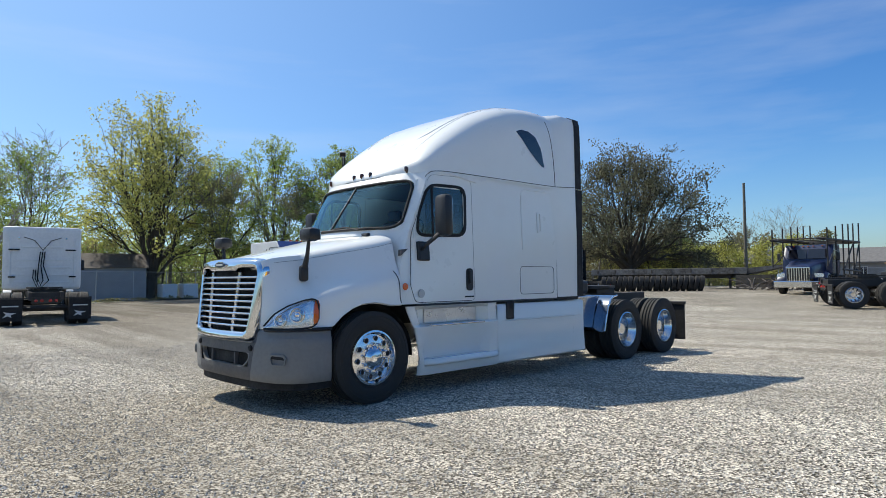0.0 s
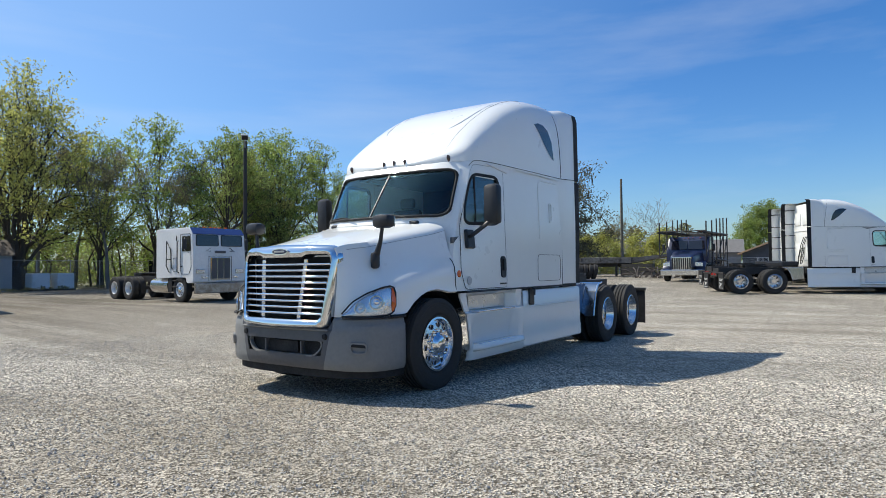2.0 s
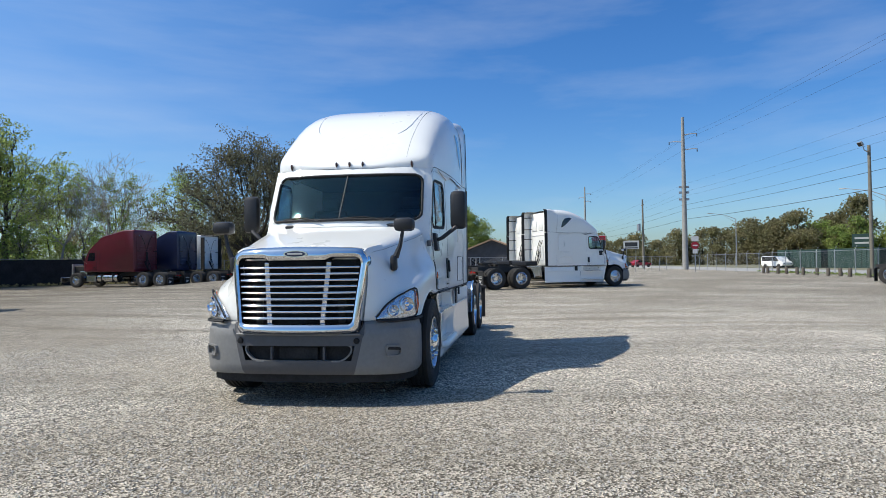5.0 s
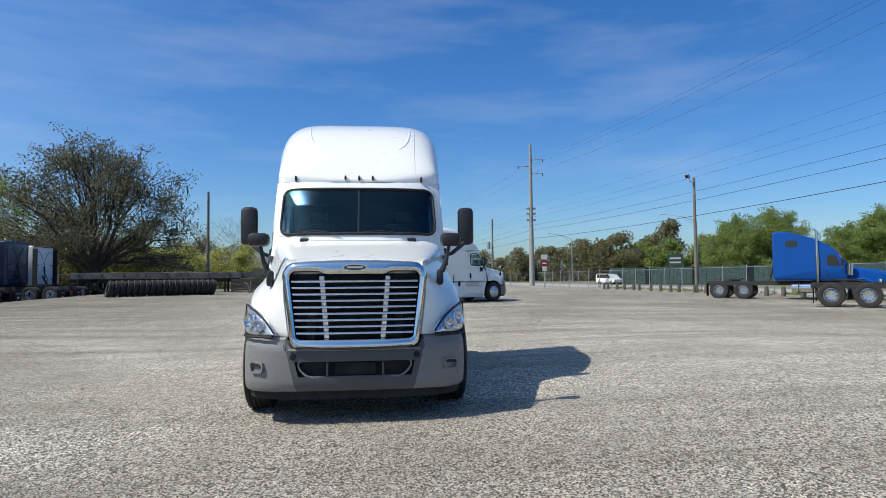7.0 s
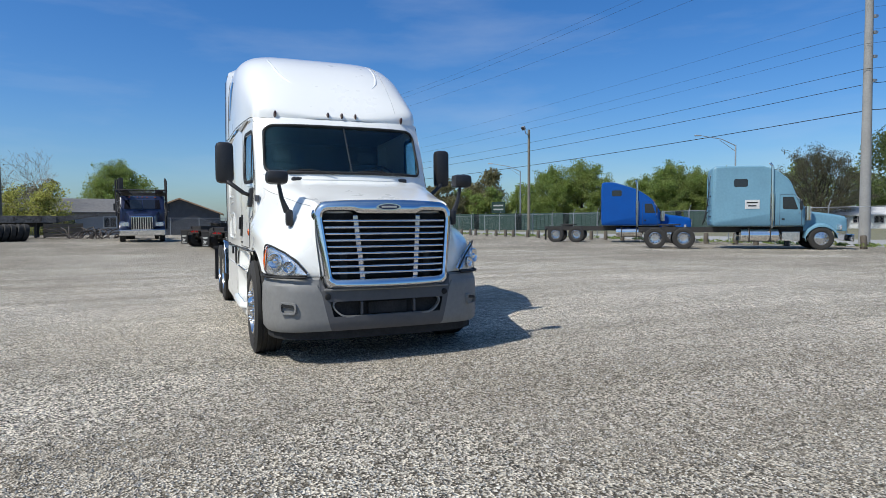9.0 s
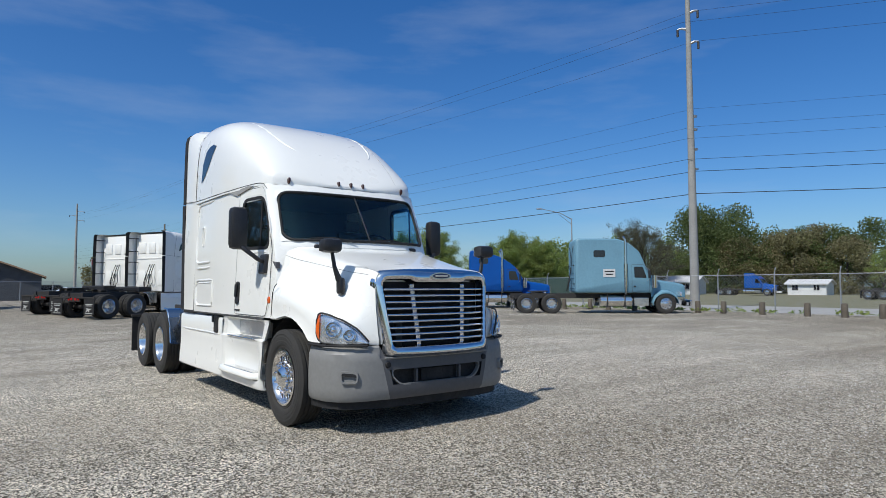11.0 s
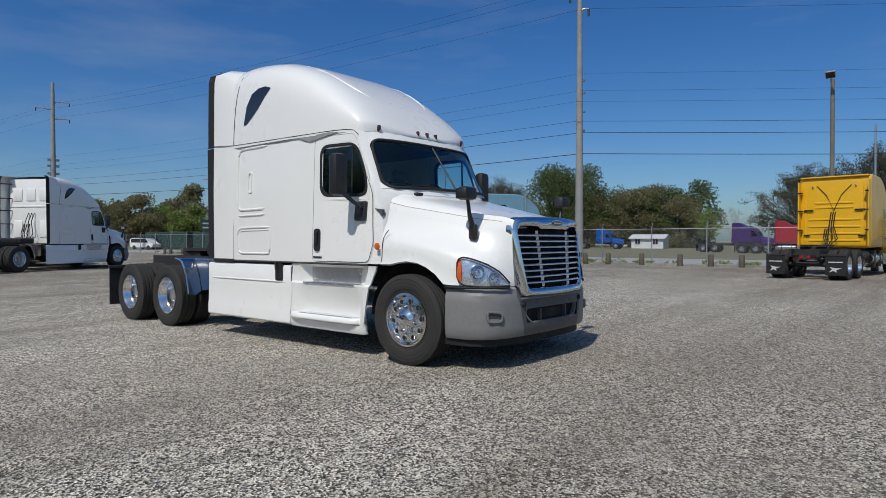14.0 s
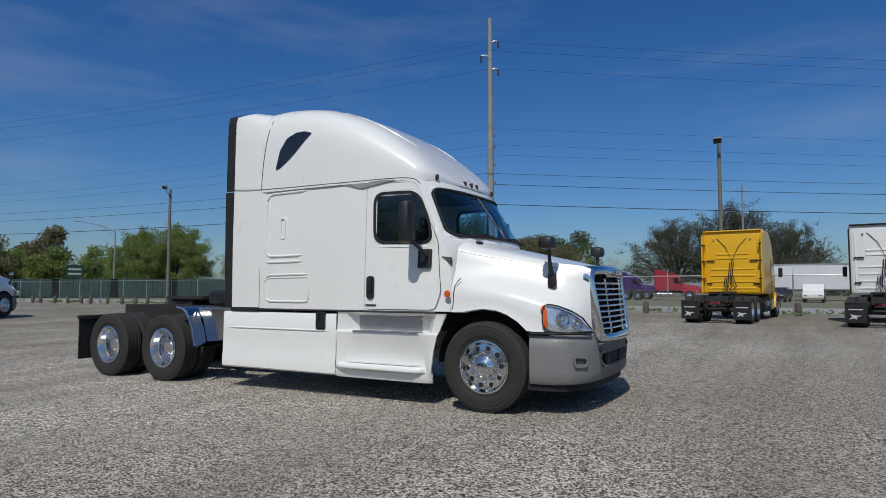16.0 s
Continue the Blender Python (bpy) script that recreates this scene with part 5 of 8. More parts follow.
def running_gear(T, wb, tail, flaps=True, rim=None, tank=True):
    for s in (1, -1):
        bar_box(T, "frame_rail", STEEL, s * 0.43, (tail - 0.6) / 2, 0.92, 0.09, tail + 0.6, 0.26)
        wheel(T, s * 1.05, 0.0, 0.515, s, True, 0.29, rim_mat=rim)
        for y in (wb - 0.66, wb + 0.66):
            wheel(T, s * 1.06, y, 0.515, s, False, 0.275, rim_mat=rim)
            t2 = shared("tyre0.5150.275False", None, TYRE, "inner_tyre", T)
            t2.location = (s * 0.745, y, 0.515)
        if flaps:
            fl = bar_box(T, "mud_flap", MATT, s * 0.93, tail - 0.12, 0.50, 0.62, 0.02, 0.66, label="black rubber mud flap with white print")
            bm = slab(bmesh.new(), [(s * 0.93 - 0.18, 0.42), (s * 0.93 - 0.02, 0.36), (s * 0.93 - 0.04, 0.28), (s * 0.93 + 0.06, 0.33), (s * 0.93 + 0.2, 0.27), (s * 0.93 + 0.1, 0.38), (s * 0.93 + 0.17, 0.46), (s * 0.93, 0.42)], "y", tail - 0.108, tail - 0.102)
            part("flap_print", fixed(bm), mat_print(), fl, "white bird shape")
            bar_box(fl, "flap_print", mat_print(), s * 0.93, tail - 0.106, 0.62, 0.42, 0.006, 0.035)
            bar_box(T, "flap_hanger", STEEL, s * 0.72, tail - 0.12, 0.86, 1.05, 0.06, 0.05)
    for y in (0.0, wb - 0.66, wb + 0.66):
        part("axle", tube(bmesh.new(), [(-0.9, y, 0.51), (0.9, y, 0.51)], 0.08, 10), STEEL, T)
    bar_box(T, "cross_member", STEEL, 0, tail - 0.3, 0.92, 0.86, 0.1, 0.24)
    lp = bar_box(T, "tail_panel", STEEL, 0, tail - 0.2, 0.78, 0.8, 0.05, 0.18)
    for x in (-0.27, -0.11, 0.11, 0.27):
        bm = bmesh.new()
        lathe(bm, [(0.0, 0.02), (0.048, 0.016), (0.052, 0.0)], "z", (0, 0, 0), 12)
        for v in bm.verts:
            v.co = Vector((x + v.co.x, tail - 0.172 + v.co.z, 0.78 + v.co.y))
        part("tail_lamp", fixed(bm), RED, lp)
    o5 = [(0.46, 0.52), (0.52, 0.0), (0.40, -0.42), (0.10, -0.52), (0.06, -0.15), (-0.06, -0.15), (-0.10, -0.52), (-0.40, -0.42), (-0.52, 0.0), (-0.46, 0.52), (0.0, 0.58)]
    bm = slab(bmesh.new(), [(x, wb - y) for x, y in rounded(o5, 0.08)], "z", 1.14, 1.20)
    part("fifth_wheel", fixed(bm), STEEL, T, "greasy black fifth wheel")
    bar_box(T, "fifth_wheel_base", STEEL, 0, wb, 1.08, 0.9, 0.6, 0.1)


def classic_tractor(name, label, paint, wb=6.1, nose=-1.15, hood_z=1.62, cowl_y=0.75, cab_back=1.95, back=3.9, top=3.75, roof="dome", stacks=False, group="", m=None, bumper=None, open_hood=False, rear_black=False, skirt=False, sun_visor=False, window_y=None, sign=False):
    """A conventional tractor with a sleeper box: hood, fenders, cab, sleeper, gear."""
    T = thing(name, label, "truck", group)
    W = 1.20
    wsb, wst = 1.88, 2.52
    # sleeper and cab in one side profile
    if roof == "dome":
        prof = [(back, 1.08), (back, top - 0.12), (back - 0.12, top), (cab_back + 0.5, top - 0.02), (cab_back - 0.1, top - 0.25), (cowl_y + 0.55, top - 0.72), (cowl_y + 0.30, wst + 0.08), (cowl_y + 0.27, wst), (cowl_y - 0.10, wsb), (cowl_y - 0.10, 1.08)]
    elif roof == "slope":
        prof = [(back, 1.08), (back, top - 0.10), (back - 0.10, top), (back - 0.8, top - 0.02), (cab_back + 0.2, top - 0.45), (cowl_y + 0.75, wst + 0.48), (cowl_y + 0.32, wst + 0.10), (cowl_y + 0.27, wst), (cowl_y - 0.10, wsb), (cowl_y - 0.10, 1.08)]
    else:
        prof = [(back, 1.08), (back, top - 0.05), (back - 0.05, top), (cab_back, top), (cowl_y + 0.40, top - 0.03), (cowl_y + 0.27, wst), (cowl_y - 0.10, wsb), (cowl_y - 0.10, 1.08)]
    prof = rounded(prof, 0.16, 4)
    bm = bmesh.new()
    rings = []
    for x, inset in ((-W, 0.07), (-W + 0.05, 0.02), (-W + 0.14, 0.0), (W - 0.14, 0.0), (W - 0.05, 0.02), (W, 0.07)):
        cy, cz = sum(p[0] for p in prof) / len(prof), sum(p[1] for p in prof) / len(prof)
        rings.append([bm.verts.new((x, y + (cy - y) * inset * 0.6, z + (cz - z) * inset * 0.8)) for y, z in prof])
    for a, b in zip(rings, rings[1:]):
        for i in range(len(prof)):
            bm.faces.new((a[i], a[(i + 1) % len(prof)], b[(i + 1) % len(prof)], b[i]))
    bm.faces.new(rings[0][::-1]), bm.faces.new(rings[-1])
    part("cab", fixed(bm), paint, T, smooth=35)
    # windscreen panes, side windows
    for s in (1, -1):
        bm = bmesh.new()
        y0, y1 = cowl_y - 0.112, cowl_y + 0.245
        pts = [(s * 0.03, y0, wsb + 0.06), (s * 0.98, y0 + 0.03, wsb + 0.06), (s * 0.92, y1 + 0.02, wst - 0.05), (s * 0.03, y1, wst - 0.05)]
        bm.faces.new([bm.verts.new(p) for p in (pts if s > 0 else pts[::-1])])
        r = bmesh.ops.extrude_face_region(bm, geom=bm.faces[:])
        bmesh.ops.translate(bm, verts=[v for v in r["geom"] if isinstance(v, bmesh.types.BMVert)], vec=(0, -0.018, 0.008))
        part("windscreen", fixed(bm), mat_glossblack(), T, "dark windscreen pane")
        o = rounded([(cowl_y + 0.22, 1.86), (cab_back - 0.35, 1.88), (cab_back - 0.33, 2.45), (cowl_y + 0.42, 2.45)], 0.06)
        w = part("door_window", fixed(slab(bmesh.new(), o, "x", s * (W - 0.01), s * (W + 0.006))), mat_glossblack(), T, "dark door window")
        dl = rounded([(cowl_y + 0.08, 1.12), (cab_back - 0.22, 1.12), (cab_back - 0.22, 2.56), (cowl_y + 0.36, 2.56), (cowl_y + 0.08, 1.95)], 0.06)
        panel_line("door_gap", [(s * (W + 0.001), y, z) for y, z in dl + dl[:1]], T, 0.014)
        bar_box(T, "door_handle", BLACK, s * (W + 0.012), cab_back - 0.36, 1.42, 0.03, 0.12, 0.06)
        panel_line("sleeper_gap", [(s * (W + 0.001), cab_back, z) for z in (1.1, 2.6)], T, 0.02)
        if window_y:
            o = rounded([(window_y - 0.30, window_y and 2.55), (window_y + 0.30, 2.55), (window_y + 0.30, 2.95), (window_y - 0.30, 2.95)] if top < 3.5 else [(window_y - 0.30, 2.95), (window_y + 0.30, 2.95), (window_y + 0.30, 3.32), (window_y - 0.30, 3.32)], 0.10)
            part("sleeper_window", fixed(slab(bmesh.new(), o, "x", s * (W - 0.01), s * (W + 0.008))), mat_glossblack(), T, "small dark sleeper window")
        # mirrors
        mir = bar_box(T, "mirror", BLACK, s * (W + 0.26), cowl_y + 0.15, 2.05, 0.17, 0.10, 0.42, label="black mirror", bevel=0.03)
        part("mirror_arm", tube(bmesh.new(), [(s * W, cowl_y + 0.2, 1.7), (s * (W + 0.24), cowl_y + 0.15, 1.8), (s * (W + 0.26), cowl_y + 0.15, 2.3), (s * W, cowl_y + 0.3, 2.45)], 0.014, 6), GALV, T)
        # tanks and steps
        if skirt:
            bar_box(T, "side_skirt", paint, s * 1.12, (0.75 + back) / 2, 0.66, 0.10, back - 0.8, 0.76, bevel=0.03)
        else:
            tk = part("fuel_tank", tube(bmesh.new(), [(s * 0.86, 1.75, 0.66), (s * 0.86, 3.35, 0.66)], 0.30, 24), ALLOY, T, "polished aluminium tank", smooth=40)
            bar_box(tk, "tank_strap", STEEL, s * 0.86, 2.1, 0.66, 0.64, 0.05, 0.64)
            bar_box(tk, "tank_strap", STEEL, s * 0.86, 3.0, 0.66, 0.64, 0.05, 0.64)
            bar_box(T, "step_box", ALLOY, s * 0.98, 1.25, 0.62, 0.36, 0.75, 0.42, bevel=0.02)
        if stacks:
            st = part("exhaust_pipe", tube(bmesh.new(), [(s * 1.24, cab_back + 0.12, 1.0), (s * 1.24, cab_back + 0.12, top - 0.08), (s * 1.24, cab_back + 0.22, top + 0.08)], 0.065, 14), CHROME, T, "chrome exhaust stack", smooth=40)
            part("heat_shield", tube(bmesh.new(), [(s * 1.24, cab_back + 0.12, 1.35), (s * 1.24, cab_back + 0.12, 2.6)], 0.10, 14), CHROME, st, smooth=40)
            part("air_cleaner", tube(bmesh.new(), [(s * 1.10, cowl_y - 0.18, 1.35), (s * 1.10, cowl_y - 0.18, 2.0)], 0.16, 18), CHROME, T, "chrome air cleaner", smooth=40)
    # hood and fenders
    if not open_hood:
        secs = []
        for y, w, z in ((nose, 0.62, hood_z - 0.20), (nose + 0.06, 0.66, hood_z - 0.10), (nose + 0.5, 0.72, hood_z), (0.2, 0.82, hood_z + 0.12), (cowl_y - 0.05, 0.92, hood_z + 0.22)):
            h = [(w, y, 0.85), (w + 0.01, y, z - 0.25), (w - 0.03, y, z - 0.08), (w - 0.14, y, z - 0.01), (w * 0.5, y, z + 0.02), (0, y, z + 0.03)]
            secs.append(mirrored(h))
        bm = bmesh.new()
        grid(bm, secs)
        bm.faces.new(list(bm.verts)[:len(secs[0])])
        part("hood", fixed(bm), paint, T, smooth=35)
        for s in (1, -1):
            bm = bmesh.new()
            rows = []
            for k in range(13):
                a = math.pi * (1.02 - 1.04 * k / 12)
                c, sn = math.cos(a), math.sin(a)
                rows.append([(s * x, 0.66 * c, 0.52 + 0.64 * sn + dz) for x, dz in ((0.62, 0.06), (0.85, 0.07), (1.12, 0.04), (1.20, -0.02), (1.21, -0.10))])
            grid(bm, rows)
            part("fender", fixed(bm), paint, T, smooth=40)
            bm = slab(bmesh.new(), rounded([(s * 0.70, 0.92), (s * 1.12, 0.92), (s * 1.12, 1.12), (s * 0.70, 1.16)], 0.04), "y", nose + 0.32, nose + 0.42)
            part("headlamp", fixed(bm), LENS, T, "clear headlamp")
        gr = bar_box(T, "grille", CHROME, 0, nose - 0.01, 1.08, 1.12, 0.06, 0.78, label="chrome grille", bevel=0.03)
        for k in range(9):
            bar_box(gr, "grille_slot", MATT, -0.48 + 0.12 * k, nose - 0.045, 1.08, 0.075, 0.01, 0.66)
    else:
        bar_box(T, "engine", STEEL, 0, -0.15, 1.15, 0.7, 1.5, 0.75, bevel=0.05)
        bar_box(T, "radiator", GALV, 0, -0.95, 1.2, 0.95, 0.12, 0.9, bevel=0.02)
        for s in (1, -1):
            bar_box(T, "air_box", ALLOY, s * 0.62, 0.35, 0.95, 0.5, 0.6, 0.4, bevel=0.03)
    bar_box(T, "bumper", bumper or CHROME, 0, nose - 0.12, 0.55, 2.36, 0.10, 0.34, label="front bumper", bevel=0.04)
    # back wall dress: pressed ribs, a raised centre, hoses, cables from the upper corners
    for z in (1.35, 1.62, 1.89, 2.16, 2.62, 2.80):
        if z < top - 0.6:
            bar_box(T, "wall_rib", paint, 0, back + 0.008, z, 1.75 if z < 2.5 else 1.3, 0.035, 0.07, bevel=0.015)
    for s in (1, -1):
        bar_box(T, "wall_rib", paint, s * 0.98, back + 0.008, (1.3 + top - 0.4) / 2, 0.05, 0.035, top - 1.7, bevel=0.015)
        part("cable", tube(bmesh.new(), [(s * 0.58, back + 0.02, top - 0.38), (s * 0.25, back + 0.03, (top + 2.35) / 2), (0.0, back + 0.04, 2.50)], 0.012, 5), MATT, T)
        bar_box(T, "marker_lamp", CHROME, s * 0.72, back + 0.03, top - 0.42, 0.07, 0.05, 0.07, bevel=0.02)
        bar_box(T, "grab_handle", MATT, s * 0.86, back + 0.05, 2.52, 0.34, 0.05, 0.05, bevel=0.015)
        bar_box(T, "grab_handle", MATT, s * 0.92, back + 0.05, 1.55, 0.22, 0.05, 0.05, bevel=0.015)
    for k in range(3):
        hose = bmesh.new()
        x0 = -0.06 + 0.07 * k
        tube(hose, [(x0, back + 0.05, 2.45), (x0 + 0.05, back + 0.12, 1.95), (x0 - 0.12 + 0.1 * k, back + 0.22, 1.42), (x0 + 0.1, back + 0.3, 1.18), (x0 + 0.22, back + 0.2, 1.5), (x0 + 0.2, back + 0.06, 1.8)], 0.02, 6)
        part("air_hose", hose, MATT, T)
    if rear_black:
        for s in (1, -1):
            ex = bar_box(T, "side_extender", MATT if paint is not YELLOW else YELLOW, s * 1.165, back + 0.10, (1.15 + top) / 2 - 0.12, 0.05, 0.34, top - 1.35, bevel=0.02)
            for z in (1.75, 2.5, 3.2) if paint is YELLOW else ():
                bar_box(ex, "extender_slit", MATT, s * 1.12, back + 0.16, z, 0.12, 0.26, 0.05, bevel=0.01)
        bar_box(T, "roof_edge", MATT if paint is not YELLOW else YELLOW, 0, back + 0.01, top - 0.06, 2.30, 0.14, 0.05, bevel=0.015)
        if paint is WHITE:
            bar_box(T, "rear_vent", MATT, -0.72, back + 0.03, 2.28, 0.46, 0.06, 0.30, label="black vent in the rear wall", bevel=0.02)
    for x in (-0.7, -0.25, 0.0, 0.25, 0.7):
        bar_box(T, "marker_lamp", AMBER, x, cowl_y + 0.30, wst + 0.13, 0.08, 0.06, 0.04)
    if sign:
        sg = bar_box(T, "door_sign", mat_print(), -(W + 0.012), 2.9, 2.12, 0.012, 0.62, 0.42, label="white notice with two lines of dark lettering")
        bar_box(sg, "sign_line", MATT, -(W + 0.02), 2.9, 2.20, 0.006, 0.48, 0.06)
        bar_box(sg, "sign_line", MATT, -(W + 0.02), 2.9, 2.05, 0.006, 0.36, 0.06)
    running_gear(T, wb, wb + 1.45)
    if m:
        T.matrix_basis = m
    return T


def cabover(name, label, m):
    """The flat-nosed tractor: box cab over the front axle, ladder on its side."""
    T = thing(name, label, "truck")
    W, f, b, top = 1.2, -0.95, 1.82, 3.02
    prof = rounded([(b, 0.95), (b, top), (f + 0.24, top), (f + 0.0, 2.75), (f - 0.06, 1.75), (f - 0.06, 0.80), (-0.55, 0.78), (-0.5, 1.0), (0.5, 1.0)], 0.08)
    bm = bmesh.new()
    rings = []
    for x, k in ((-W, 0.985), (-W + 0.04, 1.0), (W - 0.04, 1.0), (W, 0.985)):
        rings.append([bm.verts.new((x, 0.5 + (y - 0.5) * k, 1.9 + (z - 1.9) * k)) for y, z in prof])
    for a, c in zip(rings, rings[1:]):
        for i in range(len(prof)):
            bm.faces.new((a[i], a[(i + 1) % len(prof)], c[(i + 1) % len(prof)], c[i]))
    bm.faces.new(rings[0][::-1]), bm.faces.new(rings[-1])
    part("cab", fixed(bm), WHITE_OLD, T, smooth=35)
    bm = slab(bmesh.new(), [(f - 0.03, 2.765), (f + 0.215, 3.02), (f + 0.25, 3.00), (f + 0.03, 2.74)], "x", -1.17, 1.17)
    part("roof_visor", fixed(bm), VISORBLUE, T, "blue strip above the screen")
    for s in (1, -1):
        pane = rounded([(s * 0.05, 2.27), (s * 1.08, 2.27), (s * 1.06, 2.735), (s * 0.05, 2.735)], 0.06)
        for name_, grow, y0, y1, m_ in (("screen_seal", 1.0, 0.0, 0.010, MATT), ("windscreen", 0.93, 0.008, 0.016, mat_glossblack())):
            cx, cz = s * 0.565, 2.5025
            bm = slab(bmesh.new(), [(cx + (x - cx) * grow, cz + (z - cz) * grow) for x, z in pane], "y", -y0 + 0.01, -y1)
            for v in bm.verts:
                v.co.y += f - 0.06 + 0.06 * (v.co.z - 1.75)
            part(name_, fixed(bm), m_, T, "dark flat windscreen pane" if y0 else "")
        o = rounded([(f + 0.13, 2.06), (-0.20, 2.06), (-0.20, 2.68), (f + 0.18, 2.68)], 0.06)
        part("door_window", fixed(slab(bmesh.new(), o, "x", s * (W - 0.01), s * (W + 0.012))), mat_glossblack(), T, "dark door window")
        dl = rounded([(f + 0.09, 1.42), (f + 0.25, 1.15), (-0.13, 1.15), (-0.08, 1.3), (-0.08, 2.76), (f + 0.14, 2.76)], 0.06)
        panel_line("door_gap", [(s * (W + 0.001), y, z) for y, z in dl + dl[:1]], T, 0.022, MATT)
        part("door_handle", boxed(s * (W + 0.015), -0.17, 1.45, 0.03, 0.10, 0.06, 0.01), MATT, T)
        part("grab_rail", tube(bmesh.new(), [(s * W, 0.06, 1.2), (s * (W + 0.07), 0.06, 1.25), (s * (W + 0.07), 0.06, 2.45), (s * W, 0.06, 2.5)], 0.022, 6), MATT, T)
        part("grab_rail", tube(bmesh.new(), [(s * W, 0.50, 1.35), (s * (W + 0.07), 0.50, 1.40), (s * (W + 0.07), 0.55, 2.15), (s * (W + 0.07), 0.86, 2.5), (s * (W + 0.07), 0.90, 1.5), (s * (W + 0.07), 0.70, 1.25), (s * W, 0.70, 1.2)], 0.022, 6), MATT, T)
        part("ladder_rung", tube(bmesh.new(), [(s * (W + 0.07), 0.52, 1.75), (s * (W + 0.07), 0.89, 1.75)], 0.018, 6), MATT, T)
        panel_line("locker_gap", [(s * (W + 0.001), y, z) for y, z in rounded([(0.20, 1.25), (0.48, 1.25), (0.48, 1.8), (0.20, 1.8)], 0.05) + [(0.20, 1.3)]], T, 0.015, MATT)
        part("vent_slot", boxed(s * (W + 0.004), 0.22, 2.60, 0.012, 0.07, 0.20, 0.01), MATT, T)
        for z in (0.62, 0.88):
            bar_box(T, "step", STEEL, s * 1.10, 0.32, z, 0.26, 0.34, 0.05, bevel=0.01)
        for z in (1.02,):
            bar_box(T, "lower_lamp", LENS, s * 0.72, f - 0.08, z, 0.26, 0.03, 0.09, bevel=0.01)
        hl = bar_box(T, "headlamp", CHROME, s * 0.90, f - 0.09, 1.26, 0.40, 0.06, 0.18, label="twin headlamp in a chrome bezel", bevel=0.02)
        bar_box(hl, "lens", LENS, s * 0.90, f - 0.125, 1.26, 0.33, 0.02, 0.12)
        mir = bar_box(T, "mirror", BLACK, s * 1.42, f + 0.2, 2.35, 0.16, 0.06, 0.42, bevel=0.02)
        part("mirror_arm", tube(bmesh.new(), [(s * W, f + 0.25, 2.0), (s * 1.42, f + 0.2, 2.1), (s * 1.42, f + 0.2, 2.6), (s * W, f + 0.25, 2.7)], 0.015, 6), GALV, T)
        tk = part("fuel_tank", tube(bmesh.new(), [(s * 0.86, 1.0, 0.66), (s * 0.86, 2.4, 0.66)], 0.31, 24), ALLOY, T, "polished aluminium tank", smooth=40)
        bar_box(T, "step_box", MATT, s * 1.0, 0.78, 0.72, 0.34, 0.32, 0.6, bevel=0.02)
    gr = bar_box(T, "grille", CHROME, 0, f - 0.075, 1.36, 0.90, 0.05, 0.92, label="upright chrome grille", bevel=0.02)
    for x in (-0.29, 0.0, 0.29):
        bar_box(gr, "grille_slot", DARKGREY, x, f - 0.105, 1.36, 0.25, 0.02, 0.84)
    bar_box(T, "name_plate", DARKGREY, 0, f - 0.07, 2.04, 0.5, 0.02, 0.10)
    for s in (1, -1):
        part("trim_line", tube(bmesh.new(), [(s * 0.42, f - 0.07, 2.21), (s * 0.66, f - 0.075, 2.06), (s * 0.44, f - 0.075, 2.07)], 0.014, 5), MATT, T)
        part("panel_edge", tube(bmesh.new(), [(s * 0.52, f - 0.07, 0.85), (s * 0.52, f - 0.07, 1.86), (0, f - 0.07, 1.87)], 0.012, 5), MATT, T)
    bar_box(T, "bumper", mat_oldchrome(), 0, f - 0.16, 0.58, 2.40, 0.12, 0.42, label="dull metal bumper", bevel=0.03)
    for x in (-0.5, -0.2, 0.0, 0.2, 0.5):
        bar_box(T, "marker_lamp", AMBER, x, f + 0.30, top + 0.03, 0.09, 0.08, 0.05)
    running_gear(T, 4.9, 6.3, flaps=False, rim=WHITE_OLD)
    T.matrix_basis = m
    return T


def car_hauler(name, label, m):
    """Blue hauler seen from the front with the loading rack above and behind."""
    T = classic_tractor(name, label, DARKBLUE, wb=5.6, back=2.6, top=2.75, roof="flat", cab_back=2.0)
    for s in (1, -1):
        for y, h in ((-0.75, 3.55), (1.2, 3.7), (2.9, 3.9), (4.3, 4.0), (5.6, 4.1), (7.2, 4.2)):
            part("rack_post", tube(bmesh.new(), [(s * 1.32, y, 0.75 if y > 0 else 1.5), (s * 1.32, y, h)], 0.04, 8), STEEL, T)
        part("rack_rail", tube(bmesh.new(), [(s * 1.32, -1.0, 2.92), (s * 1.32, 3.2, 2.98), (s * 1.32, 7.4, 3.05)], 0.055, 8), STEEL, T)
        part("rack_rail", tube(bmesh.new(), [(s * 1.32, 2.7, 1.35), (s * 1.32, 7.4, 1.25)], 0.055, 8), STEEL, T)
        part("rack_brace", tube(bmesh.new(), [(s * 1.32, 2.9, 1.3), (s * 1.32, 5.6, 2.95)], 0.04, 8), STEEL, T)
        part("rack_brace", tube(bmesh.new(), [(s * 1.32, 5.6, 1.3), (s * 1.32, 7.2, 2.95)], 0.04, 8), STEEL, T)
        part("rack_stay", tube(bmesh.new(), [(s * 1.2, 0.9, 2.2), (s * 1.32, -0.75, 1.5)], 0.03, 8), STEEL, T)
        bar_box(T, "rack_track", STEEL, s * 0.95, 3.3, 3.0, 0.45, 8.2, 0.06)
    for y in (-0.9, 1.2, 2.9, 4.3, 5.6, 7.2):
        part("rack_cross", tube(bmesh.new(), [(-1.32, y, 2.98), (1.32, y, 2.98)], 0.035, 8), STEEL, T)
    T.matrix_basis = m
    return T


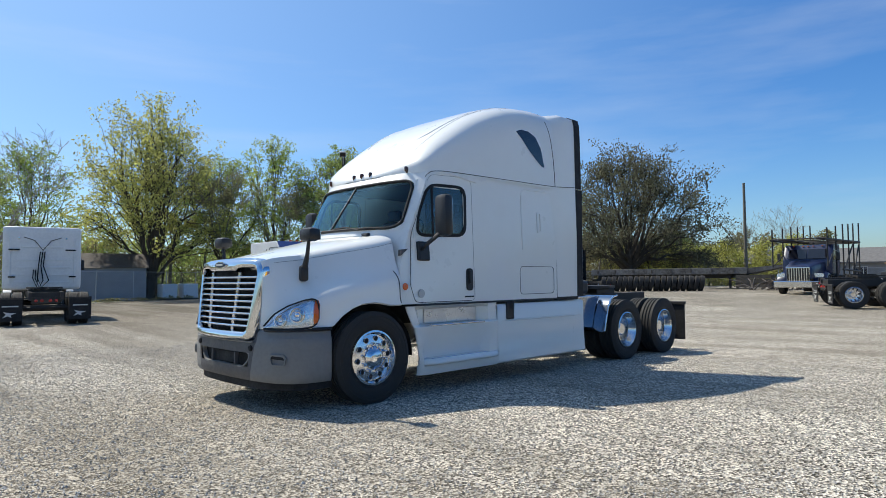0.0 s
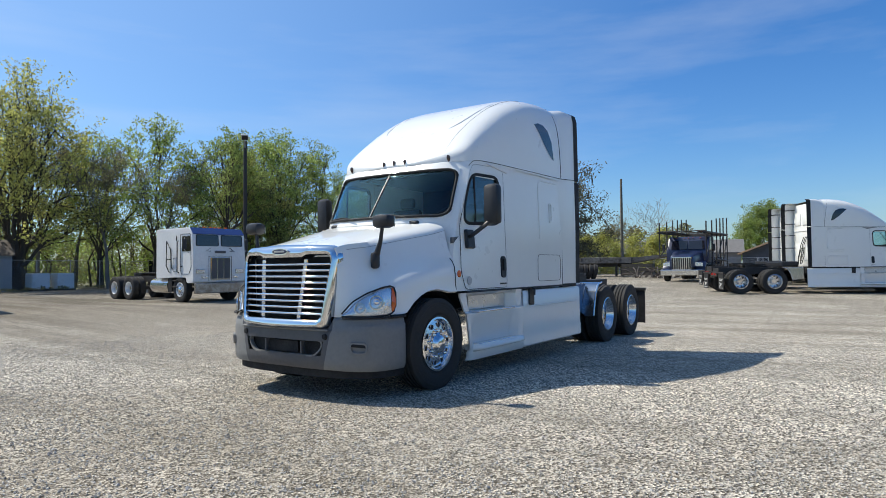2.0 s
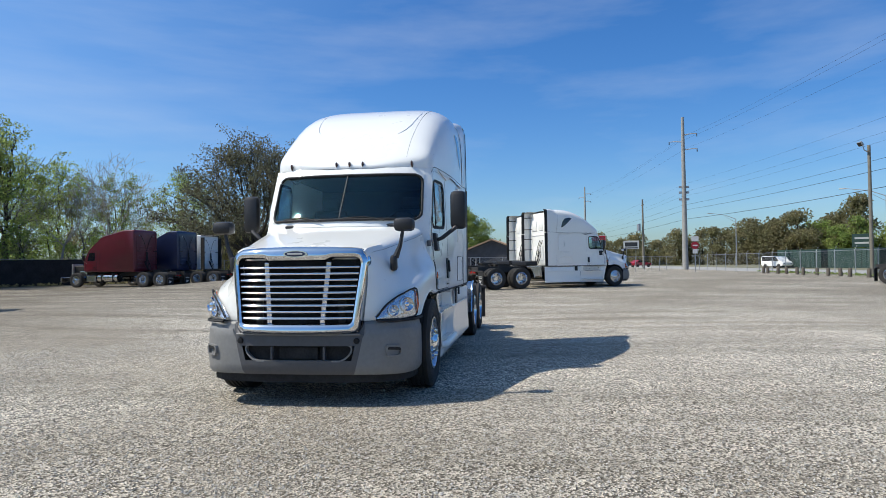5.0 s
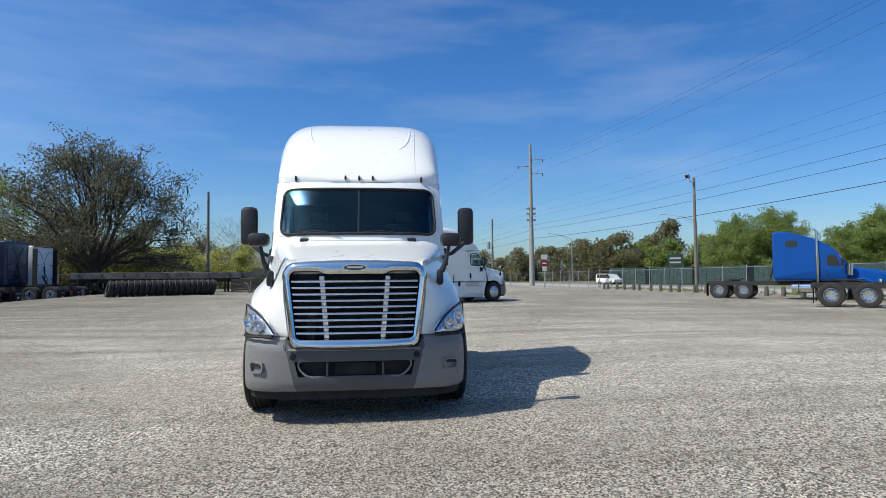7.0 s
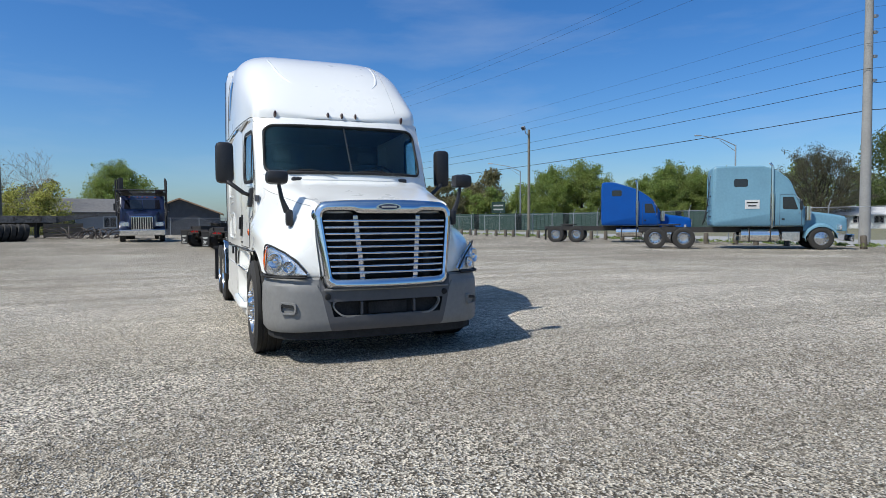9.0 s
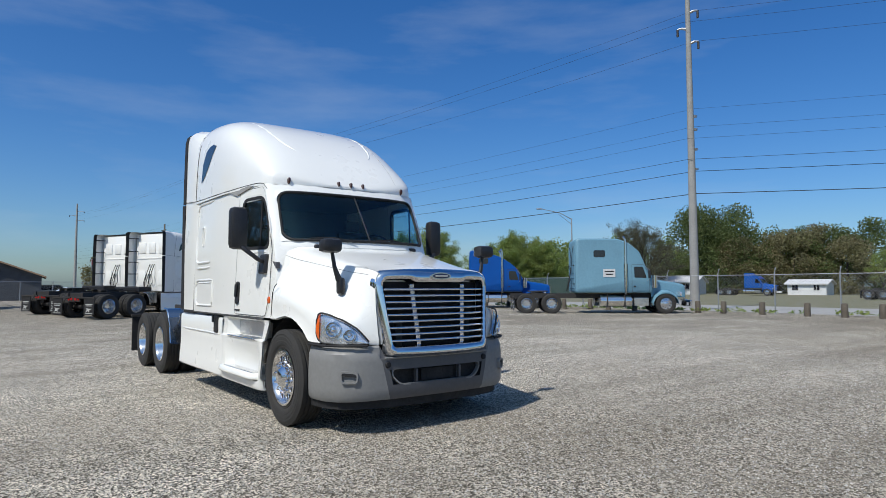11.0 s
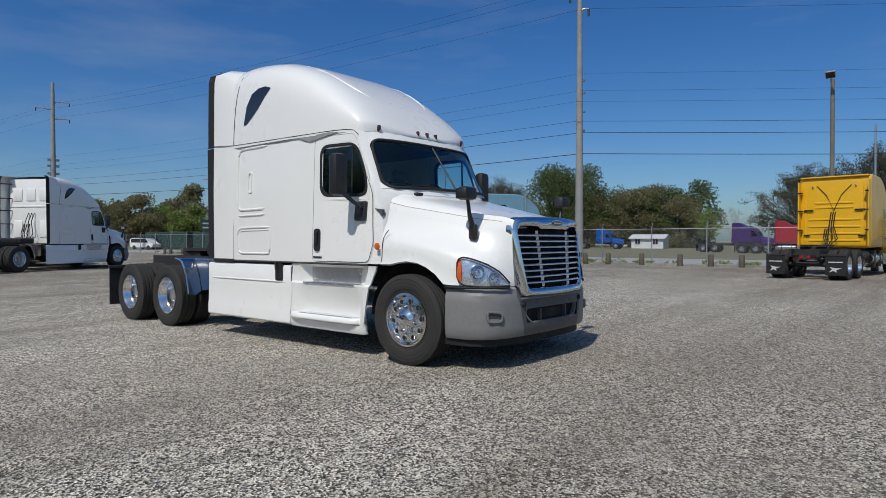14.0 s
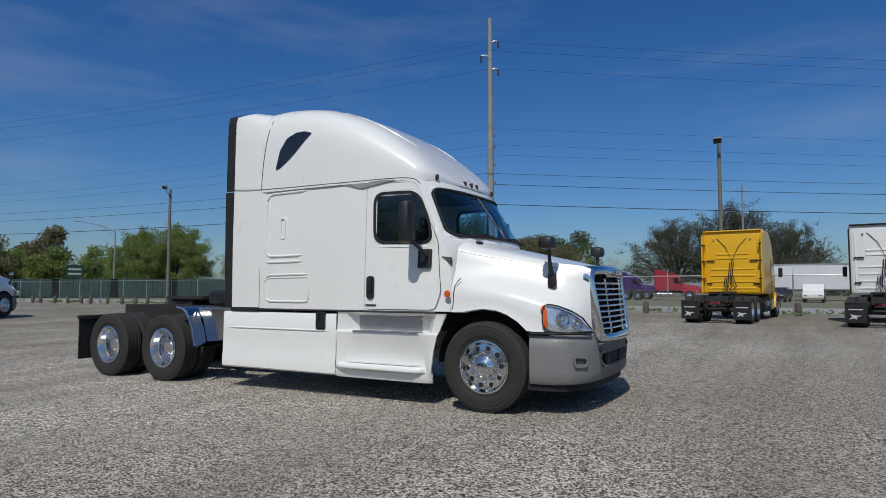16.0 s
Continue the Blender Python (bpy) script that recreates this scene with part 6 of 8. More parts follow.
# ---- trees ----
def branches(rng, height, spread, trunk_r, forks, levels, first, droop=0.0, lean=0.0, twig=0.02):
    """Returns tapered limbs as (points, radii) and the twig ends."""
    limbs, ends = [], []

    def grow(p, d, length, r, level):
        pts, rad = [p.copy()], [r]
        steps = 4
        for k in range(steps):
            d = (d + Vector((rng.uniform(-0.22, 0.22), rng.uniform(-0.22, 0.22), rng.uniform(-0.10, 0.14) - droop * level * 0.1))).normalized()
            p = p + d * (length / steps)
            pts.append(p.copy())
            rad.append(max(twig, r * (1 - 0.55 * (k + 1) / steps)))
        limbs.append((pts, rad))
        if level >= levels:
            ends.extend(pts[1:])
            return
        if level >= 2:
            ends.extend(pts[2:])
        if level == 1:
            for j in (1, 2, 3):
                b = rng.uniform(0, 6.28)
                grow(pts[j], (d * 0.25 + Vector((math.cos(b), math.sin(b), rng.uniform(-0.15, 0.35)))).normalized(), length * rng.uniform(0.45, 0.7), rad[j] * 0.5, max(2, levels - 1))
        for k in range(forks + (1 if level == 0 else 0)):
            a = 2 * math.pi * (k + rng.random() * 0.8) / (forks + 0.4)
            out_d = Vector((math.cos(a), math.sin(a), 0))
            nd = (d * rng.uniform(0.5, 0.9) + out_d * spread * rng.uniform(0.7, 1.2)).normalized()
            q = pts[-1] if k < 2 or level == 0 else pts[rng.choice((2, 3))]
            grow(q, nd, length * rng.uniform(0.62, 0.85), rad[-1] * 0.8, level + 1)

    grow(Vector((0, 0, 0)), Vector((lean, 0, 1)).normalized(), height * first, trunk_r, 0)
    return limbs, ends


def fan(rng, H, W, r0, n1, n2, n3, fork_z, low=-4.0, mid=0.45, twig=0.014):
    """Limbs that rise from a low fork and spread to a domed crown: (points, radii), and the twig ends."""
    limbs, ends = [], []

    def bow(p, q, lift, steps, ra, rb):
        c = p.lerp(q, 0.45) + Vector((0, 0, lift)) + Vector((rng.uniform(-1, 1), rng.uniform(-1, 1), 0)) * (q - p).length * 0.07
        pts = []
        for k in range(steps + 1):
            t = k / steps
            w = Vector((rng.uniform(-1, 1), rng.uniform(-1, 1), rng.uniform(-1, 1))) * (q - p).length * 0.034 * (0 < k < steps)
            pts.append(p.lerp(c, t).lerp(c.lerp(q, t), t) + w)
        limbs.append((pts, [ra + (rb - ra) * k / steps for k in range(steps + 1)]))
        return pts

    def crown(az, phi, f):
        lump = 1 + 0.06 * math.sin(3 * az + 2 * phi) + 0.05 * math.sin(5 * az - 3 * phi)
        f *= lump
        return Vector((W * math.cos(phi) * math.cos(az) * f, W * math.cos(phi) * math.sin(az) * f, H * mid + H * (1 - mid) * math.sin(phi) * min(1.05, f)))

    fork = Vector((rng.uniform(-0.3, 0.3), rng.uniform(-0.3, 0.3), fork_z))
    limbs.append(([Vector((0, 0, -0.1)), fork * 0.5, fork, fork + Vector((0, 0, 0.4))], [r0 * 1.25, r0, r0 * 0.9, r0 * 0.6]))
    for i in range(n1):
        az, phi = 2 * math.pi * (i * 0.618 + rng.uniform(-0.05, 0.05)), radians(low + (86 - low) * ((i + 0.5) / n1) ** 1.2)
        tip = crown(az, phi, 0.86)
        p = bow(fork + Vector((0, 0, rng.uniform(-0.4, 0.3))), tip, 0.10 * tip.length, 8, r0 * 0.33, 0.025)
        for j in range(n2):
            a = p[2 + int(5.9 * (j + rng.random()) / n2)]
            tip2 = crown(az + rng.uniform(-0.75, 0.75), max(radians(low - 6), min(1.5, phi + rng.uniform(-0.5, 0.45))), rng.uniform(0.72, 1.03))
            q = bow(a, tip2, 0.06 * (tip2 - a).length, 5, min(0.05, r0 * 0.10), twig * 1.3)
            for k in range(n3):
                b = q[1 + int(4.9 * (k + rng.random()) / n3)]
                out_d = (Vector((b.x, b.y, 0.5 * (b.z - H * mid))).normalized() * 0.7 + Vector((rng.uniform(-1, 1), rng.uniform(-1, 1), rng.uniform(-0.3, 1.0)))).normalized()
                c = bow(b, b + out_d * rng.uniform(0.6, 1.5), 0.05, 2, twig, twig * 0.6)
                ends += c[1:]
    return limbs, ends


def leaf_cloud(rng, centres, per, radius, size, squash=0.75):
    """Many small bent leaf clumps round the centres, as one mesh of two triangles each."""
    nrg = np.random.default_rng(rng.randrange(1 << 30))
    c = np.repeat(np.array(centres), per, axis=0)
    n = len(c)
    off = nrg.normal(size=(n, 3))
    off /= np.linalg.norm(off, axis=1)[:, None]
    off *= (nrg.random((n, 1)) ** 0.45) * radius
    off[:, 2] *= squash
    p = c + off
    a = nrg.normal(size=(n, 3)); a /= np.linalg.norm(a, axis=1)[:, None]
    b = np.cross(a, nrg.normal(size=(n, 3))); b /= np.linalg.norm(b, axis=1)[:, None]
    s = size * nrg.uniform(0.5, 1.3, (n, 1))
    fold = np.cross(a, b) * s * 0.35
    verts = np.stack([p - a * s, p + b * s * 0.55 + fold, p + a * s, p - b * s * 0.55 + fold], axis=1).reshape(-1, 3)
    verts[:, 2] = np.maximum(verts[:, 2], 0.1)
    faces = np.arange(n * 4).reshape(-1, 4)
    tris = np.concatenate([faces[:, [0, 1, 2]], faces[:, [0, 2, 3]]])
    me = bpy.data.meshes.new("crown")
    me.from_pydata(verts.tolist(), [], tris.tolist())
    return me


def tree(label, seed, height, spread, trunk_r, leaf, per, radius, size, forks=3, levels=4, first=0.28, bark=None, droop=0.0, lean=0.0, squash=0.75, group="", dome=None, width=None, twig=0.02, gaps=-1.0, moss=0, limbs_of=None):
    rng = random.Random(seed)
    T = thing("tree", label, "tree", group)
    limbs, ends = fan(rng, height, width, trunk_r, *limbs_of) if limbs_of else branches(rng, height, spread, trunk_r, forks, levels, first, droop, lean, twig)
    top = max(p.z for p in ends)
    k = height / (top + radius * 0.6)
    reach = sorted(p.xy.length for p in ends)[int(len(ends) * 0.97)]
    kw = (width - radius * 0.5) / reach if width else k
    k, kw = (1.0, 1.0) if limbs_of else (k, kw)
    fit_in = Vector((kw, kw, k))
    for pts, rad in limbs:
        for q in pts:
            q.x, q.y, q.z = q.x * fit_in.x, q.y * fit_in.y, max(-0.1, q.z * fit_in.z)
    ends = [Vector((p.x, p.y, max(p.z, 0.8))) for p in ends if isinstance(p, Vector)]
    bm = bmesh.new()
    for pts, rad in limbs:
        tube(bm, pts, [r * 1.0 for r in rad], 6 if rad[0] > 0.05 else 3, caps=False)
    part("trunk", bm, bark or BARK, T, smooth=True)
    if per:
        centres = [tuple(p) for p in ends if noise.noise(p * 0.42 + Vector((seed * 7.3, 0, 0))) > gaps]
        me = leaf_cloud(rng, centres, per, radius, size, squash)
        me.materials.append(leaf)
        cr = new("crown", me)
        cr.parent = T
        if dome:
            w, z0, z1, n, each, cr_r = dome
            tufts = []
            for k in range(n):
                a, t = rng.uniform(0, 6.283), rng.random() ** 0.65
                r = w * math.sqrt(max(0.0, 1 - t * t)) * (rng.uniform(0.78, 1.03) if k % 3 else rng.uniform(0.25, 0.8)) * (1 + 0.13 * math.sin(3 * a + 1) + 0.06 * math.sin(7 * a))
                tufts.append((r * math.cos(a), r * math.sin(a), z0 + (z1 - z0) * t * (1 + 0.06 * math.sin(2 * a + 5 * t))))
            me = leaf_cloud(rng, tufts, each, cr_r, size, 0.8)
            me.materials.append(leaf)
            cr = new("outer_crown", me)
            cr.parent = T
    if moss:
        me = bpy.data.meshes.new("moss")
        verts, faces = [], []
        for k in range(moss):
            p = rng.choice(ends) + Vector((rng.uniform(-0.5, 0.5), rng.uniform(-0.5, 0.5), 0))
            L, w, a = rng.uniform(0.4, 1.3), rng.uniform(0.02, 0.06), rng.uniform(0, 3.14)
            u, n0 = Vector((math.cos(a) * w, math.sin(a) * w, 0)), len(verts)
            sway = Vector((rng.uniform(-0.15, 0.15), rng.uniform(-0.15, 0.15), 0))
            low = Vector((p.x, p.y, max(0.6, p.z - L)))
            verts += [tuple(p - u), tuple(p + u), tuple((p + low) / 2 + u * 1.3 + sway), tuple(low), tuple((p + low) / 2 - u * 1.3 + sway)]
            faces.append((n0, n0 + 1, n0 + 2, n0 + 3, n0 + 4))
        me.from_pydata(verts, [], faces)
        me.materials.append(MOSS)
        strands = tagged(new("moss", me), kind="stuff")
        strands.parent = T
    return T


def woods(name, label, seed, p0, p1, depth, height, n, size, leaf, low=0.0, gaps=0.35):
    """A far belt of trees as one mass of leaf clumps with an uneven top, with stems."""
    rng = random.Random(seed)
    a, b = Vector((*p0, 0)), Vector((*p1, 0))
    along = (b - a)
    side = Vector((-along.y, along.x, 0)).normalized()
    centres = []
    count = max(5, int(along.length / (height * 0.30)))
    bm = bmesh.new()
    for k in range(count):
        f = (k + rng.uniform(-0.3, 0.3)) / max(1, count - 1)
        base = a + along * f + side * rng.uniform(0, depth)
        h = height * rng.uniform(0.65, 1.08)
        tube(bm, [base, base + Vector((rng.uniform(-0.5, 0.5), rng.uniform(-0.5, 0.5), h * 0.5)), base + Vector((rng.uniform(-1, 1), rng.uniform(-1, 1), h * 0.85))], [height * 0.02, height * 0.014, 0.03], 5)
        for j in range(34):
            t = rng.random()
            rr = height * 0.36 * math.sqrt(max(0.05, 1 - (2 * t - 0.9) ** 2)) * rng.uniform(0.3, 1.0)
            ang = rng.uniform(0, 6.283)
            centres.append((base.x + rr * math.cos(ang), base.y + rr * math.sin(ang), h * (low + (0.96 - low) * t)))
    me = leaf_cloud(rng, centres, max(1, n // len(centres)), height * 0.16, size, 0.8)
    me.materials.append(leaf)
    ob = tagged(new(name, me), label, "trees", kind="stuff")
    part("stems", bm, BARK, ob)
    return ob


# ---- parked tractors ----
for (x, y), az, lab in (((6.04, 26.8), 29, "white raised-roof sleeper tractor with dark side extenders, parked side on"), ((5.14, 29.96), 29, "white raised-roof sleeper tractor with air hoses on its rear wall")):
    twin = tagged(copy_thing(main, Matrix.Translation((0, 0, rise(x - 3, y - 2))) @ facing(x, y, az)), lab, "truck", "parked tractors in the yard")
    for ob in twin.children:
        if ob.name.split(".")[0] in ("wheel", "inner_tyre"):
            ob.location.z = 0.497

YARD = "parked tractors in the yard"
classic_tractor("sleeper_tractor", "faded light blue long-hood tractor with a white notice on its sleeper", LIGHTBLUE, wb=6.55, back=4.65, top=3.95, stacks=True, window_y=3.4, sign=True, group=YARD, m=facing(25.84, 13.78, -40))
classic_tractor("sleeper_tractor", "bright blue sleeper tractor with a chrome stack", BLUE, wb=6.5, back=4.25, top=3.85, roof="slope", stacks=True, window_y=3.3, group=YARD, m=facing(26.87, 24.43, -40))
classic_tractor("sleeper_tractor", "yellow sleeper tractor seen from behind, black mud flaps", YELLOW, wb=6.1, back=3.9, top=3.85, rear_black=True, group=YARD, m=facing(25.8, -1.15, -6))
classic_tractor("sleeper_tractor", "white sleeper tractor with hoses on a white rear wall", WHITE, wb=6.1, back=3.9, top=3.85, rear_black=True, group=YARD, m=facing(25.2, -6.5, -6))
classic_tractor("sleeper_tractor", "maroon sleeper tractor with its hood off, engine bare", MAROON, back=4.8, top=4.0, roof="slope", open_hood=True, group=YARD, m=facing(-29.4, 34.4, 175))
classic_tractor("sleeper_tractor", "dark blue sleeper tractor seen from behind", DARKBLUE, back=3.9, top=4.05, roof="slope", group=YARD, m=facing(-27.3, 37.7, 175))
classic_tractor("sleeper_tractor", "white sleeper tractor with a grey rear wall and low frame", WHITE_OLD, back=3.6, top=3.9, rear_black=True, group=YARD, m=facing(-27.0, 41.0, 175))
classic_tractor("sleeper_tractor", "white box-sleeper tractor seen from behind with printed mud flaps", WHITE_OLD, roof="flat", top=3.35, back=3.9, group=YARD, m=facing(-23.5, 2.0, 170))
cabover("cabover_tractor", "white flat-nosed cabover tractor with a blue strip over the screen", facing(-18.0, 10.6, -3))
car_hauler("car_hauler", "dark blue car hauler with a steel loading rack overhead", Matrix.Translation((0, 0, rise(-4.1, 33.8))) @ facing(-4.1, 33.8, -88))
classic_tractor("sleeper_tractor", "red sleeper tractor parked far across the road", REDP, back=3.6, top=3.4, roof="slope", group="tractors across the road", m=facing(67, 7.0, -84))
classic_tractor("sleeper_tractor", "purple sleeper tractor parked far across the road", PURPLE, back=3.6, top=3.4, roof="slope", group="tractors across the road", m=facing(71.5, 12.4, -86))
classic_tractor("sleeper_tractor", "blue tractor with a pale side parked across the road", BLUE, back=3.2, top=3.4, roof="slope", group="tractors across the road", m=facing(91.4, 39.3, -82))


# ---- tyres, trailers, junk on the north side ----
tyre_data = None
for k in range(19):
    f = k / 18
    x, y = -15.4 + 5.1 * f, 31.9 + 3.2 * f
    if tyre_data is None:
        ob = part("tyre", tyre_mesh(0.50, 0.27, False), TYRE, smooth=35)
        tyre_data = ob.data
    else:
        ob = new("tyre", tyre_data)
    tagged(ob, "worn black truck tyre standing in a long row", "tyre", "row of used tyres")
    ob.matrix_basis = pose(x, y, 0.485 + rise(x, y), 0, 14 + 4 * math.sin(k * 2.3), 32)


def lowboy(m):
    T = thing("flat_trailer", "weathered grey flat trailer with a raised gooseneck", "trailer", m=m)
    bar_box(T, "deck", mat_deck(), 0, 0, 1.35, 11.5, 2.4, 0.12, bevel=0.02)
    for s in (1, -1):
        bar_box(T, "side_rail", mat_deck(), 0, s * 1.22, 1.22, 11.6, 0.10, 0.46, bevel=0.02)
        for k in range(8):
            bar_box(T, "stake_pocket", mat_rust(), -5.2 + 1.45 * k, s * 1.285, 1.26, 0.10, 0.04, 0.26)
        for x in (4.6, 5.1):
            bar_box(T, "leg", STEEL, x, s * 0.9, 0.5, 0.14, 0.14, 1.0)
        for x in (-4.9, -3.7):
            w = shared("tyre0.5150.275False", None, TYRE, "wheel", T)
            w.matrix_basis = pose(x, s * 1.0, 0.515, 0, 0, 90)
    bar_box(T, "frame_beam", STEEL, 0, 0.5, 0.98, 11.0, 0.14, 0.50)
    bar_box(T, "frame_beam", STEEL, 0, -0.5, 0.98, 11.0, 0.14, 0.50)
    bm = slab(bmesh.new(), [(5.7, 1.40), (8.2, 1.62), (8.2, 1.48), (5.7, 0.98)], "y", -1.1, 1.1)
    part("gooseneck", fixed(bm), mat_deck(), T)
    return T


def mat_deck():
    return mat_once("deck", lambda: mat("weathered_trailer_steel", (0.20, 0.195, 0.185), 0.85, 0.1, vary=0.4, scale=1.0, color2=(0.06, 0.052, 0.045)))


def mat_rust():
    return mat_once("rust", lambda: mat("weathered_steel", (0.075, 0.07, 0.064), 0.85, 0.1, vary=0.4, scale=1.2, color2=(0.07, 0.05, 0.04)))


lowboy(pose(-15.5, 41.5, rise(-14, 41), 0, 0, 6))
for k, (x, y, r) in enumerate(((-7.6, 38.5, 20), (-6.9, 39.4, -30))):
    T = thing("scrap_heap", "tangle of bent steel bars and pipes on the gravel", "scrap", "scrap by the trailer", m=pose(x, y, rise(x, y), 0, 0, r))
    rng = random.Random(40 + k)
    for j in range(14):
        a = rng.uniform(0, 3.14)
        p = Vector((rng.uniform(-1, 1), rng.uniform(-0.8, 0.8), 0.05))
        q = p + Vector((math.cos(a) * rng.uniform(0.6, 1.6), math.sin(a) * rng.uniform(0.6, 1.6), rng.uniform(0.1, 0.8)))
        part("bar", tube(bmesh.new(), [p, (p + q) / 2 + Vector((0, 0, 0.2)), q], 0.04, 6), mat_rust(), T)
T = thing("wood_bin", "rusty brown crate beside the trailer", "crate", m=pose(-9.3, 41.5, rise(-9.3, 41.5), 0, 0, 8))
for k in range(3):
    bar_box(T, "board", WOOD, 0, -0.6, 0.25 + 0.3 * k, 2.2, 0.05, 0.27)
    bar_box(T, "board", WOOD, 0, 0.6, 0.25 + 0.3 * k, 2.2, 0.05, 0.27)
for s in (1, -1):
    bar_box(T, "end", WOOD, s * 1.1, 0, 0.55, 0.05, 1.2, 0.9)


# ---- fences ----
def fence(name, label, pts, h=2.1, cloth=False, step=3.0, arm=False):
    F = thing(name, label, "fence")
    rib_v, rib_f = [], []

    def ribbon(p, q, w=0.006):
        n = len(rib_v)
        d = Vector(q) - Vector(p)
        u = Vector((-d.y, d.x, 0)).normalized() * w if abs(d.z) > d.xy.length * 3 else Vector((0, 0, w))
        for a in (Vector(p) - u, Vector(q) - u, Vector(q) + u, Vector(p) + u):
            rib_v.append(tuple(a))
        rib_f.append((n, n + 1, n + 2, n + 3))
    for a, b in zip(pts, pts[1:]):
        a, b = Vector((*a, 0)), Vector((*b, 0))
        n = max(1, round((b - a).length / step))
        for k in range(n):
            p = a.lerp(b, k / n)
            part("post", tube(bmesh.new(), [p, p + Vector((0, 0, h + 0.05))] + ([p + Vector((0.15, 0, h + 0.35))] if arm else []), 0.035, 6), GALV, F)
        part("top_rail", tube(bmesh.new(), [a + Vector((0, 0, h)), b + Vector((0, 0, h))], 0.022, 6), GALV, F)
        if cloth:
            bm = bmesh.new()
            m_ = max(4, int((b - a).length))
            rng = random.Random(3)
            rows = []
            for z in (0.05, 0.7, 1.4, h - 0.05):
                rows.append([tuple(a.lerp(b, k / m_) + Vector((0.05 + rng.uniform(-0.03, 0.03), -0.05, z + (rng.uniform(-0.10, 0.02) if z > 1.5 else 0)))) for k in range(m_ + 1)])
            grid(bm, rows)
            part("cloth", fixed(bm), MESHCLOTH, F, "black woven screen cloth")
        else:
            L = (b - a).length
            d = (b - a).normalized()
            s = 0.16
            t = -h
            while t < L:
                for sg in (1, -1):
                    t0, t1 = (t, t + h) if sg > 0 else (t + h, t)
                    z0, z1 = 0.05, h
                    c0, c1 = min(max(t0, 0), L), min(max(t1, 0), L)
                    if abs(c1 - c0) > 0.05:
                        f0, f1 = (c0 - t0) / (t1 - t0), (c1 - t0) / (t1 - t0)
                        p, q = a + d * c0, a + d * c1
                        ribbon((p.x, p.y, z0 + (z1 - z0) * f0), (q.x, q.y, z0 + (z1 - z0) * f1), 0.0035)
                t += s
    if rib_v:
        me = bpy.data.meshes.new("wire_mesh")
        me.from_pydata(rib_v, [], rib_f)
        me.materials.append(GALV)
        w = new("wire_mesh", me)
        w.parent = F
        tagged(w, "woven chain-link wire", kind="stuff")
    return F


fence("chain_link_fence", "tall galvanised chain-link fence along the road", [(28.8, -60), (28.6, 12), (27.6, 30), (26.4, 60), (24.5, 84)], 2.0, arm=True)
fence("chain_link_fence", "old chain-link fence under the trees", [(-37.5, -30), (-37.5, 8), (-45, 24)], 2.0)
fence("cloth_fence", "fence hung with black screen cloth", [(-45, 24), (-37, 33.5), (-27.5, 44.5)], 2.1, cloth=True)
fence("chain_link_fence", "chain-link fence in front of the low houses", [(-27.5, 44.5), (-8, 52), (12, 66), (22, 84)], 1.9)

post_data = None
for k in range(44):
    y = -17.65 + 1.78 * k + 0.25 * math.sin(k * 1.7)
    x = 27.55 - 0.05 * max(0, y - 8) + 0.08 * math.sin(k * 3.1)
    if post_data is None:
        bm = bmesh.new()
        tube(bm, [(0, 0, 0), (0.01, 0, 0.3), (0.0, 0.01, 0.60), (0.0, 0.01, 0.64)], [0.15, 0.14, 0.135, 0.10], 10)
        ob = part("bollard", bm, WOOD, smooth=40)
        post_data = ob.data
    else:
        ob = new("bollard", post_data)
    ob.matrix_basis = pose(x, y, 0, 0, 3 * math.sin(k * 2.1), 40 * k)
    tagged(ob, "short weathered timber bollard along the yard edge", "bollard", "row of bollards")


# ---- poles, lamps, wires ----
def pole(label, x, y, h, r0, r1, material, group="", lean=0.0):
    P = thing("utility_pole", label, "pole", group, m=pose(x, y, 0, 0, lean, 0))
    part("shaft", tube(bmesh.new(), [(0, 0, -0.1), (0, 0, h * 0.5), (0, 0, h)], [r0, (r0 + r1) / 2, r1], 14), material, P, smooth=True)
    return P


def arms(P, spec, az):
    """Bracket arms: (height, length, side)."""
    c, s = math.cos(radians(az)), math.sin(radians(az))
    for z, L, sd in spec:
        part("arm", tube(bmesh.new(), [(0, 0, z), (sd * L * 0.6 * c, sd * L * 0.6 * s, z + 0.12), (sd * L * c, sd * L * s, z + 0.1)], [0.09, 0.07, 0.05], 8), GALV, P)
        part("insulator", tube(bmesh.new(), [(sd * L * c, sd * L * s, z + 0.08), (sd * L * c, sd * L * s, z - 0.35)], 0.07, 8), STEEL, P)


big = pole("tall tapered concrete transmission pole by the fence", 30.3, 14.4, 19.6, 0.27, 0.13, CONCRETE, "transmission poles")
arms(big, ((16.0, 0.55, 1), (16.9, 0.6, -1), (17.9, 0.55, 1)), -60)
for z in (8.4, 9.6, 10.8, 11.6):
    bar_box(big, "insulator", GALV, 0.25, -0.15, z, 0.22, 0.16, 0.12)
far = pole("tall tapered transmission pole with three arms", 24.6, 88.0, 22.2, 0.42, 0.2, CONCRETE, "transmission poles")
arms(far, ((17.4, 1.9, 1), (18.6, 1.9, -1), (19.6, 1.9, 1)), -12)
for z in (10.2, 11.2, 12.0):
    for s in (1, -1):
        bar_box(far, "insulator", GALV, s * 0.5, 0, z, 0.4, 0.3, 0.3)
far2 = pole("distant tall grey transmission pole", 20.5, 205, 26.0, 0.45, 0.2, CONCRETE, "transmission poles")
arms(far2, ((21.0, 1.9, 1), (22.4, 1.9, -1), (23.6, 1.9, 1)), -12)
p = pole("dark wooden pole with a transformer", 21.4, 103.5, 11.8, 0.2, 0.13, POLEWOOD)
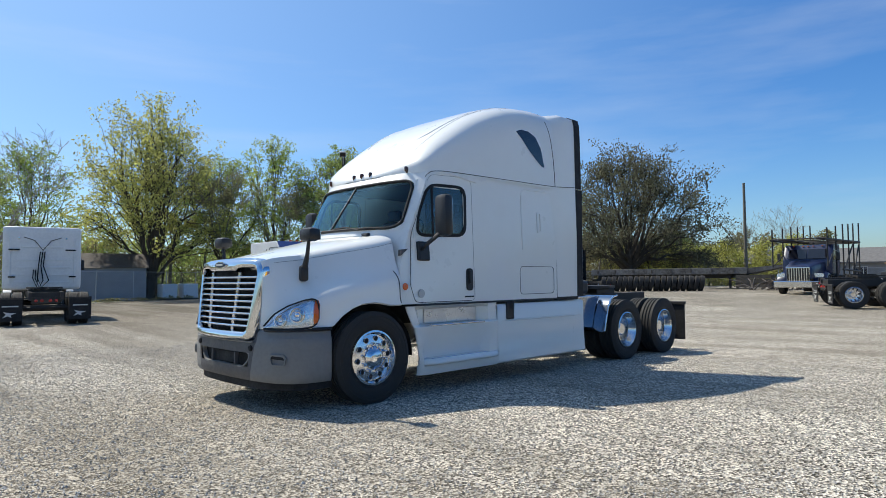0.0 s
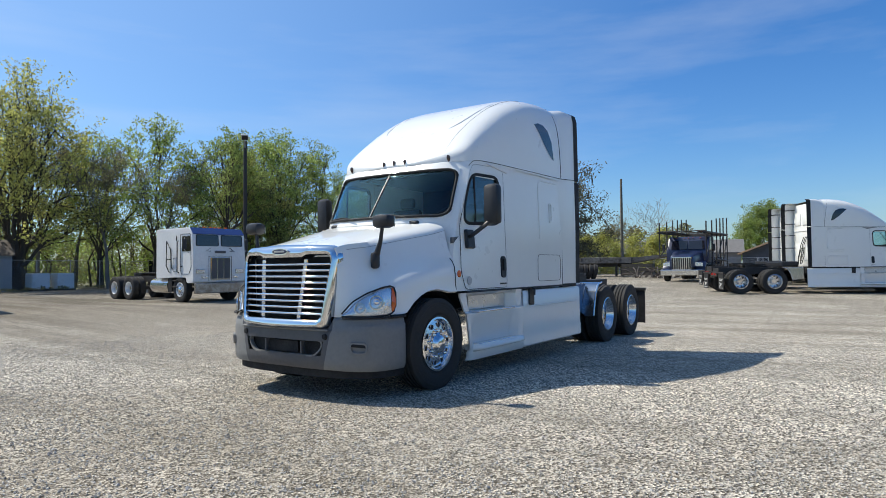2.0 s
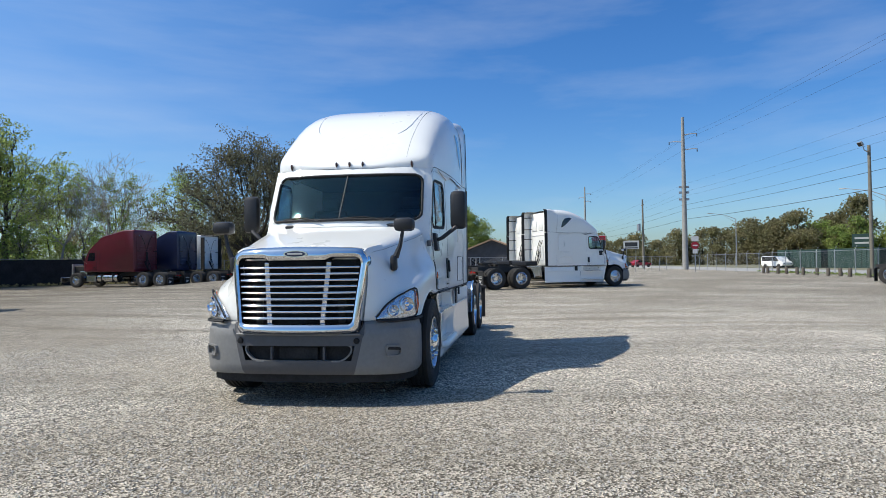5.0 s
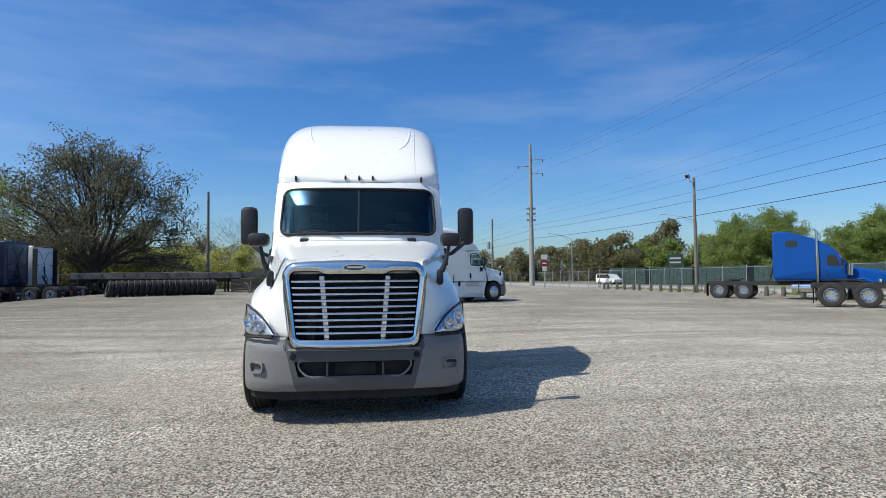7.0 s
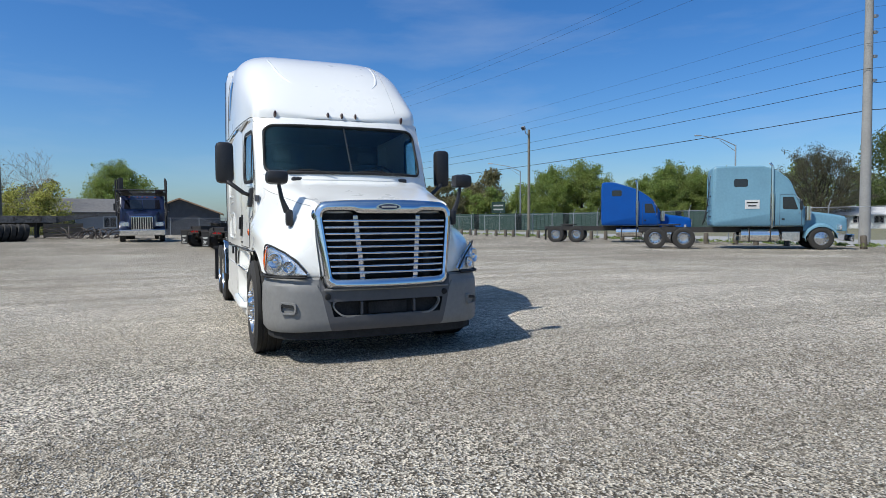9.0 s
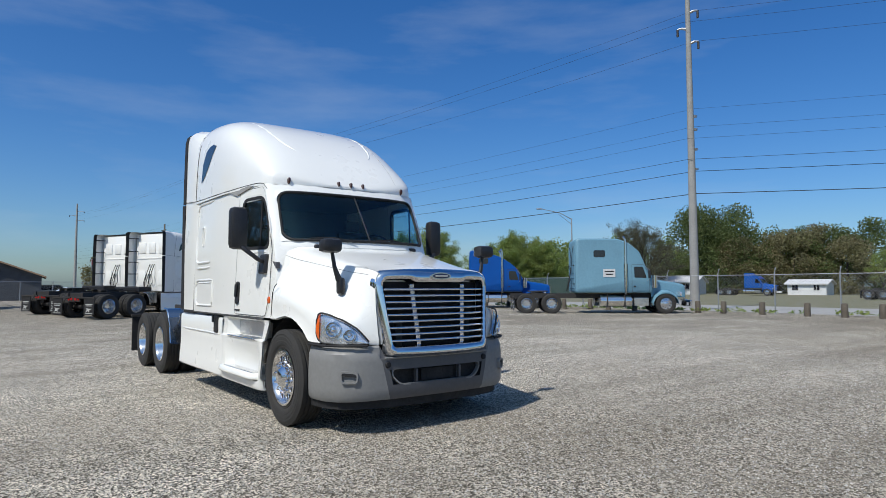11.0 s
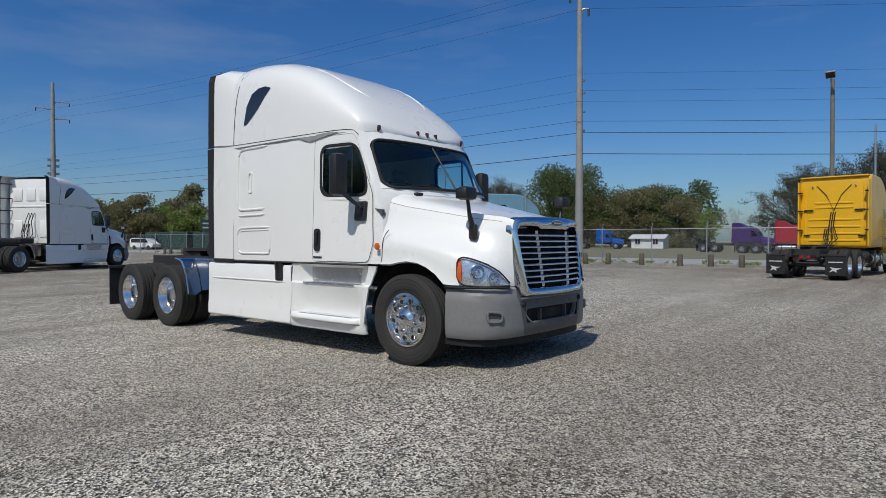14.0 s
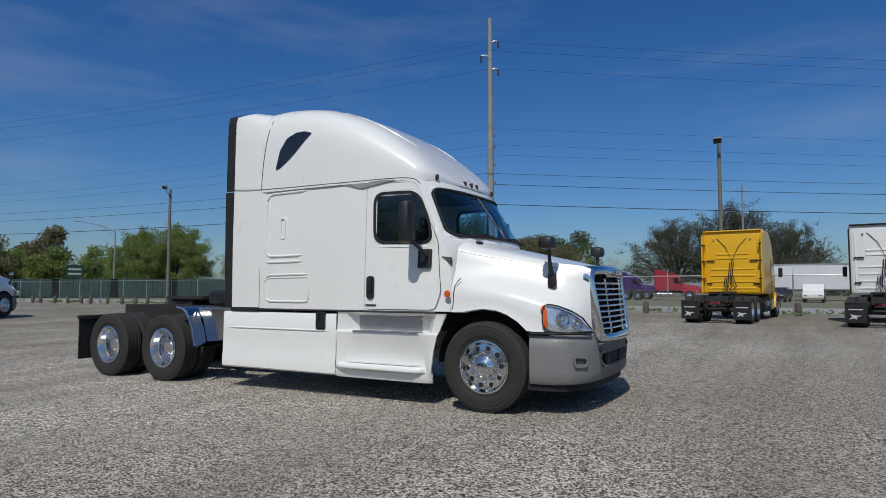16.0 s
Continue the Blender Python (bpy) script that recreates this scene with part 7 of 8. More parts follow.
part("transformer", tube(bmesh.new(), [(-0.7, 0, 6.4), (-0.7, 0, 7.6)], 0.32, 14), GALV, p)
bar_box(p, "crossarm", POLEWOOD, 0, 0, 10.8, 0.15, 1.8, 0.15)
pole("bare wooden pole by the scrub", -17.8, 63.5, 11.0, 0.19, 0.12, POLEWOOD)
pole("short dark wooden pole", -24.0, 62.0, 7.5, 0.17, 0.12, POLEWOOD)


def flood(label, x, y, h, r, az, material):
    P = pole(label, x, y, h, r, r * 0.75, material, "yard flood lamps")
    c, s = math.cos(radians(az)), math.sin(radians(az))
    part("bracket", tube(bmesh.new(), [(0, 0, h - 0.5), (c * 0.35, s * 0.35, h - 0.35), (c * 0.45, s * 0.45, h - 0.05)], 0.035, 6), GALV, P)
    bm = boxed(0, 0, 0, 0.16, 0.42, 0.34, 0.03)
    for v in bm.verts:
        v.co = pose(c * 0.62, s * 0.62, h + 0.10, 0, 35, az) @ v.co
    hd = part("lamp_head", bm, GALV, P, "square flood lamp head")
    bm = boxed(0.085, 0, 0, 0.02, 0.36, 0.28)
    for v in bm.verts:
        v.co = pose(c * 0.62, s * 0.62, h + 0.10, 0, 35, az) @ v.co
    part("lens", bm, BLACK, hd)
    return P


flood("leaning wooden pole with a yard flood lamp", 26.6, 41.8, 9.5, 0.14, 190, POLEWOOD)
flood("wooden pole with a square flood lamp behind the yellow truck", 28.1, 0.2, 8.9, 0.115, 180, POLEWOOD)
flood("dark pole with a flood lamp among the trees", -27.3, 19.9, 9.4, 0.14, -40, STEEL)


def street_lamp(label, x, y, h, az, reach=4.0):
    P = thing("street_lamp", label, "street lamp", "street lamps along the road", m=pose(x, y, 0, 0, 0, az))
    part("shaft", tube(bmesh.new(), [(0, 0, 0), (0, 0, h)], [0.13, 0.08], 10), GALV, P, smooth=True)
    part("mast_arm", tube(bmesh.new(), [(0, 0, h - 0.1), (reach * 0.4, 0, h + 0.75), (reach, 0, h + 1.25)], [0.06, 0.05, 0.04], 8), GALV, P)
    part("mast_arm", tube(bmesh.new(), [(0, 0, h - 0.8), (reach * 0.45, 0, h + 0.62)], 0.03, 6), GALV, P)
    part("lamp_head", boxed(reach + 0.3, 0, h + 1.25, 0.8, 0.28, 0.16, 0.06), GALV, P, "cobra-head lamp")
    return P


street_lamp("galvanised street lamp with a long arm", 49.4, 83.7, 9.7, 150, 4.6)
street_lamp("galvanised street lamp with a long arm", 61.5, 51.3, 10.7, 150, 4.2)
street_lamp("galvanised street lamp with a long arm", 44.0, 128.0, 9.7, 165, 4.6)
pole("thin steel lamp pole beyond the road", 47.5, 0.3, 9.6, 0.09, 0.06, GALV)


def wire(label, pts, sag, r=0.018):
    bm = bmesh.new()
    full = []
    for a, b in zip(pts, pts[1:]):
        a, b = Vector(a), Vector(b)
        for k in range(16):
            t = k / 16
            full.append(a.lerp(b, t) - Vector((0, 0, sag * 4 * t * (1 - t))))
    full.append(Vector(pts[-1]))
    tube(bm, full, r, 5)
    return tagged(part("power_line", bm, MATT), label, "power line", "overhead power lines")


for z, dx, r in ((6.95, 0.3, 0.022), (8.3, 0.3, 0.016), (8.95, -0.3, 0.012), (10.2, -0.3, 0.007), (11.0, 0.3, 0.007), (12.1, 0.3, 0.006)):
    wire("black overhead power line strung between poles", [(78 + dx, -60, z), (30.3 + dx, 14.4, z), (24.6 + dx, 88, z + 0.4), (20.5 + dx, 205, z + 1.5)], 0.5, r)
for z, dx in ((16.3, 0.5), (17.2, -0.6), (18.2, 0.5)):
    wire("thin high transmission wire", [(78 + dx, -60, z), (30.3 + dx, 14.4, z), (24.6 + dx, 88, z + 1.4), (20.5 + dx, 205, z + 5)], 0.8, 0.008)


# ---- buildings and far objects ----
def house(label, m, w, d, h, rise, wall, roof_m, windows, gable=False):
    H = thing("house", label, "house", m=m)
    bm = bmesh.new()
    if gable:
        slab(bm, [(-w / 2, 0), (w / 2, 0), (w / 2, h), (0, h + rise), (-w / 2, h)], "y", -d / 2, d / 2)
    else:
        slab(bm, [(-d / 2, 0), (d / 2, 0), (d / 2, h), (0, h + rise), (-d / 2, h)], "x", -w / 2, w / 2)
    part("wall", fixed(bm), wall, H)
    for s in (1, -1):
        bm = bmesh.new()
        if gable:
            slab(bm, [(s * (w / 2 + 0.4), h - 0.25), (0, h + rise + 0.05), (0, h + rise + 0.2), (s * (w / 2 + 0.4), h - 0.1)], "y", -d / 2 - 0.4, d / 2 + 0.4)
        else:
            slab(bm, [(s * (d / 2 + 0.4), h - 0.25), (0, h + rise + 0.05), (0, h + rise + 0.2), (s * (d / 2 + 0.4), h - 0.1)], "x", -w / 2 - 0.4, w / 2 + 0.4)
        part("roof", fixed(bm), roof_m, H)
    for x, z, ww, hh in windows:
        wn_ = bar_box(H, "window", mat_print(), x, -d / 2 - 0.03, z, ww + 0.16, 0.08, hh + 0.16, label="white framed window")
        bar_box(wn_, "pane", mat_glossblack(), x, -d / 2 - 0.075, z, ww, 0.02, hh)
        bar_box(wn_, "bar", mat_print(), x, -d / 2 - 0.09, z, 0.05, 0.02, hh)
    return H


SIDING = mat("grey_siding", (0.30, 0.31, 0.32), 0.8, vary=0.15, scale=2)
SHINGLE = mat("grey_shingle", (0.16, 0.155, 0.15), 0.9, vary=0.3, scale=3)
DARKSIDE = mat("dark_siding", (0.07, 0.075, 0.085), 0.8, vary=0.2, scale=2)
TANROOF = mat("tan_roof", (0.42, 0.28, 0.18), 0.85, vary=0.2, scale=2)
CORRUG = mat("white_trailer_skin", (0.66, 0.67, 0.67), 0.5, vary=0.15, scale=0.6)
CONT = mat("dark_green_steel", (0.018, 0.05, 0.04), 0.6, vary=0.2, scale=1.2)
house("low grey bungalow with white windows", pose(-15.0, 74, 0, 0, 0, 10), 15, 8, 2.8, 1.3, SIDING, SHINGLE, ((-4.5, 1.6, 1.4, 1.1), (0.5, 1.6, 2.4, 1.2), (5, 1.6, 1.2, 1.1)))
house("dark gabled shed with a tan roof behind", pose(-1.9, 72, 0, 0, 0, -4), 8, 9, 2.6, 1.4, DARKSIDE, TANROOF, ((-2, 1.5, 1.0, 0.9),), gable=True)
house("small white mobile home across the road", pose(103, 38.4, 0, 0, 0, -80), 5.4, 5, 1.9, 0.4, CORRUG, mat_print(), ((-1.6, 1.2, 0.8, 0.8), (1.4, 1.2, 0.8, 0.8)))
house("long low white building with a pale roof across the road", pose(96, 58, 0, 0, 0, -75), 9, 6, 2.2, 0.9, CORRUG, mat_print(), ((-2.8, 1.4, 1.2, 1.0), (0, 1.4, 1.2, 1.0), (2.8, 1.4, 1.2, 1.0)))



def box_trailer(label, m, L=15.5):
    T = thing("box_trailer", label, "trailer", "trailers across the road", m=m)
    bar_box(T, "body", CORRUG, 0, 0, 2.55, L, 2.5, 2.7, bevel=0.04)
    for k in range(12):
        bar_box(T, "wall_rib", CORRUG, -L / 2 + L * (k + 0.5) / 12, -1.262, 2.55, 0.05, 0.02, 2.5)
    bar_box(T, "roof_rail", GALV, 0, -1.27, 3.86, L, 0.05, 0.12)
    bar_box(T, "sill", STEEL, 0, -1.2, 1.15, L, 0.1, 0.14)
    for x in (-L / 2 + 1.4, -L / 2 + 2.7):
        for s in (1, -1):
            w = shared("tyre0.5150.275False", None, TYRE, "wheel", T)
            w.matrix_basis = pose(x, s * 1.05, 0.515, 0, 0, 90)
    bar_box(T, "landing_leg", STEEL, L / 2 - 2.5, -0.8, 0.6, 0.12, 0.12, 1.1)
    bar_box(T, "landing_leg", STEEL, L / 2 - 2.5, 0.8, 0.6, 0.12, 0.12, 1.1)
    return T


box_trailer("white box trailer parked across the road", pose(70, -6.5, 0, 0, 0, -83))
for k in range(-2, 4):
    C = thing("container", "dark green steel container behind the fence", "container", "green containers", m=pose(49.5 + 3.8 * k, 76 - 7.4 * k, 0, 0, 0, -62))
    bar_box(C, "body", CONT, 0, 0, 1.35, 7.2, 2.4, 2.6, bevel=0.03)
    for j in range(10):
        bar_box(C, "rib", CONT, -3.2 + 0.71 * j, -1.22, 1.35, 0.3, 0.05, 2.3)


def car(label, m, paint, van=False):
    C = thing("car", label, "car", "cars along the road", m=m)
    if van:
        body = [(-2.2, 0.35), (2.2, 0.35), (2.25, 0.9), (1.6, 1.05), (0.9, 1.75), (-2.1, 1.78), (-2.25, 1.0)]
        glass = [(0.82, 1.68), (1.42, 1.08), (-2.0, 1.08), (-1.95, 1.68)]
    else:
        body = [(-2.2, 0.35), (2.2, 0.35), (2.25, 0.75), (1.2, 0.95), (0.5, 1.42), (-1.0, 1.45), (-1.9, 1.0), (-2.25, 0.9)]
        glass = [(0.42, 1.37), (1.0, 0.98), (-1.6, 1.0), (-0.95, 1.40)]
    bm = bmesh.new()
    slab(bm, rounded(body, 0.18), "y", -0.85, 0.85)
    bmesh.ops.bevel(bm, geom=[e for e in bm.edges if abs(e.verts[0].co.y - e.verts[1].co.y) < 1e-5], offset=0.08, segments=2, affect="EDGES")
    part("body", fixed(bm), paint, C, smooth=40)
    for s in (1, -1):
        part("window", fixed(slab(bmesh.new(), rounded(glass, 0.08), "y", s * 0.84, s * 0.862)), mat_glossblack(), C)
        for x in (-1.35, 1.4):
            w = part("wheel", lathe(bmesh.new(), [(0.0, 0.1), (0.2, 0.1), (0.22, 0.11), (0.32, 0.1), (0.33, 0.08), (0.33, -0.1)], "x", (0, 0, 0), 18), TYRE, C)
            w.matrix_basis = pose(x, s * 0.78, 0.33, 0, 0, 90 * s)
        bar_box(C, "headlamp", LENS, 2.2, s * 0.6, 0.68, 0.08, 0.3, 0.14)
    return C


TANCAR = mat("tan_car_paint", (0.30, 0.27, 0.23), 0.35, vary=0.1, coat=0.5)
BLACKCAR = mat("black_car_paint", (0.015, 0.015, 0.018), 0.3, vary=0.2, coat=0.5)
car("tan minivan beyond the fence", pose(4.4, 88, 0, 0, 0, 12), TANCAR, True)
car("white saloon beyond the fence", pose(6.4, 82, 0, 0, 0, 8), WHITE)
car("red car parked near the pole", pose(25.0, 128, 0, 0, 0, 30), REDP)
car("black car parked near the pole", pose(20.5, 126, 0, 0, 0, 10), BLACKCAR, True)
car("white pickup-like van on the road", pose(38.5, 92, 0, 0, 0, -70), WHITE, True)
car("black car parked before the white trailer", pose(62.0, -1.8, 0, 0, 0, 172), BLACKCAR)
car("white van parked before the white trailer", pose(62.0, -4.8, 0, 0, 0, 176), WHITE, True)
car("white car across the road", pose(45.0, 88, 0, 0, 0, -60), WHITE)


def sign(label, x, y, z, w, h, az, board, bars):
    S = thing("road_sign", label, "sign", m=pose(x, y, 0, 0, 0, az))
    for s in (1, -1):
        part("leg", tube(bmesh.new(), [(s * w * 0.3, 0.06, 0), (s * w * 0.3, 0.06, z + h / 2)], 0.05, 8), GALV, S)
    b = bar_box(S, "board", board, 0, 0, z, w, 0.06, h, bevel=0.01)
    for bx, bz, bw, bh, bm_ in bars:
        bar_box(b, "sign_line", bm_, bx, -0.036, z + bz, bw, 0.012, bh)
    return S


S = thing("road_sign", "red octagonal road sign with white plates on a post", "sign", m=pose(20.5, 66.0, 0, 0, 0, -2))
part("leg", tube(bmesh.new(), [(0, 0.06, 0), (0, 0.06, 4.0)], 0.05, 8), GALV, S)
b = part("board", fixed(slab(bmesh.new(), [(0.42 * math.cos(radians(22.5 + 45 * k)), 3.0 + 0.42 * math.sin(radians(22.5 + 45 * k))) for k in range(8)], "y", -0.02, 0.02)), REDP, S)
bar_box(b, "sign_line", mat_print(), 0, -0.027, 3.0, 0.5, 0.012, 0.14)
bar_box(S, "upper_plate", mat_print(), 0, 0, 3.75, 0.75, 0.05, 0.55)
bar_box(S, "lower_plate", mat_print(), 0, 0, 2.35, 0.5, 0.05, 0.5)
sign("roadside shop sign, red band over a pale panel", 18.9, 150, 6.3, 3.4, 2.6, -5, mat_print(), ((0, 0.62, 3.3, 1.2, REDP), (0, 0.62, 2.7, 0.55, mat_print()), (0, -0.62, 3.3, 1.2, DARKGREY), (0, -0.62, 2.5, 0.45, GALV)))
sign("pale shop sign with a dark oval", 26.6, 150, 5.2, 3.6, 2.0, -8, STICKER, ((0, 0.1, 2.9, 1.0, BLACKCAR), (0, -0.75, 3.1, 0.25, BLACKCAR)))
sign("green notice board on posts", 58.0, 108, 4.3, 2.8, 2.3, -25, CONT, ((0, 0.4, 2.0, 0.3, STICKER), (0, -0.4, 2.0, 0.3, STICKER)))
# tarps and tanks behind the west fence
T = thing("shed", "patched lean-to shed with grey tarps", "shed", m=pose(-43.0, 9.5, 0, 0, 0, 72))
bar_box(T, "wall", SIDING, 0, 0, 1.2, 6.5, 3.0, 2.4)
bm = slab(bmesh.new(), [(-1.7, 2.3), (1.7, 2.5), (0.2, 3.4)], "x", -3.4, 3.4)
part("tarp_roof", fixed(bm), mat_rust(), T)
bm = slab(bmesh.new(), [(-1.5, 2.45), (1.5, 2.45), (0.0, 3.3)], "x", -3.4, -1.2)
part("white_panel", fixed(bm), CORRUG, T)
for k, (x, y) in enumerate(((-40.5, 13.6), (-40.2, 15.0))):
    T = thing("drum", "pale plastic tank behind the fence", "tank", "tanks behind the fence", m=pose(x, y, 0))
    bar_box(T, "body", CORRUG, 0, 0, 0.6, 1.1, 1.1, 1.1, bevel=0.08)
    bar_box(T, "pallet", WOOD, 0, 0, 0.05, 1.2, 1.2, 0.10)


# ---- trees ----
def place(src, label, spots_):
    for x, y, sc, rz in spots_:
        ob = copy_thing(src, pose(x, y, 0, 0, 0, rz))
        ob.scale = (sc, sc, sc)
        tagged(ob, label)


g = "trees behind the fence"
t_spring = tree("tall spring-green tree with many thin limbs", 11, 14.2, 0.48, 0.44, LEAF_YEL, 17, 0.62, 0.105, group=g, width=5.5, limbs_of=(14, 8, 6, 1.5, -6.0, 0.42))
t_spring.matrix_basis = pose(-42.0, 13.0, 0, 0, 0, 40)
t_green = tree("leafy green tree behind the fence", 12, 13.4, 0.62, 0.28, LEAF_GRN_LIT, 16, 0.60, 0.115, group=g, width=4.9, squash=0.45, gaps=-0.25, limbs_of=(9, 6, 6, 2.6, -14.0, 0.50))
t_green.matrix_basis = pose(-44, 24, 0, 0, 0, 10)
t_tall = tree("tall open green tree with dark limbs", 18, 14.0, 0.55, 0.26, LEAF_GRN, 17, 0.60, 0.115, group=g, width=4.6, gaps=-0.14, squash=0.42, limbs_of=(9, 6, 6, 4.0, -14.0, 0.55))
t_tall.matrix_basis = pose(-46.5, 33, 0, 0, 0, 75)
t_oak = tree("wide old live oak with hanging moss", 13, 14.0, 0.95, 0.72, LEAF_OLD, 16, 0.85, 0.115, squash=0.7, group=g, width=9.4, moss=420, limbs_of=(18, 9, 7, 2.2, -18.0, 0.40, 0.024))
t_oak.matrix_basis = pose(-25.2, 53.5, 0, 0, 0, 30)
t_bare = tree("leafless grey tree with tangled branches", 14, 12.6, 0.55, 0.20, LEAF_DRY, 0, 0.5, 0.1, forks=3, levels=5, first=0.15, bark=BAREBARK, group=g, twig=0.012, width=5.2)
t_bare.matrix_basis = pose(-36.5, 46, 0, 0, 0, 0)
t_thin = tree("half-leafed thin grey tree", 15, 12.8, 0.55, 0.20, LEAF_DRY, 4, 0.45, 0.07, forks=3, levels=5, first=0.22, group=g, width=3.6, twig=0.014, gaps=0.05, bark=GREYBARK)
t_thin.matrix_basis = pose(-47, 19, 0, 0, 0, 70)
t_round = tree("dense round green tree", 16, 13.6, 0.85, 0.4, LEAF_GRN, 26, 1.0, 0.17, group=g, width=7.2, limbs_of=(16, 7, 6, 2.0, -28.0, 0.42))
t_round.matrix_basis = pose(-18.6, 192, 0, 0, 0, 0)
t_round.scale = (1.38, 1.38, 1.34)

place(t_spring, "spring-green tree with an open crown", ((-45, 34.5, 0.80, 200),))
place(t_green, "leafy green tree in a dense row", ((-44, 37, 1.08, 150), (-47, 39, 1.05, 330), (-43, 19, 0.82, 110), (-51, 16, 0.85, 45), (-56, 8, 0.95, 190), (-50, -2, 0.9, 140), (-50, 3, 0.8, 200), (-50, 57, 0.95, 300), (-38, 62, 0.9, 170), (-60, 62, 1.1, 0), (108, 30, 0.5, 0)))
place(t_tall, "tall open green tree with dark limbs", ((-50, 38, 1.08, 30), (-44.5, 43.5, 1.05, 20), (-54, -6, 0.9, 20), (-44, 59, 0.85, 70), (-42, 29.5, 0.95, 210)))
place(t_thin, "half-leafed thin tree in the thicket", ((-46, -2, 1.05, 30), (-43, 28, 0.95, 160), (-39, 17.5, 0.85, 260), (-48, -14, 1.1, 330), (-39, 46, 0.75, 90), (-30, 55, 0.75, 10), (-20, 70, 0.6, 200), (-41, 23, 0.8, 310), (-45, 15.5, 0.95, 10), (104, 66, 0.75, 50)))
place(t_bare, "leafless grey tree with tangled twigs", ((-43, 3.5, 1.0, 100), (-33, 48.5, 0.7, 220), (-18, 72, 0.8, 20), (-50, -9, 1.0, 300), (-38.5, 43, 0.85, 60), (-40.5, 41, 0.7, 150), (110, 18, 0.9, 10), (104, 25, 0.6, 50), (92, 92, 0.8, 200)))
place(t_oak, "broad dark oak beyond the road", ((88, 60, 0.85, 10), (113, 15.5, 0.95, 200), (116, 6.0, 1.12, 60), (113, -2.5, 0.85, 130)))
place(t_round, "dense green tree beyond the yard", ((73, 100, 0.95, 40), (68, 104, 0.88, 200), (69, 71, 0.74, 160), (66, 73.5, 0.60, 250), (73.5, 69.5, 0.68, 20), (-30, 74, 0.5, 20)))

SCRUB = "yellow-green scrub and climbers along the fence"
woods("scrub", SCRUB, 21, (-33, 58), (-12.8, 63), 6, 5.2, 42000, 0.12, LEAF_YEL)
woods("scrub", "brown and green undergrowth below the trees", 22, (-46, -32), (-41, 10), 8, 5.0, 26000, 0.12, LEAF_DRY)
woods("scrub", "tangled olive undergrowth below the trees", 23, (-50, 10), (-37, 48), 6, 5.0, 24000, 0.13, LEAF_GRN_LIT)
woods("scrub", "dead brown brush along the fence", 34, (-47, 14), (-38, 40), 5, 4.8, 20000, 0.075, LEAF_DRY)
woods("scrub", "grey-brown thicket under the oak", 31, (-42, 50), (-27, 60), 6, 6.0, 26000, 0.13, LEAF_DRY)
woods("far_woods", "dry brown and olive tree belt far off", 24, (-48, 84), (-17, 97), 14, 8.5, 30000, 0.20, LEAF_DRY)
woods("far_woods", "low brown and olive tree belt beyond the road", 25, (18, 167), (58, 152), 14, 9.2, 34000, 0.30, LEAF_DRY)
woods("far_woods", "tall mixed brown tree belt beyond the road", 26, (54, 155), (76, 144), 12, 14.6, 32000, 0.34, LEAF_DRY)
woods("far_woods", "green trees at the end of the brown belt", 35, (66, 152), (84, 136), 8, 10.5, 18000, 0.34, LEAF_GRN)
woods("far_woods", "mixed spring tree belt beyond the road", 27, (92, 100), (122, 50), 14, 12.0, 40000, 0.30, LEAF_GRN)
woods("far_woods", "brown and olive tree belt beyond the road", 28, (111, 54), (113, 37), 8, 12.0, 40000, 0.22, LEAF_DRY)
woods("far_woods", "green trees in the belt beyond the road", 33, (115, 50), (117, 36), 5, 12.4, 30000, 0.23, LEAF_DEEP)
woods("far_woods", "tall dark green trees beyond the road", 29, (109, 62.5), (113, 53), 5, 16.6, 40000, 0.24, LEAF_DEEP)
woods("far_woods", "low scrub beyond the parked trailers", 30, (116, -8), (112, -60), 10, 4.5, 20000, 0.20, LEAF_OLD)
woods("far_woods", "olive woods behind the west fence", 32, (-78, -40), (-62, 75), 12, 7.0, 30000, 0.27, LEAF_GRN)


def weeds(label, seed, pts, n, leaf):
    """Low tufts growing along a line."""
    rng = random.Random(seed)
    centres = []
    for (x0, y0), (x1, y1) in zip(pts, pts[1:]):
        for _ in range(n):
            t = rng.random()
            centres.append((x0 + (x1 - x0) * t + rng.gauss(0, 0.45), y0 + (y1 - y0) * t + rng.gauss(0, 0.45), 0.08 + 0.12 * rng.random()))
    me = leaf_cloud(rng, centres, 16, 0.26, 0.085, 0.5)
    me.materials.append(leaf)
    return tagged(new("weeds", me), label, "weeds", kind="stuff")


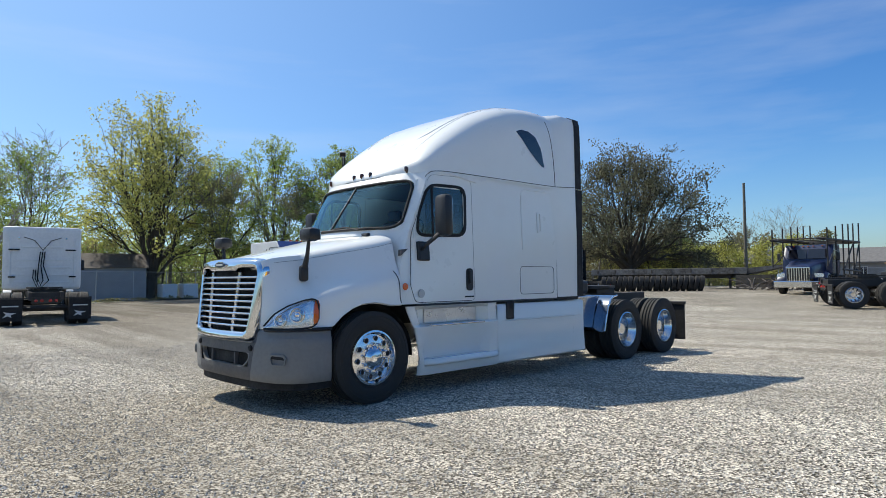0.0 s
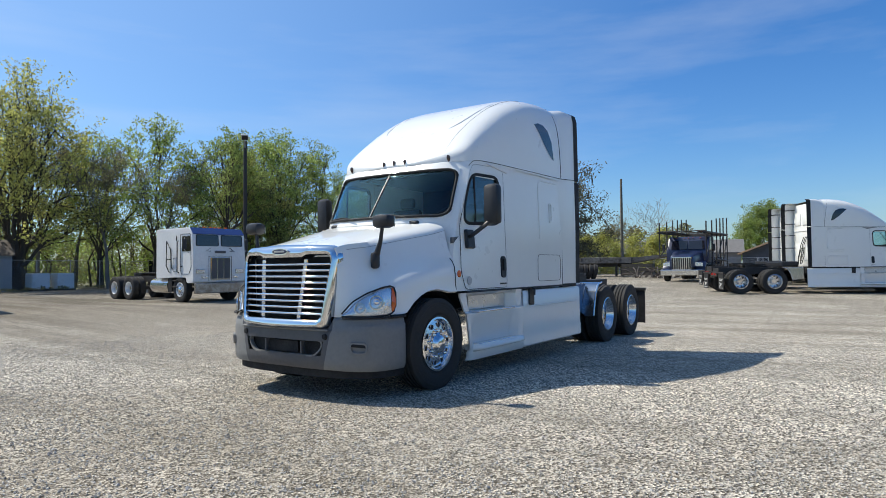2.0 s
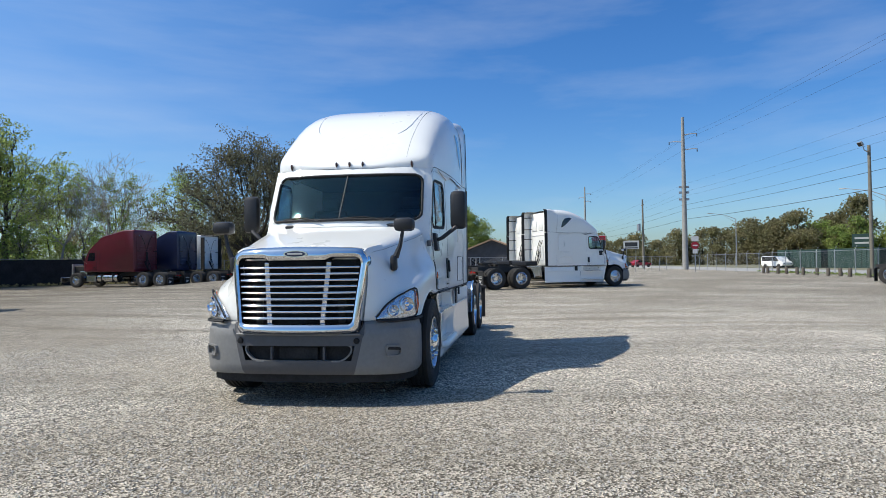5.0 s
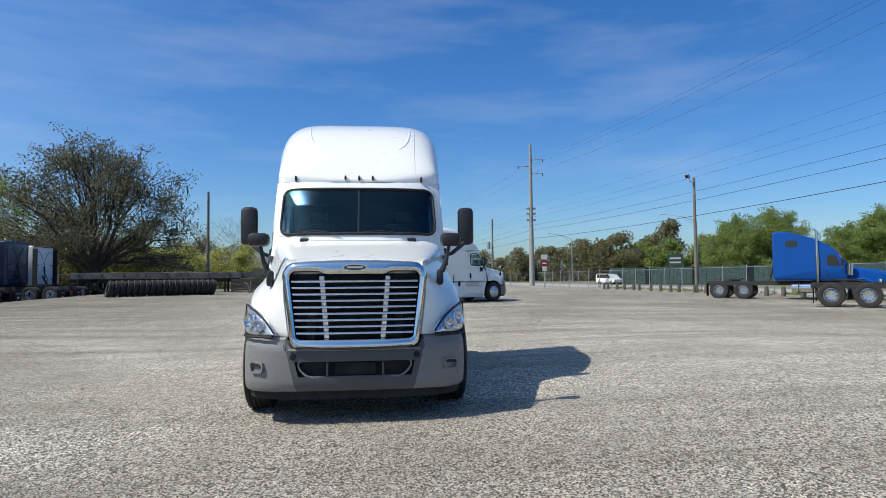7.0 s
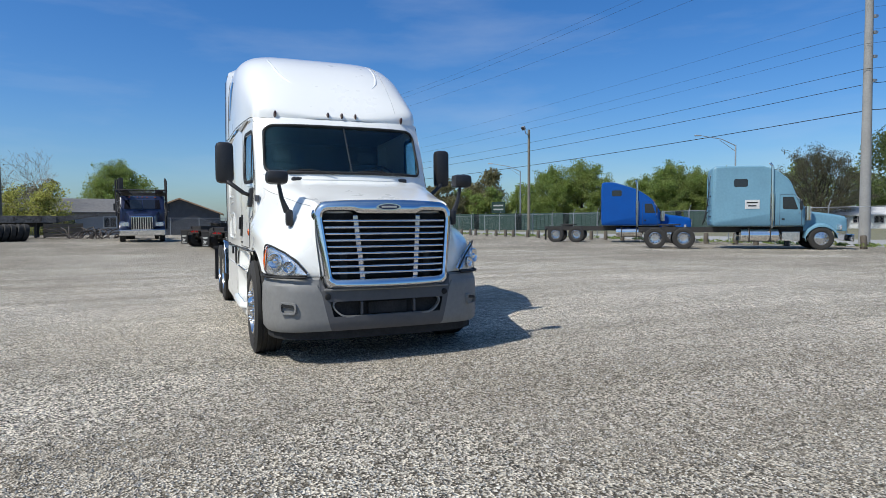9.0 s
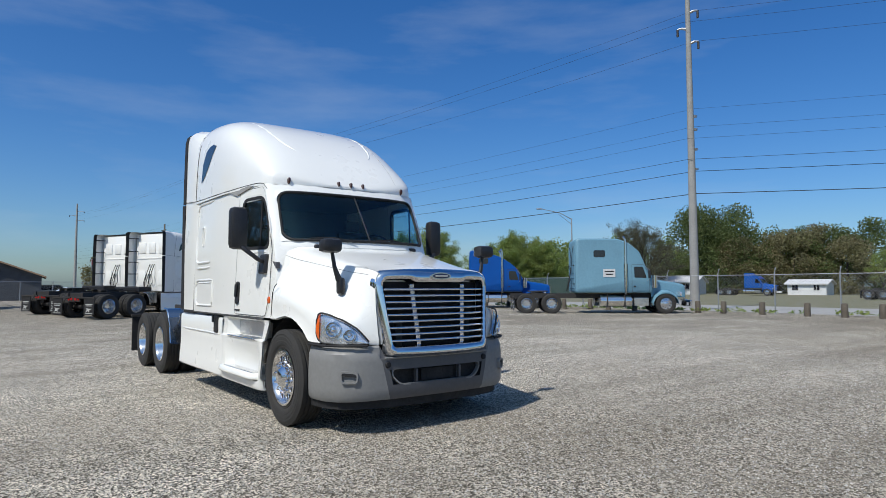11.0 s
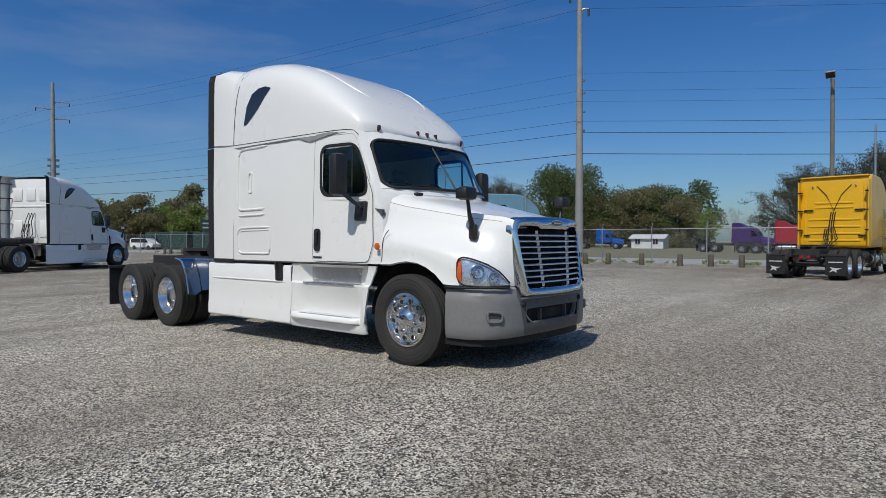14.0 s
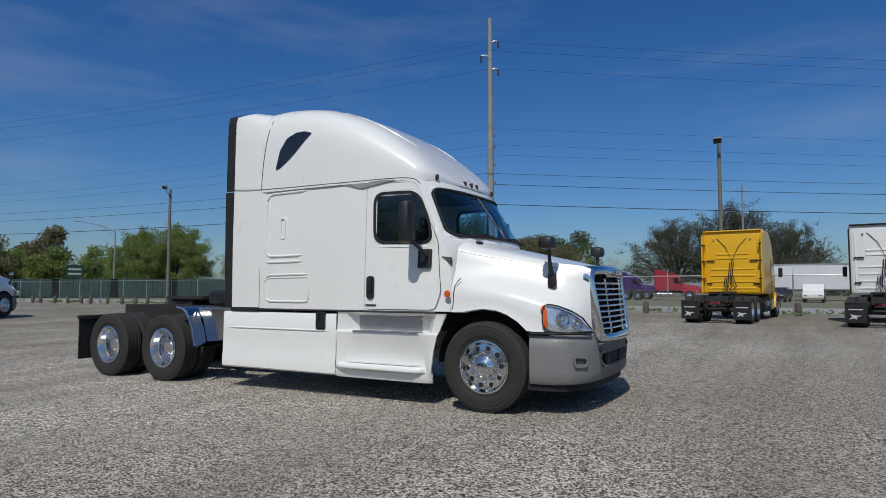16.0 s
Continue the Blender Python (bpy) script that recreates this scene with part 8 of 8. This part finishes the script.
weeds("low green weeds between the bollards and the fence", 51, [(27.9, -22), (27.9, 12), (27.0, 30), (25.8, 62)], 95, LEAF_GRN)
weeds("dry weeds and leaf litter along the cloth fence", 52, [(-36.6, -20), (-36.6, 8), (-43.6, 23), (-35.8, 32.8), (-26.4, 43.6), (-8, 51)], 70, LEAF_DRY)


# ---- loose stones of the gravel, lying where the camera passes ----
def stones(n, seed):
    rg = np.random.default_rng(seed)
    r = np.minimum(7.2 * np.sqrt(rg.random(n)) * (1 + 0.5 * rg.random(n) ** 3) + 9.0 * (rg.random(n) > 0.86) * rg.random(n) ** 1.5, 19.0)
    a = rg.random(n) * 2 * np.pi
    c = np.stack([r * np.cos(a) * 1.15, r * np.sin(a) - 0.6, np.zeros(n)], 1)
    c[:, 2] = [lie(x, y) for x, y in c[:, :2].tolist()]
    s = rg.uniform(0.0045, 0.0105, (n, 1)) * (1 + 0.5 * (rg.random((n, 1)) > 0.95))
    base = np.array([(1, 0, 0), (0, 1, 0), (-1, 0, 0), (0, -1, 0), (0, 0, 0.85), (0, 0, -0.5)], float)
    v = base[None] * s[:, None] * rg.uniform(0.65, 1.35, (n, 6, 1))
    v[:, 4, :2] += s * rg.uniform(-0.45, 0.45, (n, 2))
    t = rg.random(n) * 6.283
    co, si = np.cos(t)[:, None], np.sin(t)[:, None]
    v = np.stack([v[..., 0] * co - v[..., 1] * si, v[..., 0] * si + v[..., 1] * co, v[..., 2]], -1)
    v = v + c[:, None] + np.array([0, 0, 0.004])
    f = np.array([(0, 1, 4), (1, 2, 4), (2, 3, 4), (3, 0, 4), (0, 3, 5), (2, 1, 5)])
    f = (f[None] + 6 * np.arange(n)[:, None, None]).reshape(-1, 3)
    me = bpy.data.meshes.new("gravel_stones")
    me.from_pydata(v.reshape(-1, 3).tolist(), [], f.tolist())
    me.materials.append(mat("loose_stone", (0.46, 0.435, 0.39), 0.9, vary=0.3, scale=3, color2=(0.33, 0.31, 0.275), island=0.5, spec=0.2))
    return tagged(new("gravel_stones", me), "loose grey limestone chips on the yard", "gravel", kind="stuff")


stones(125000, 5)
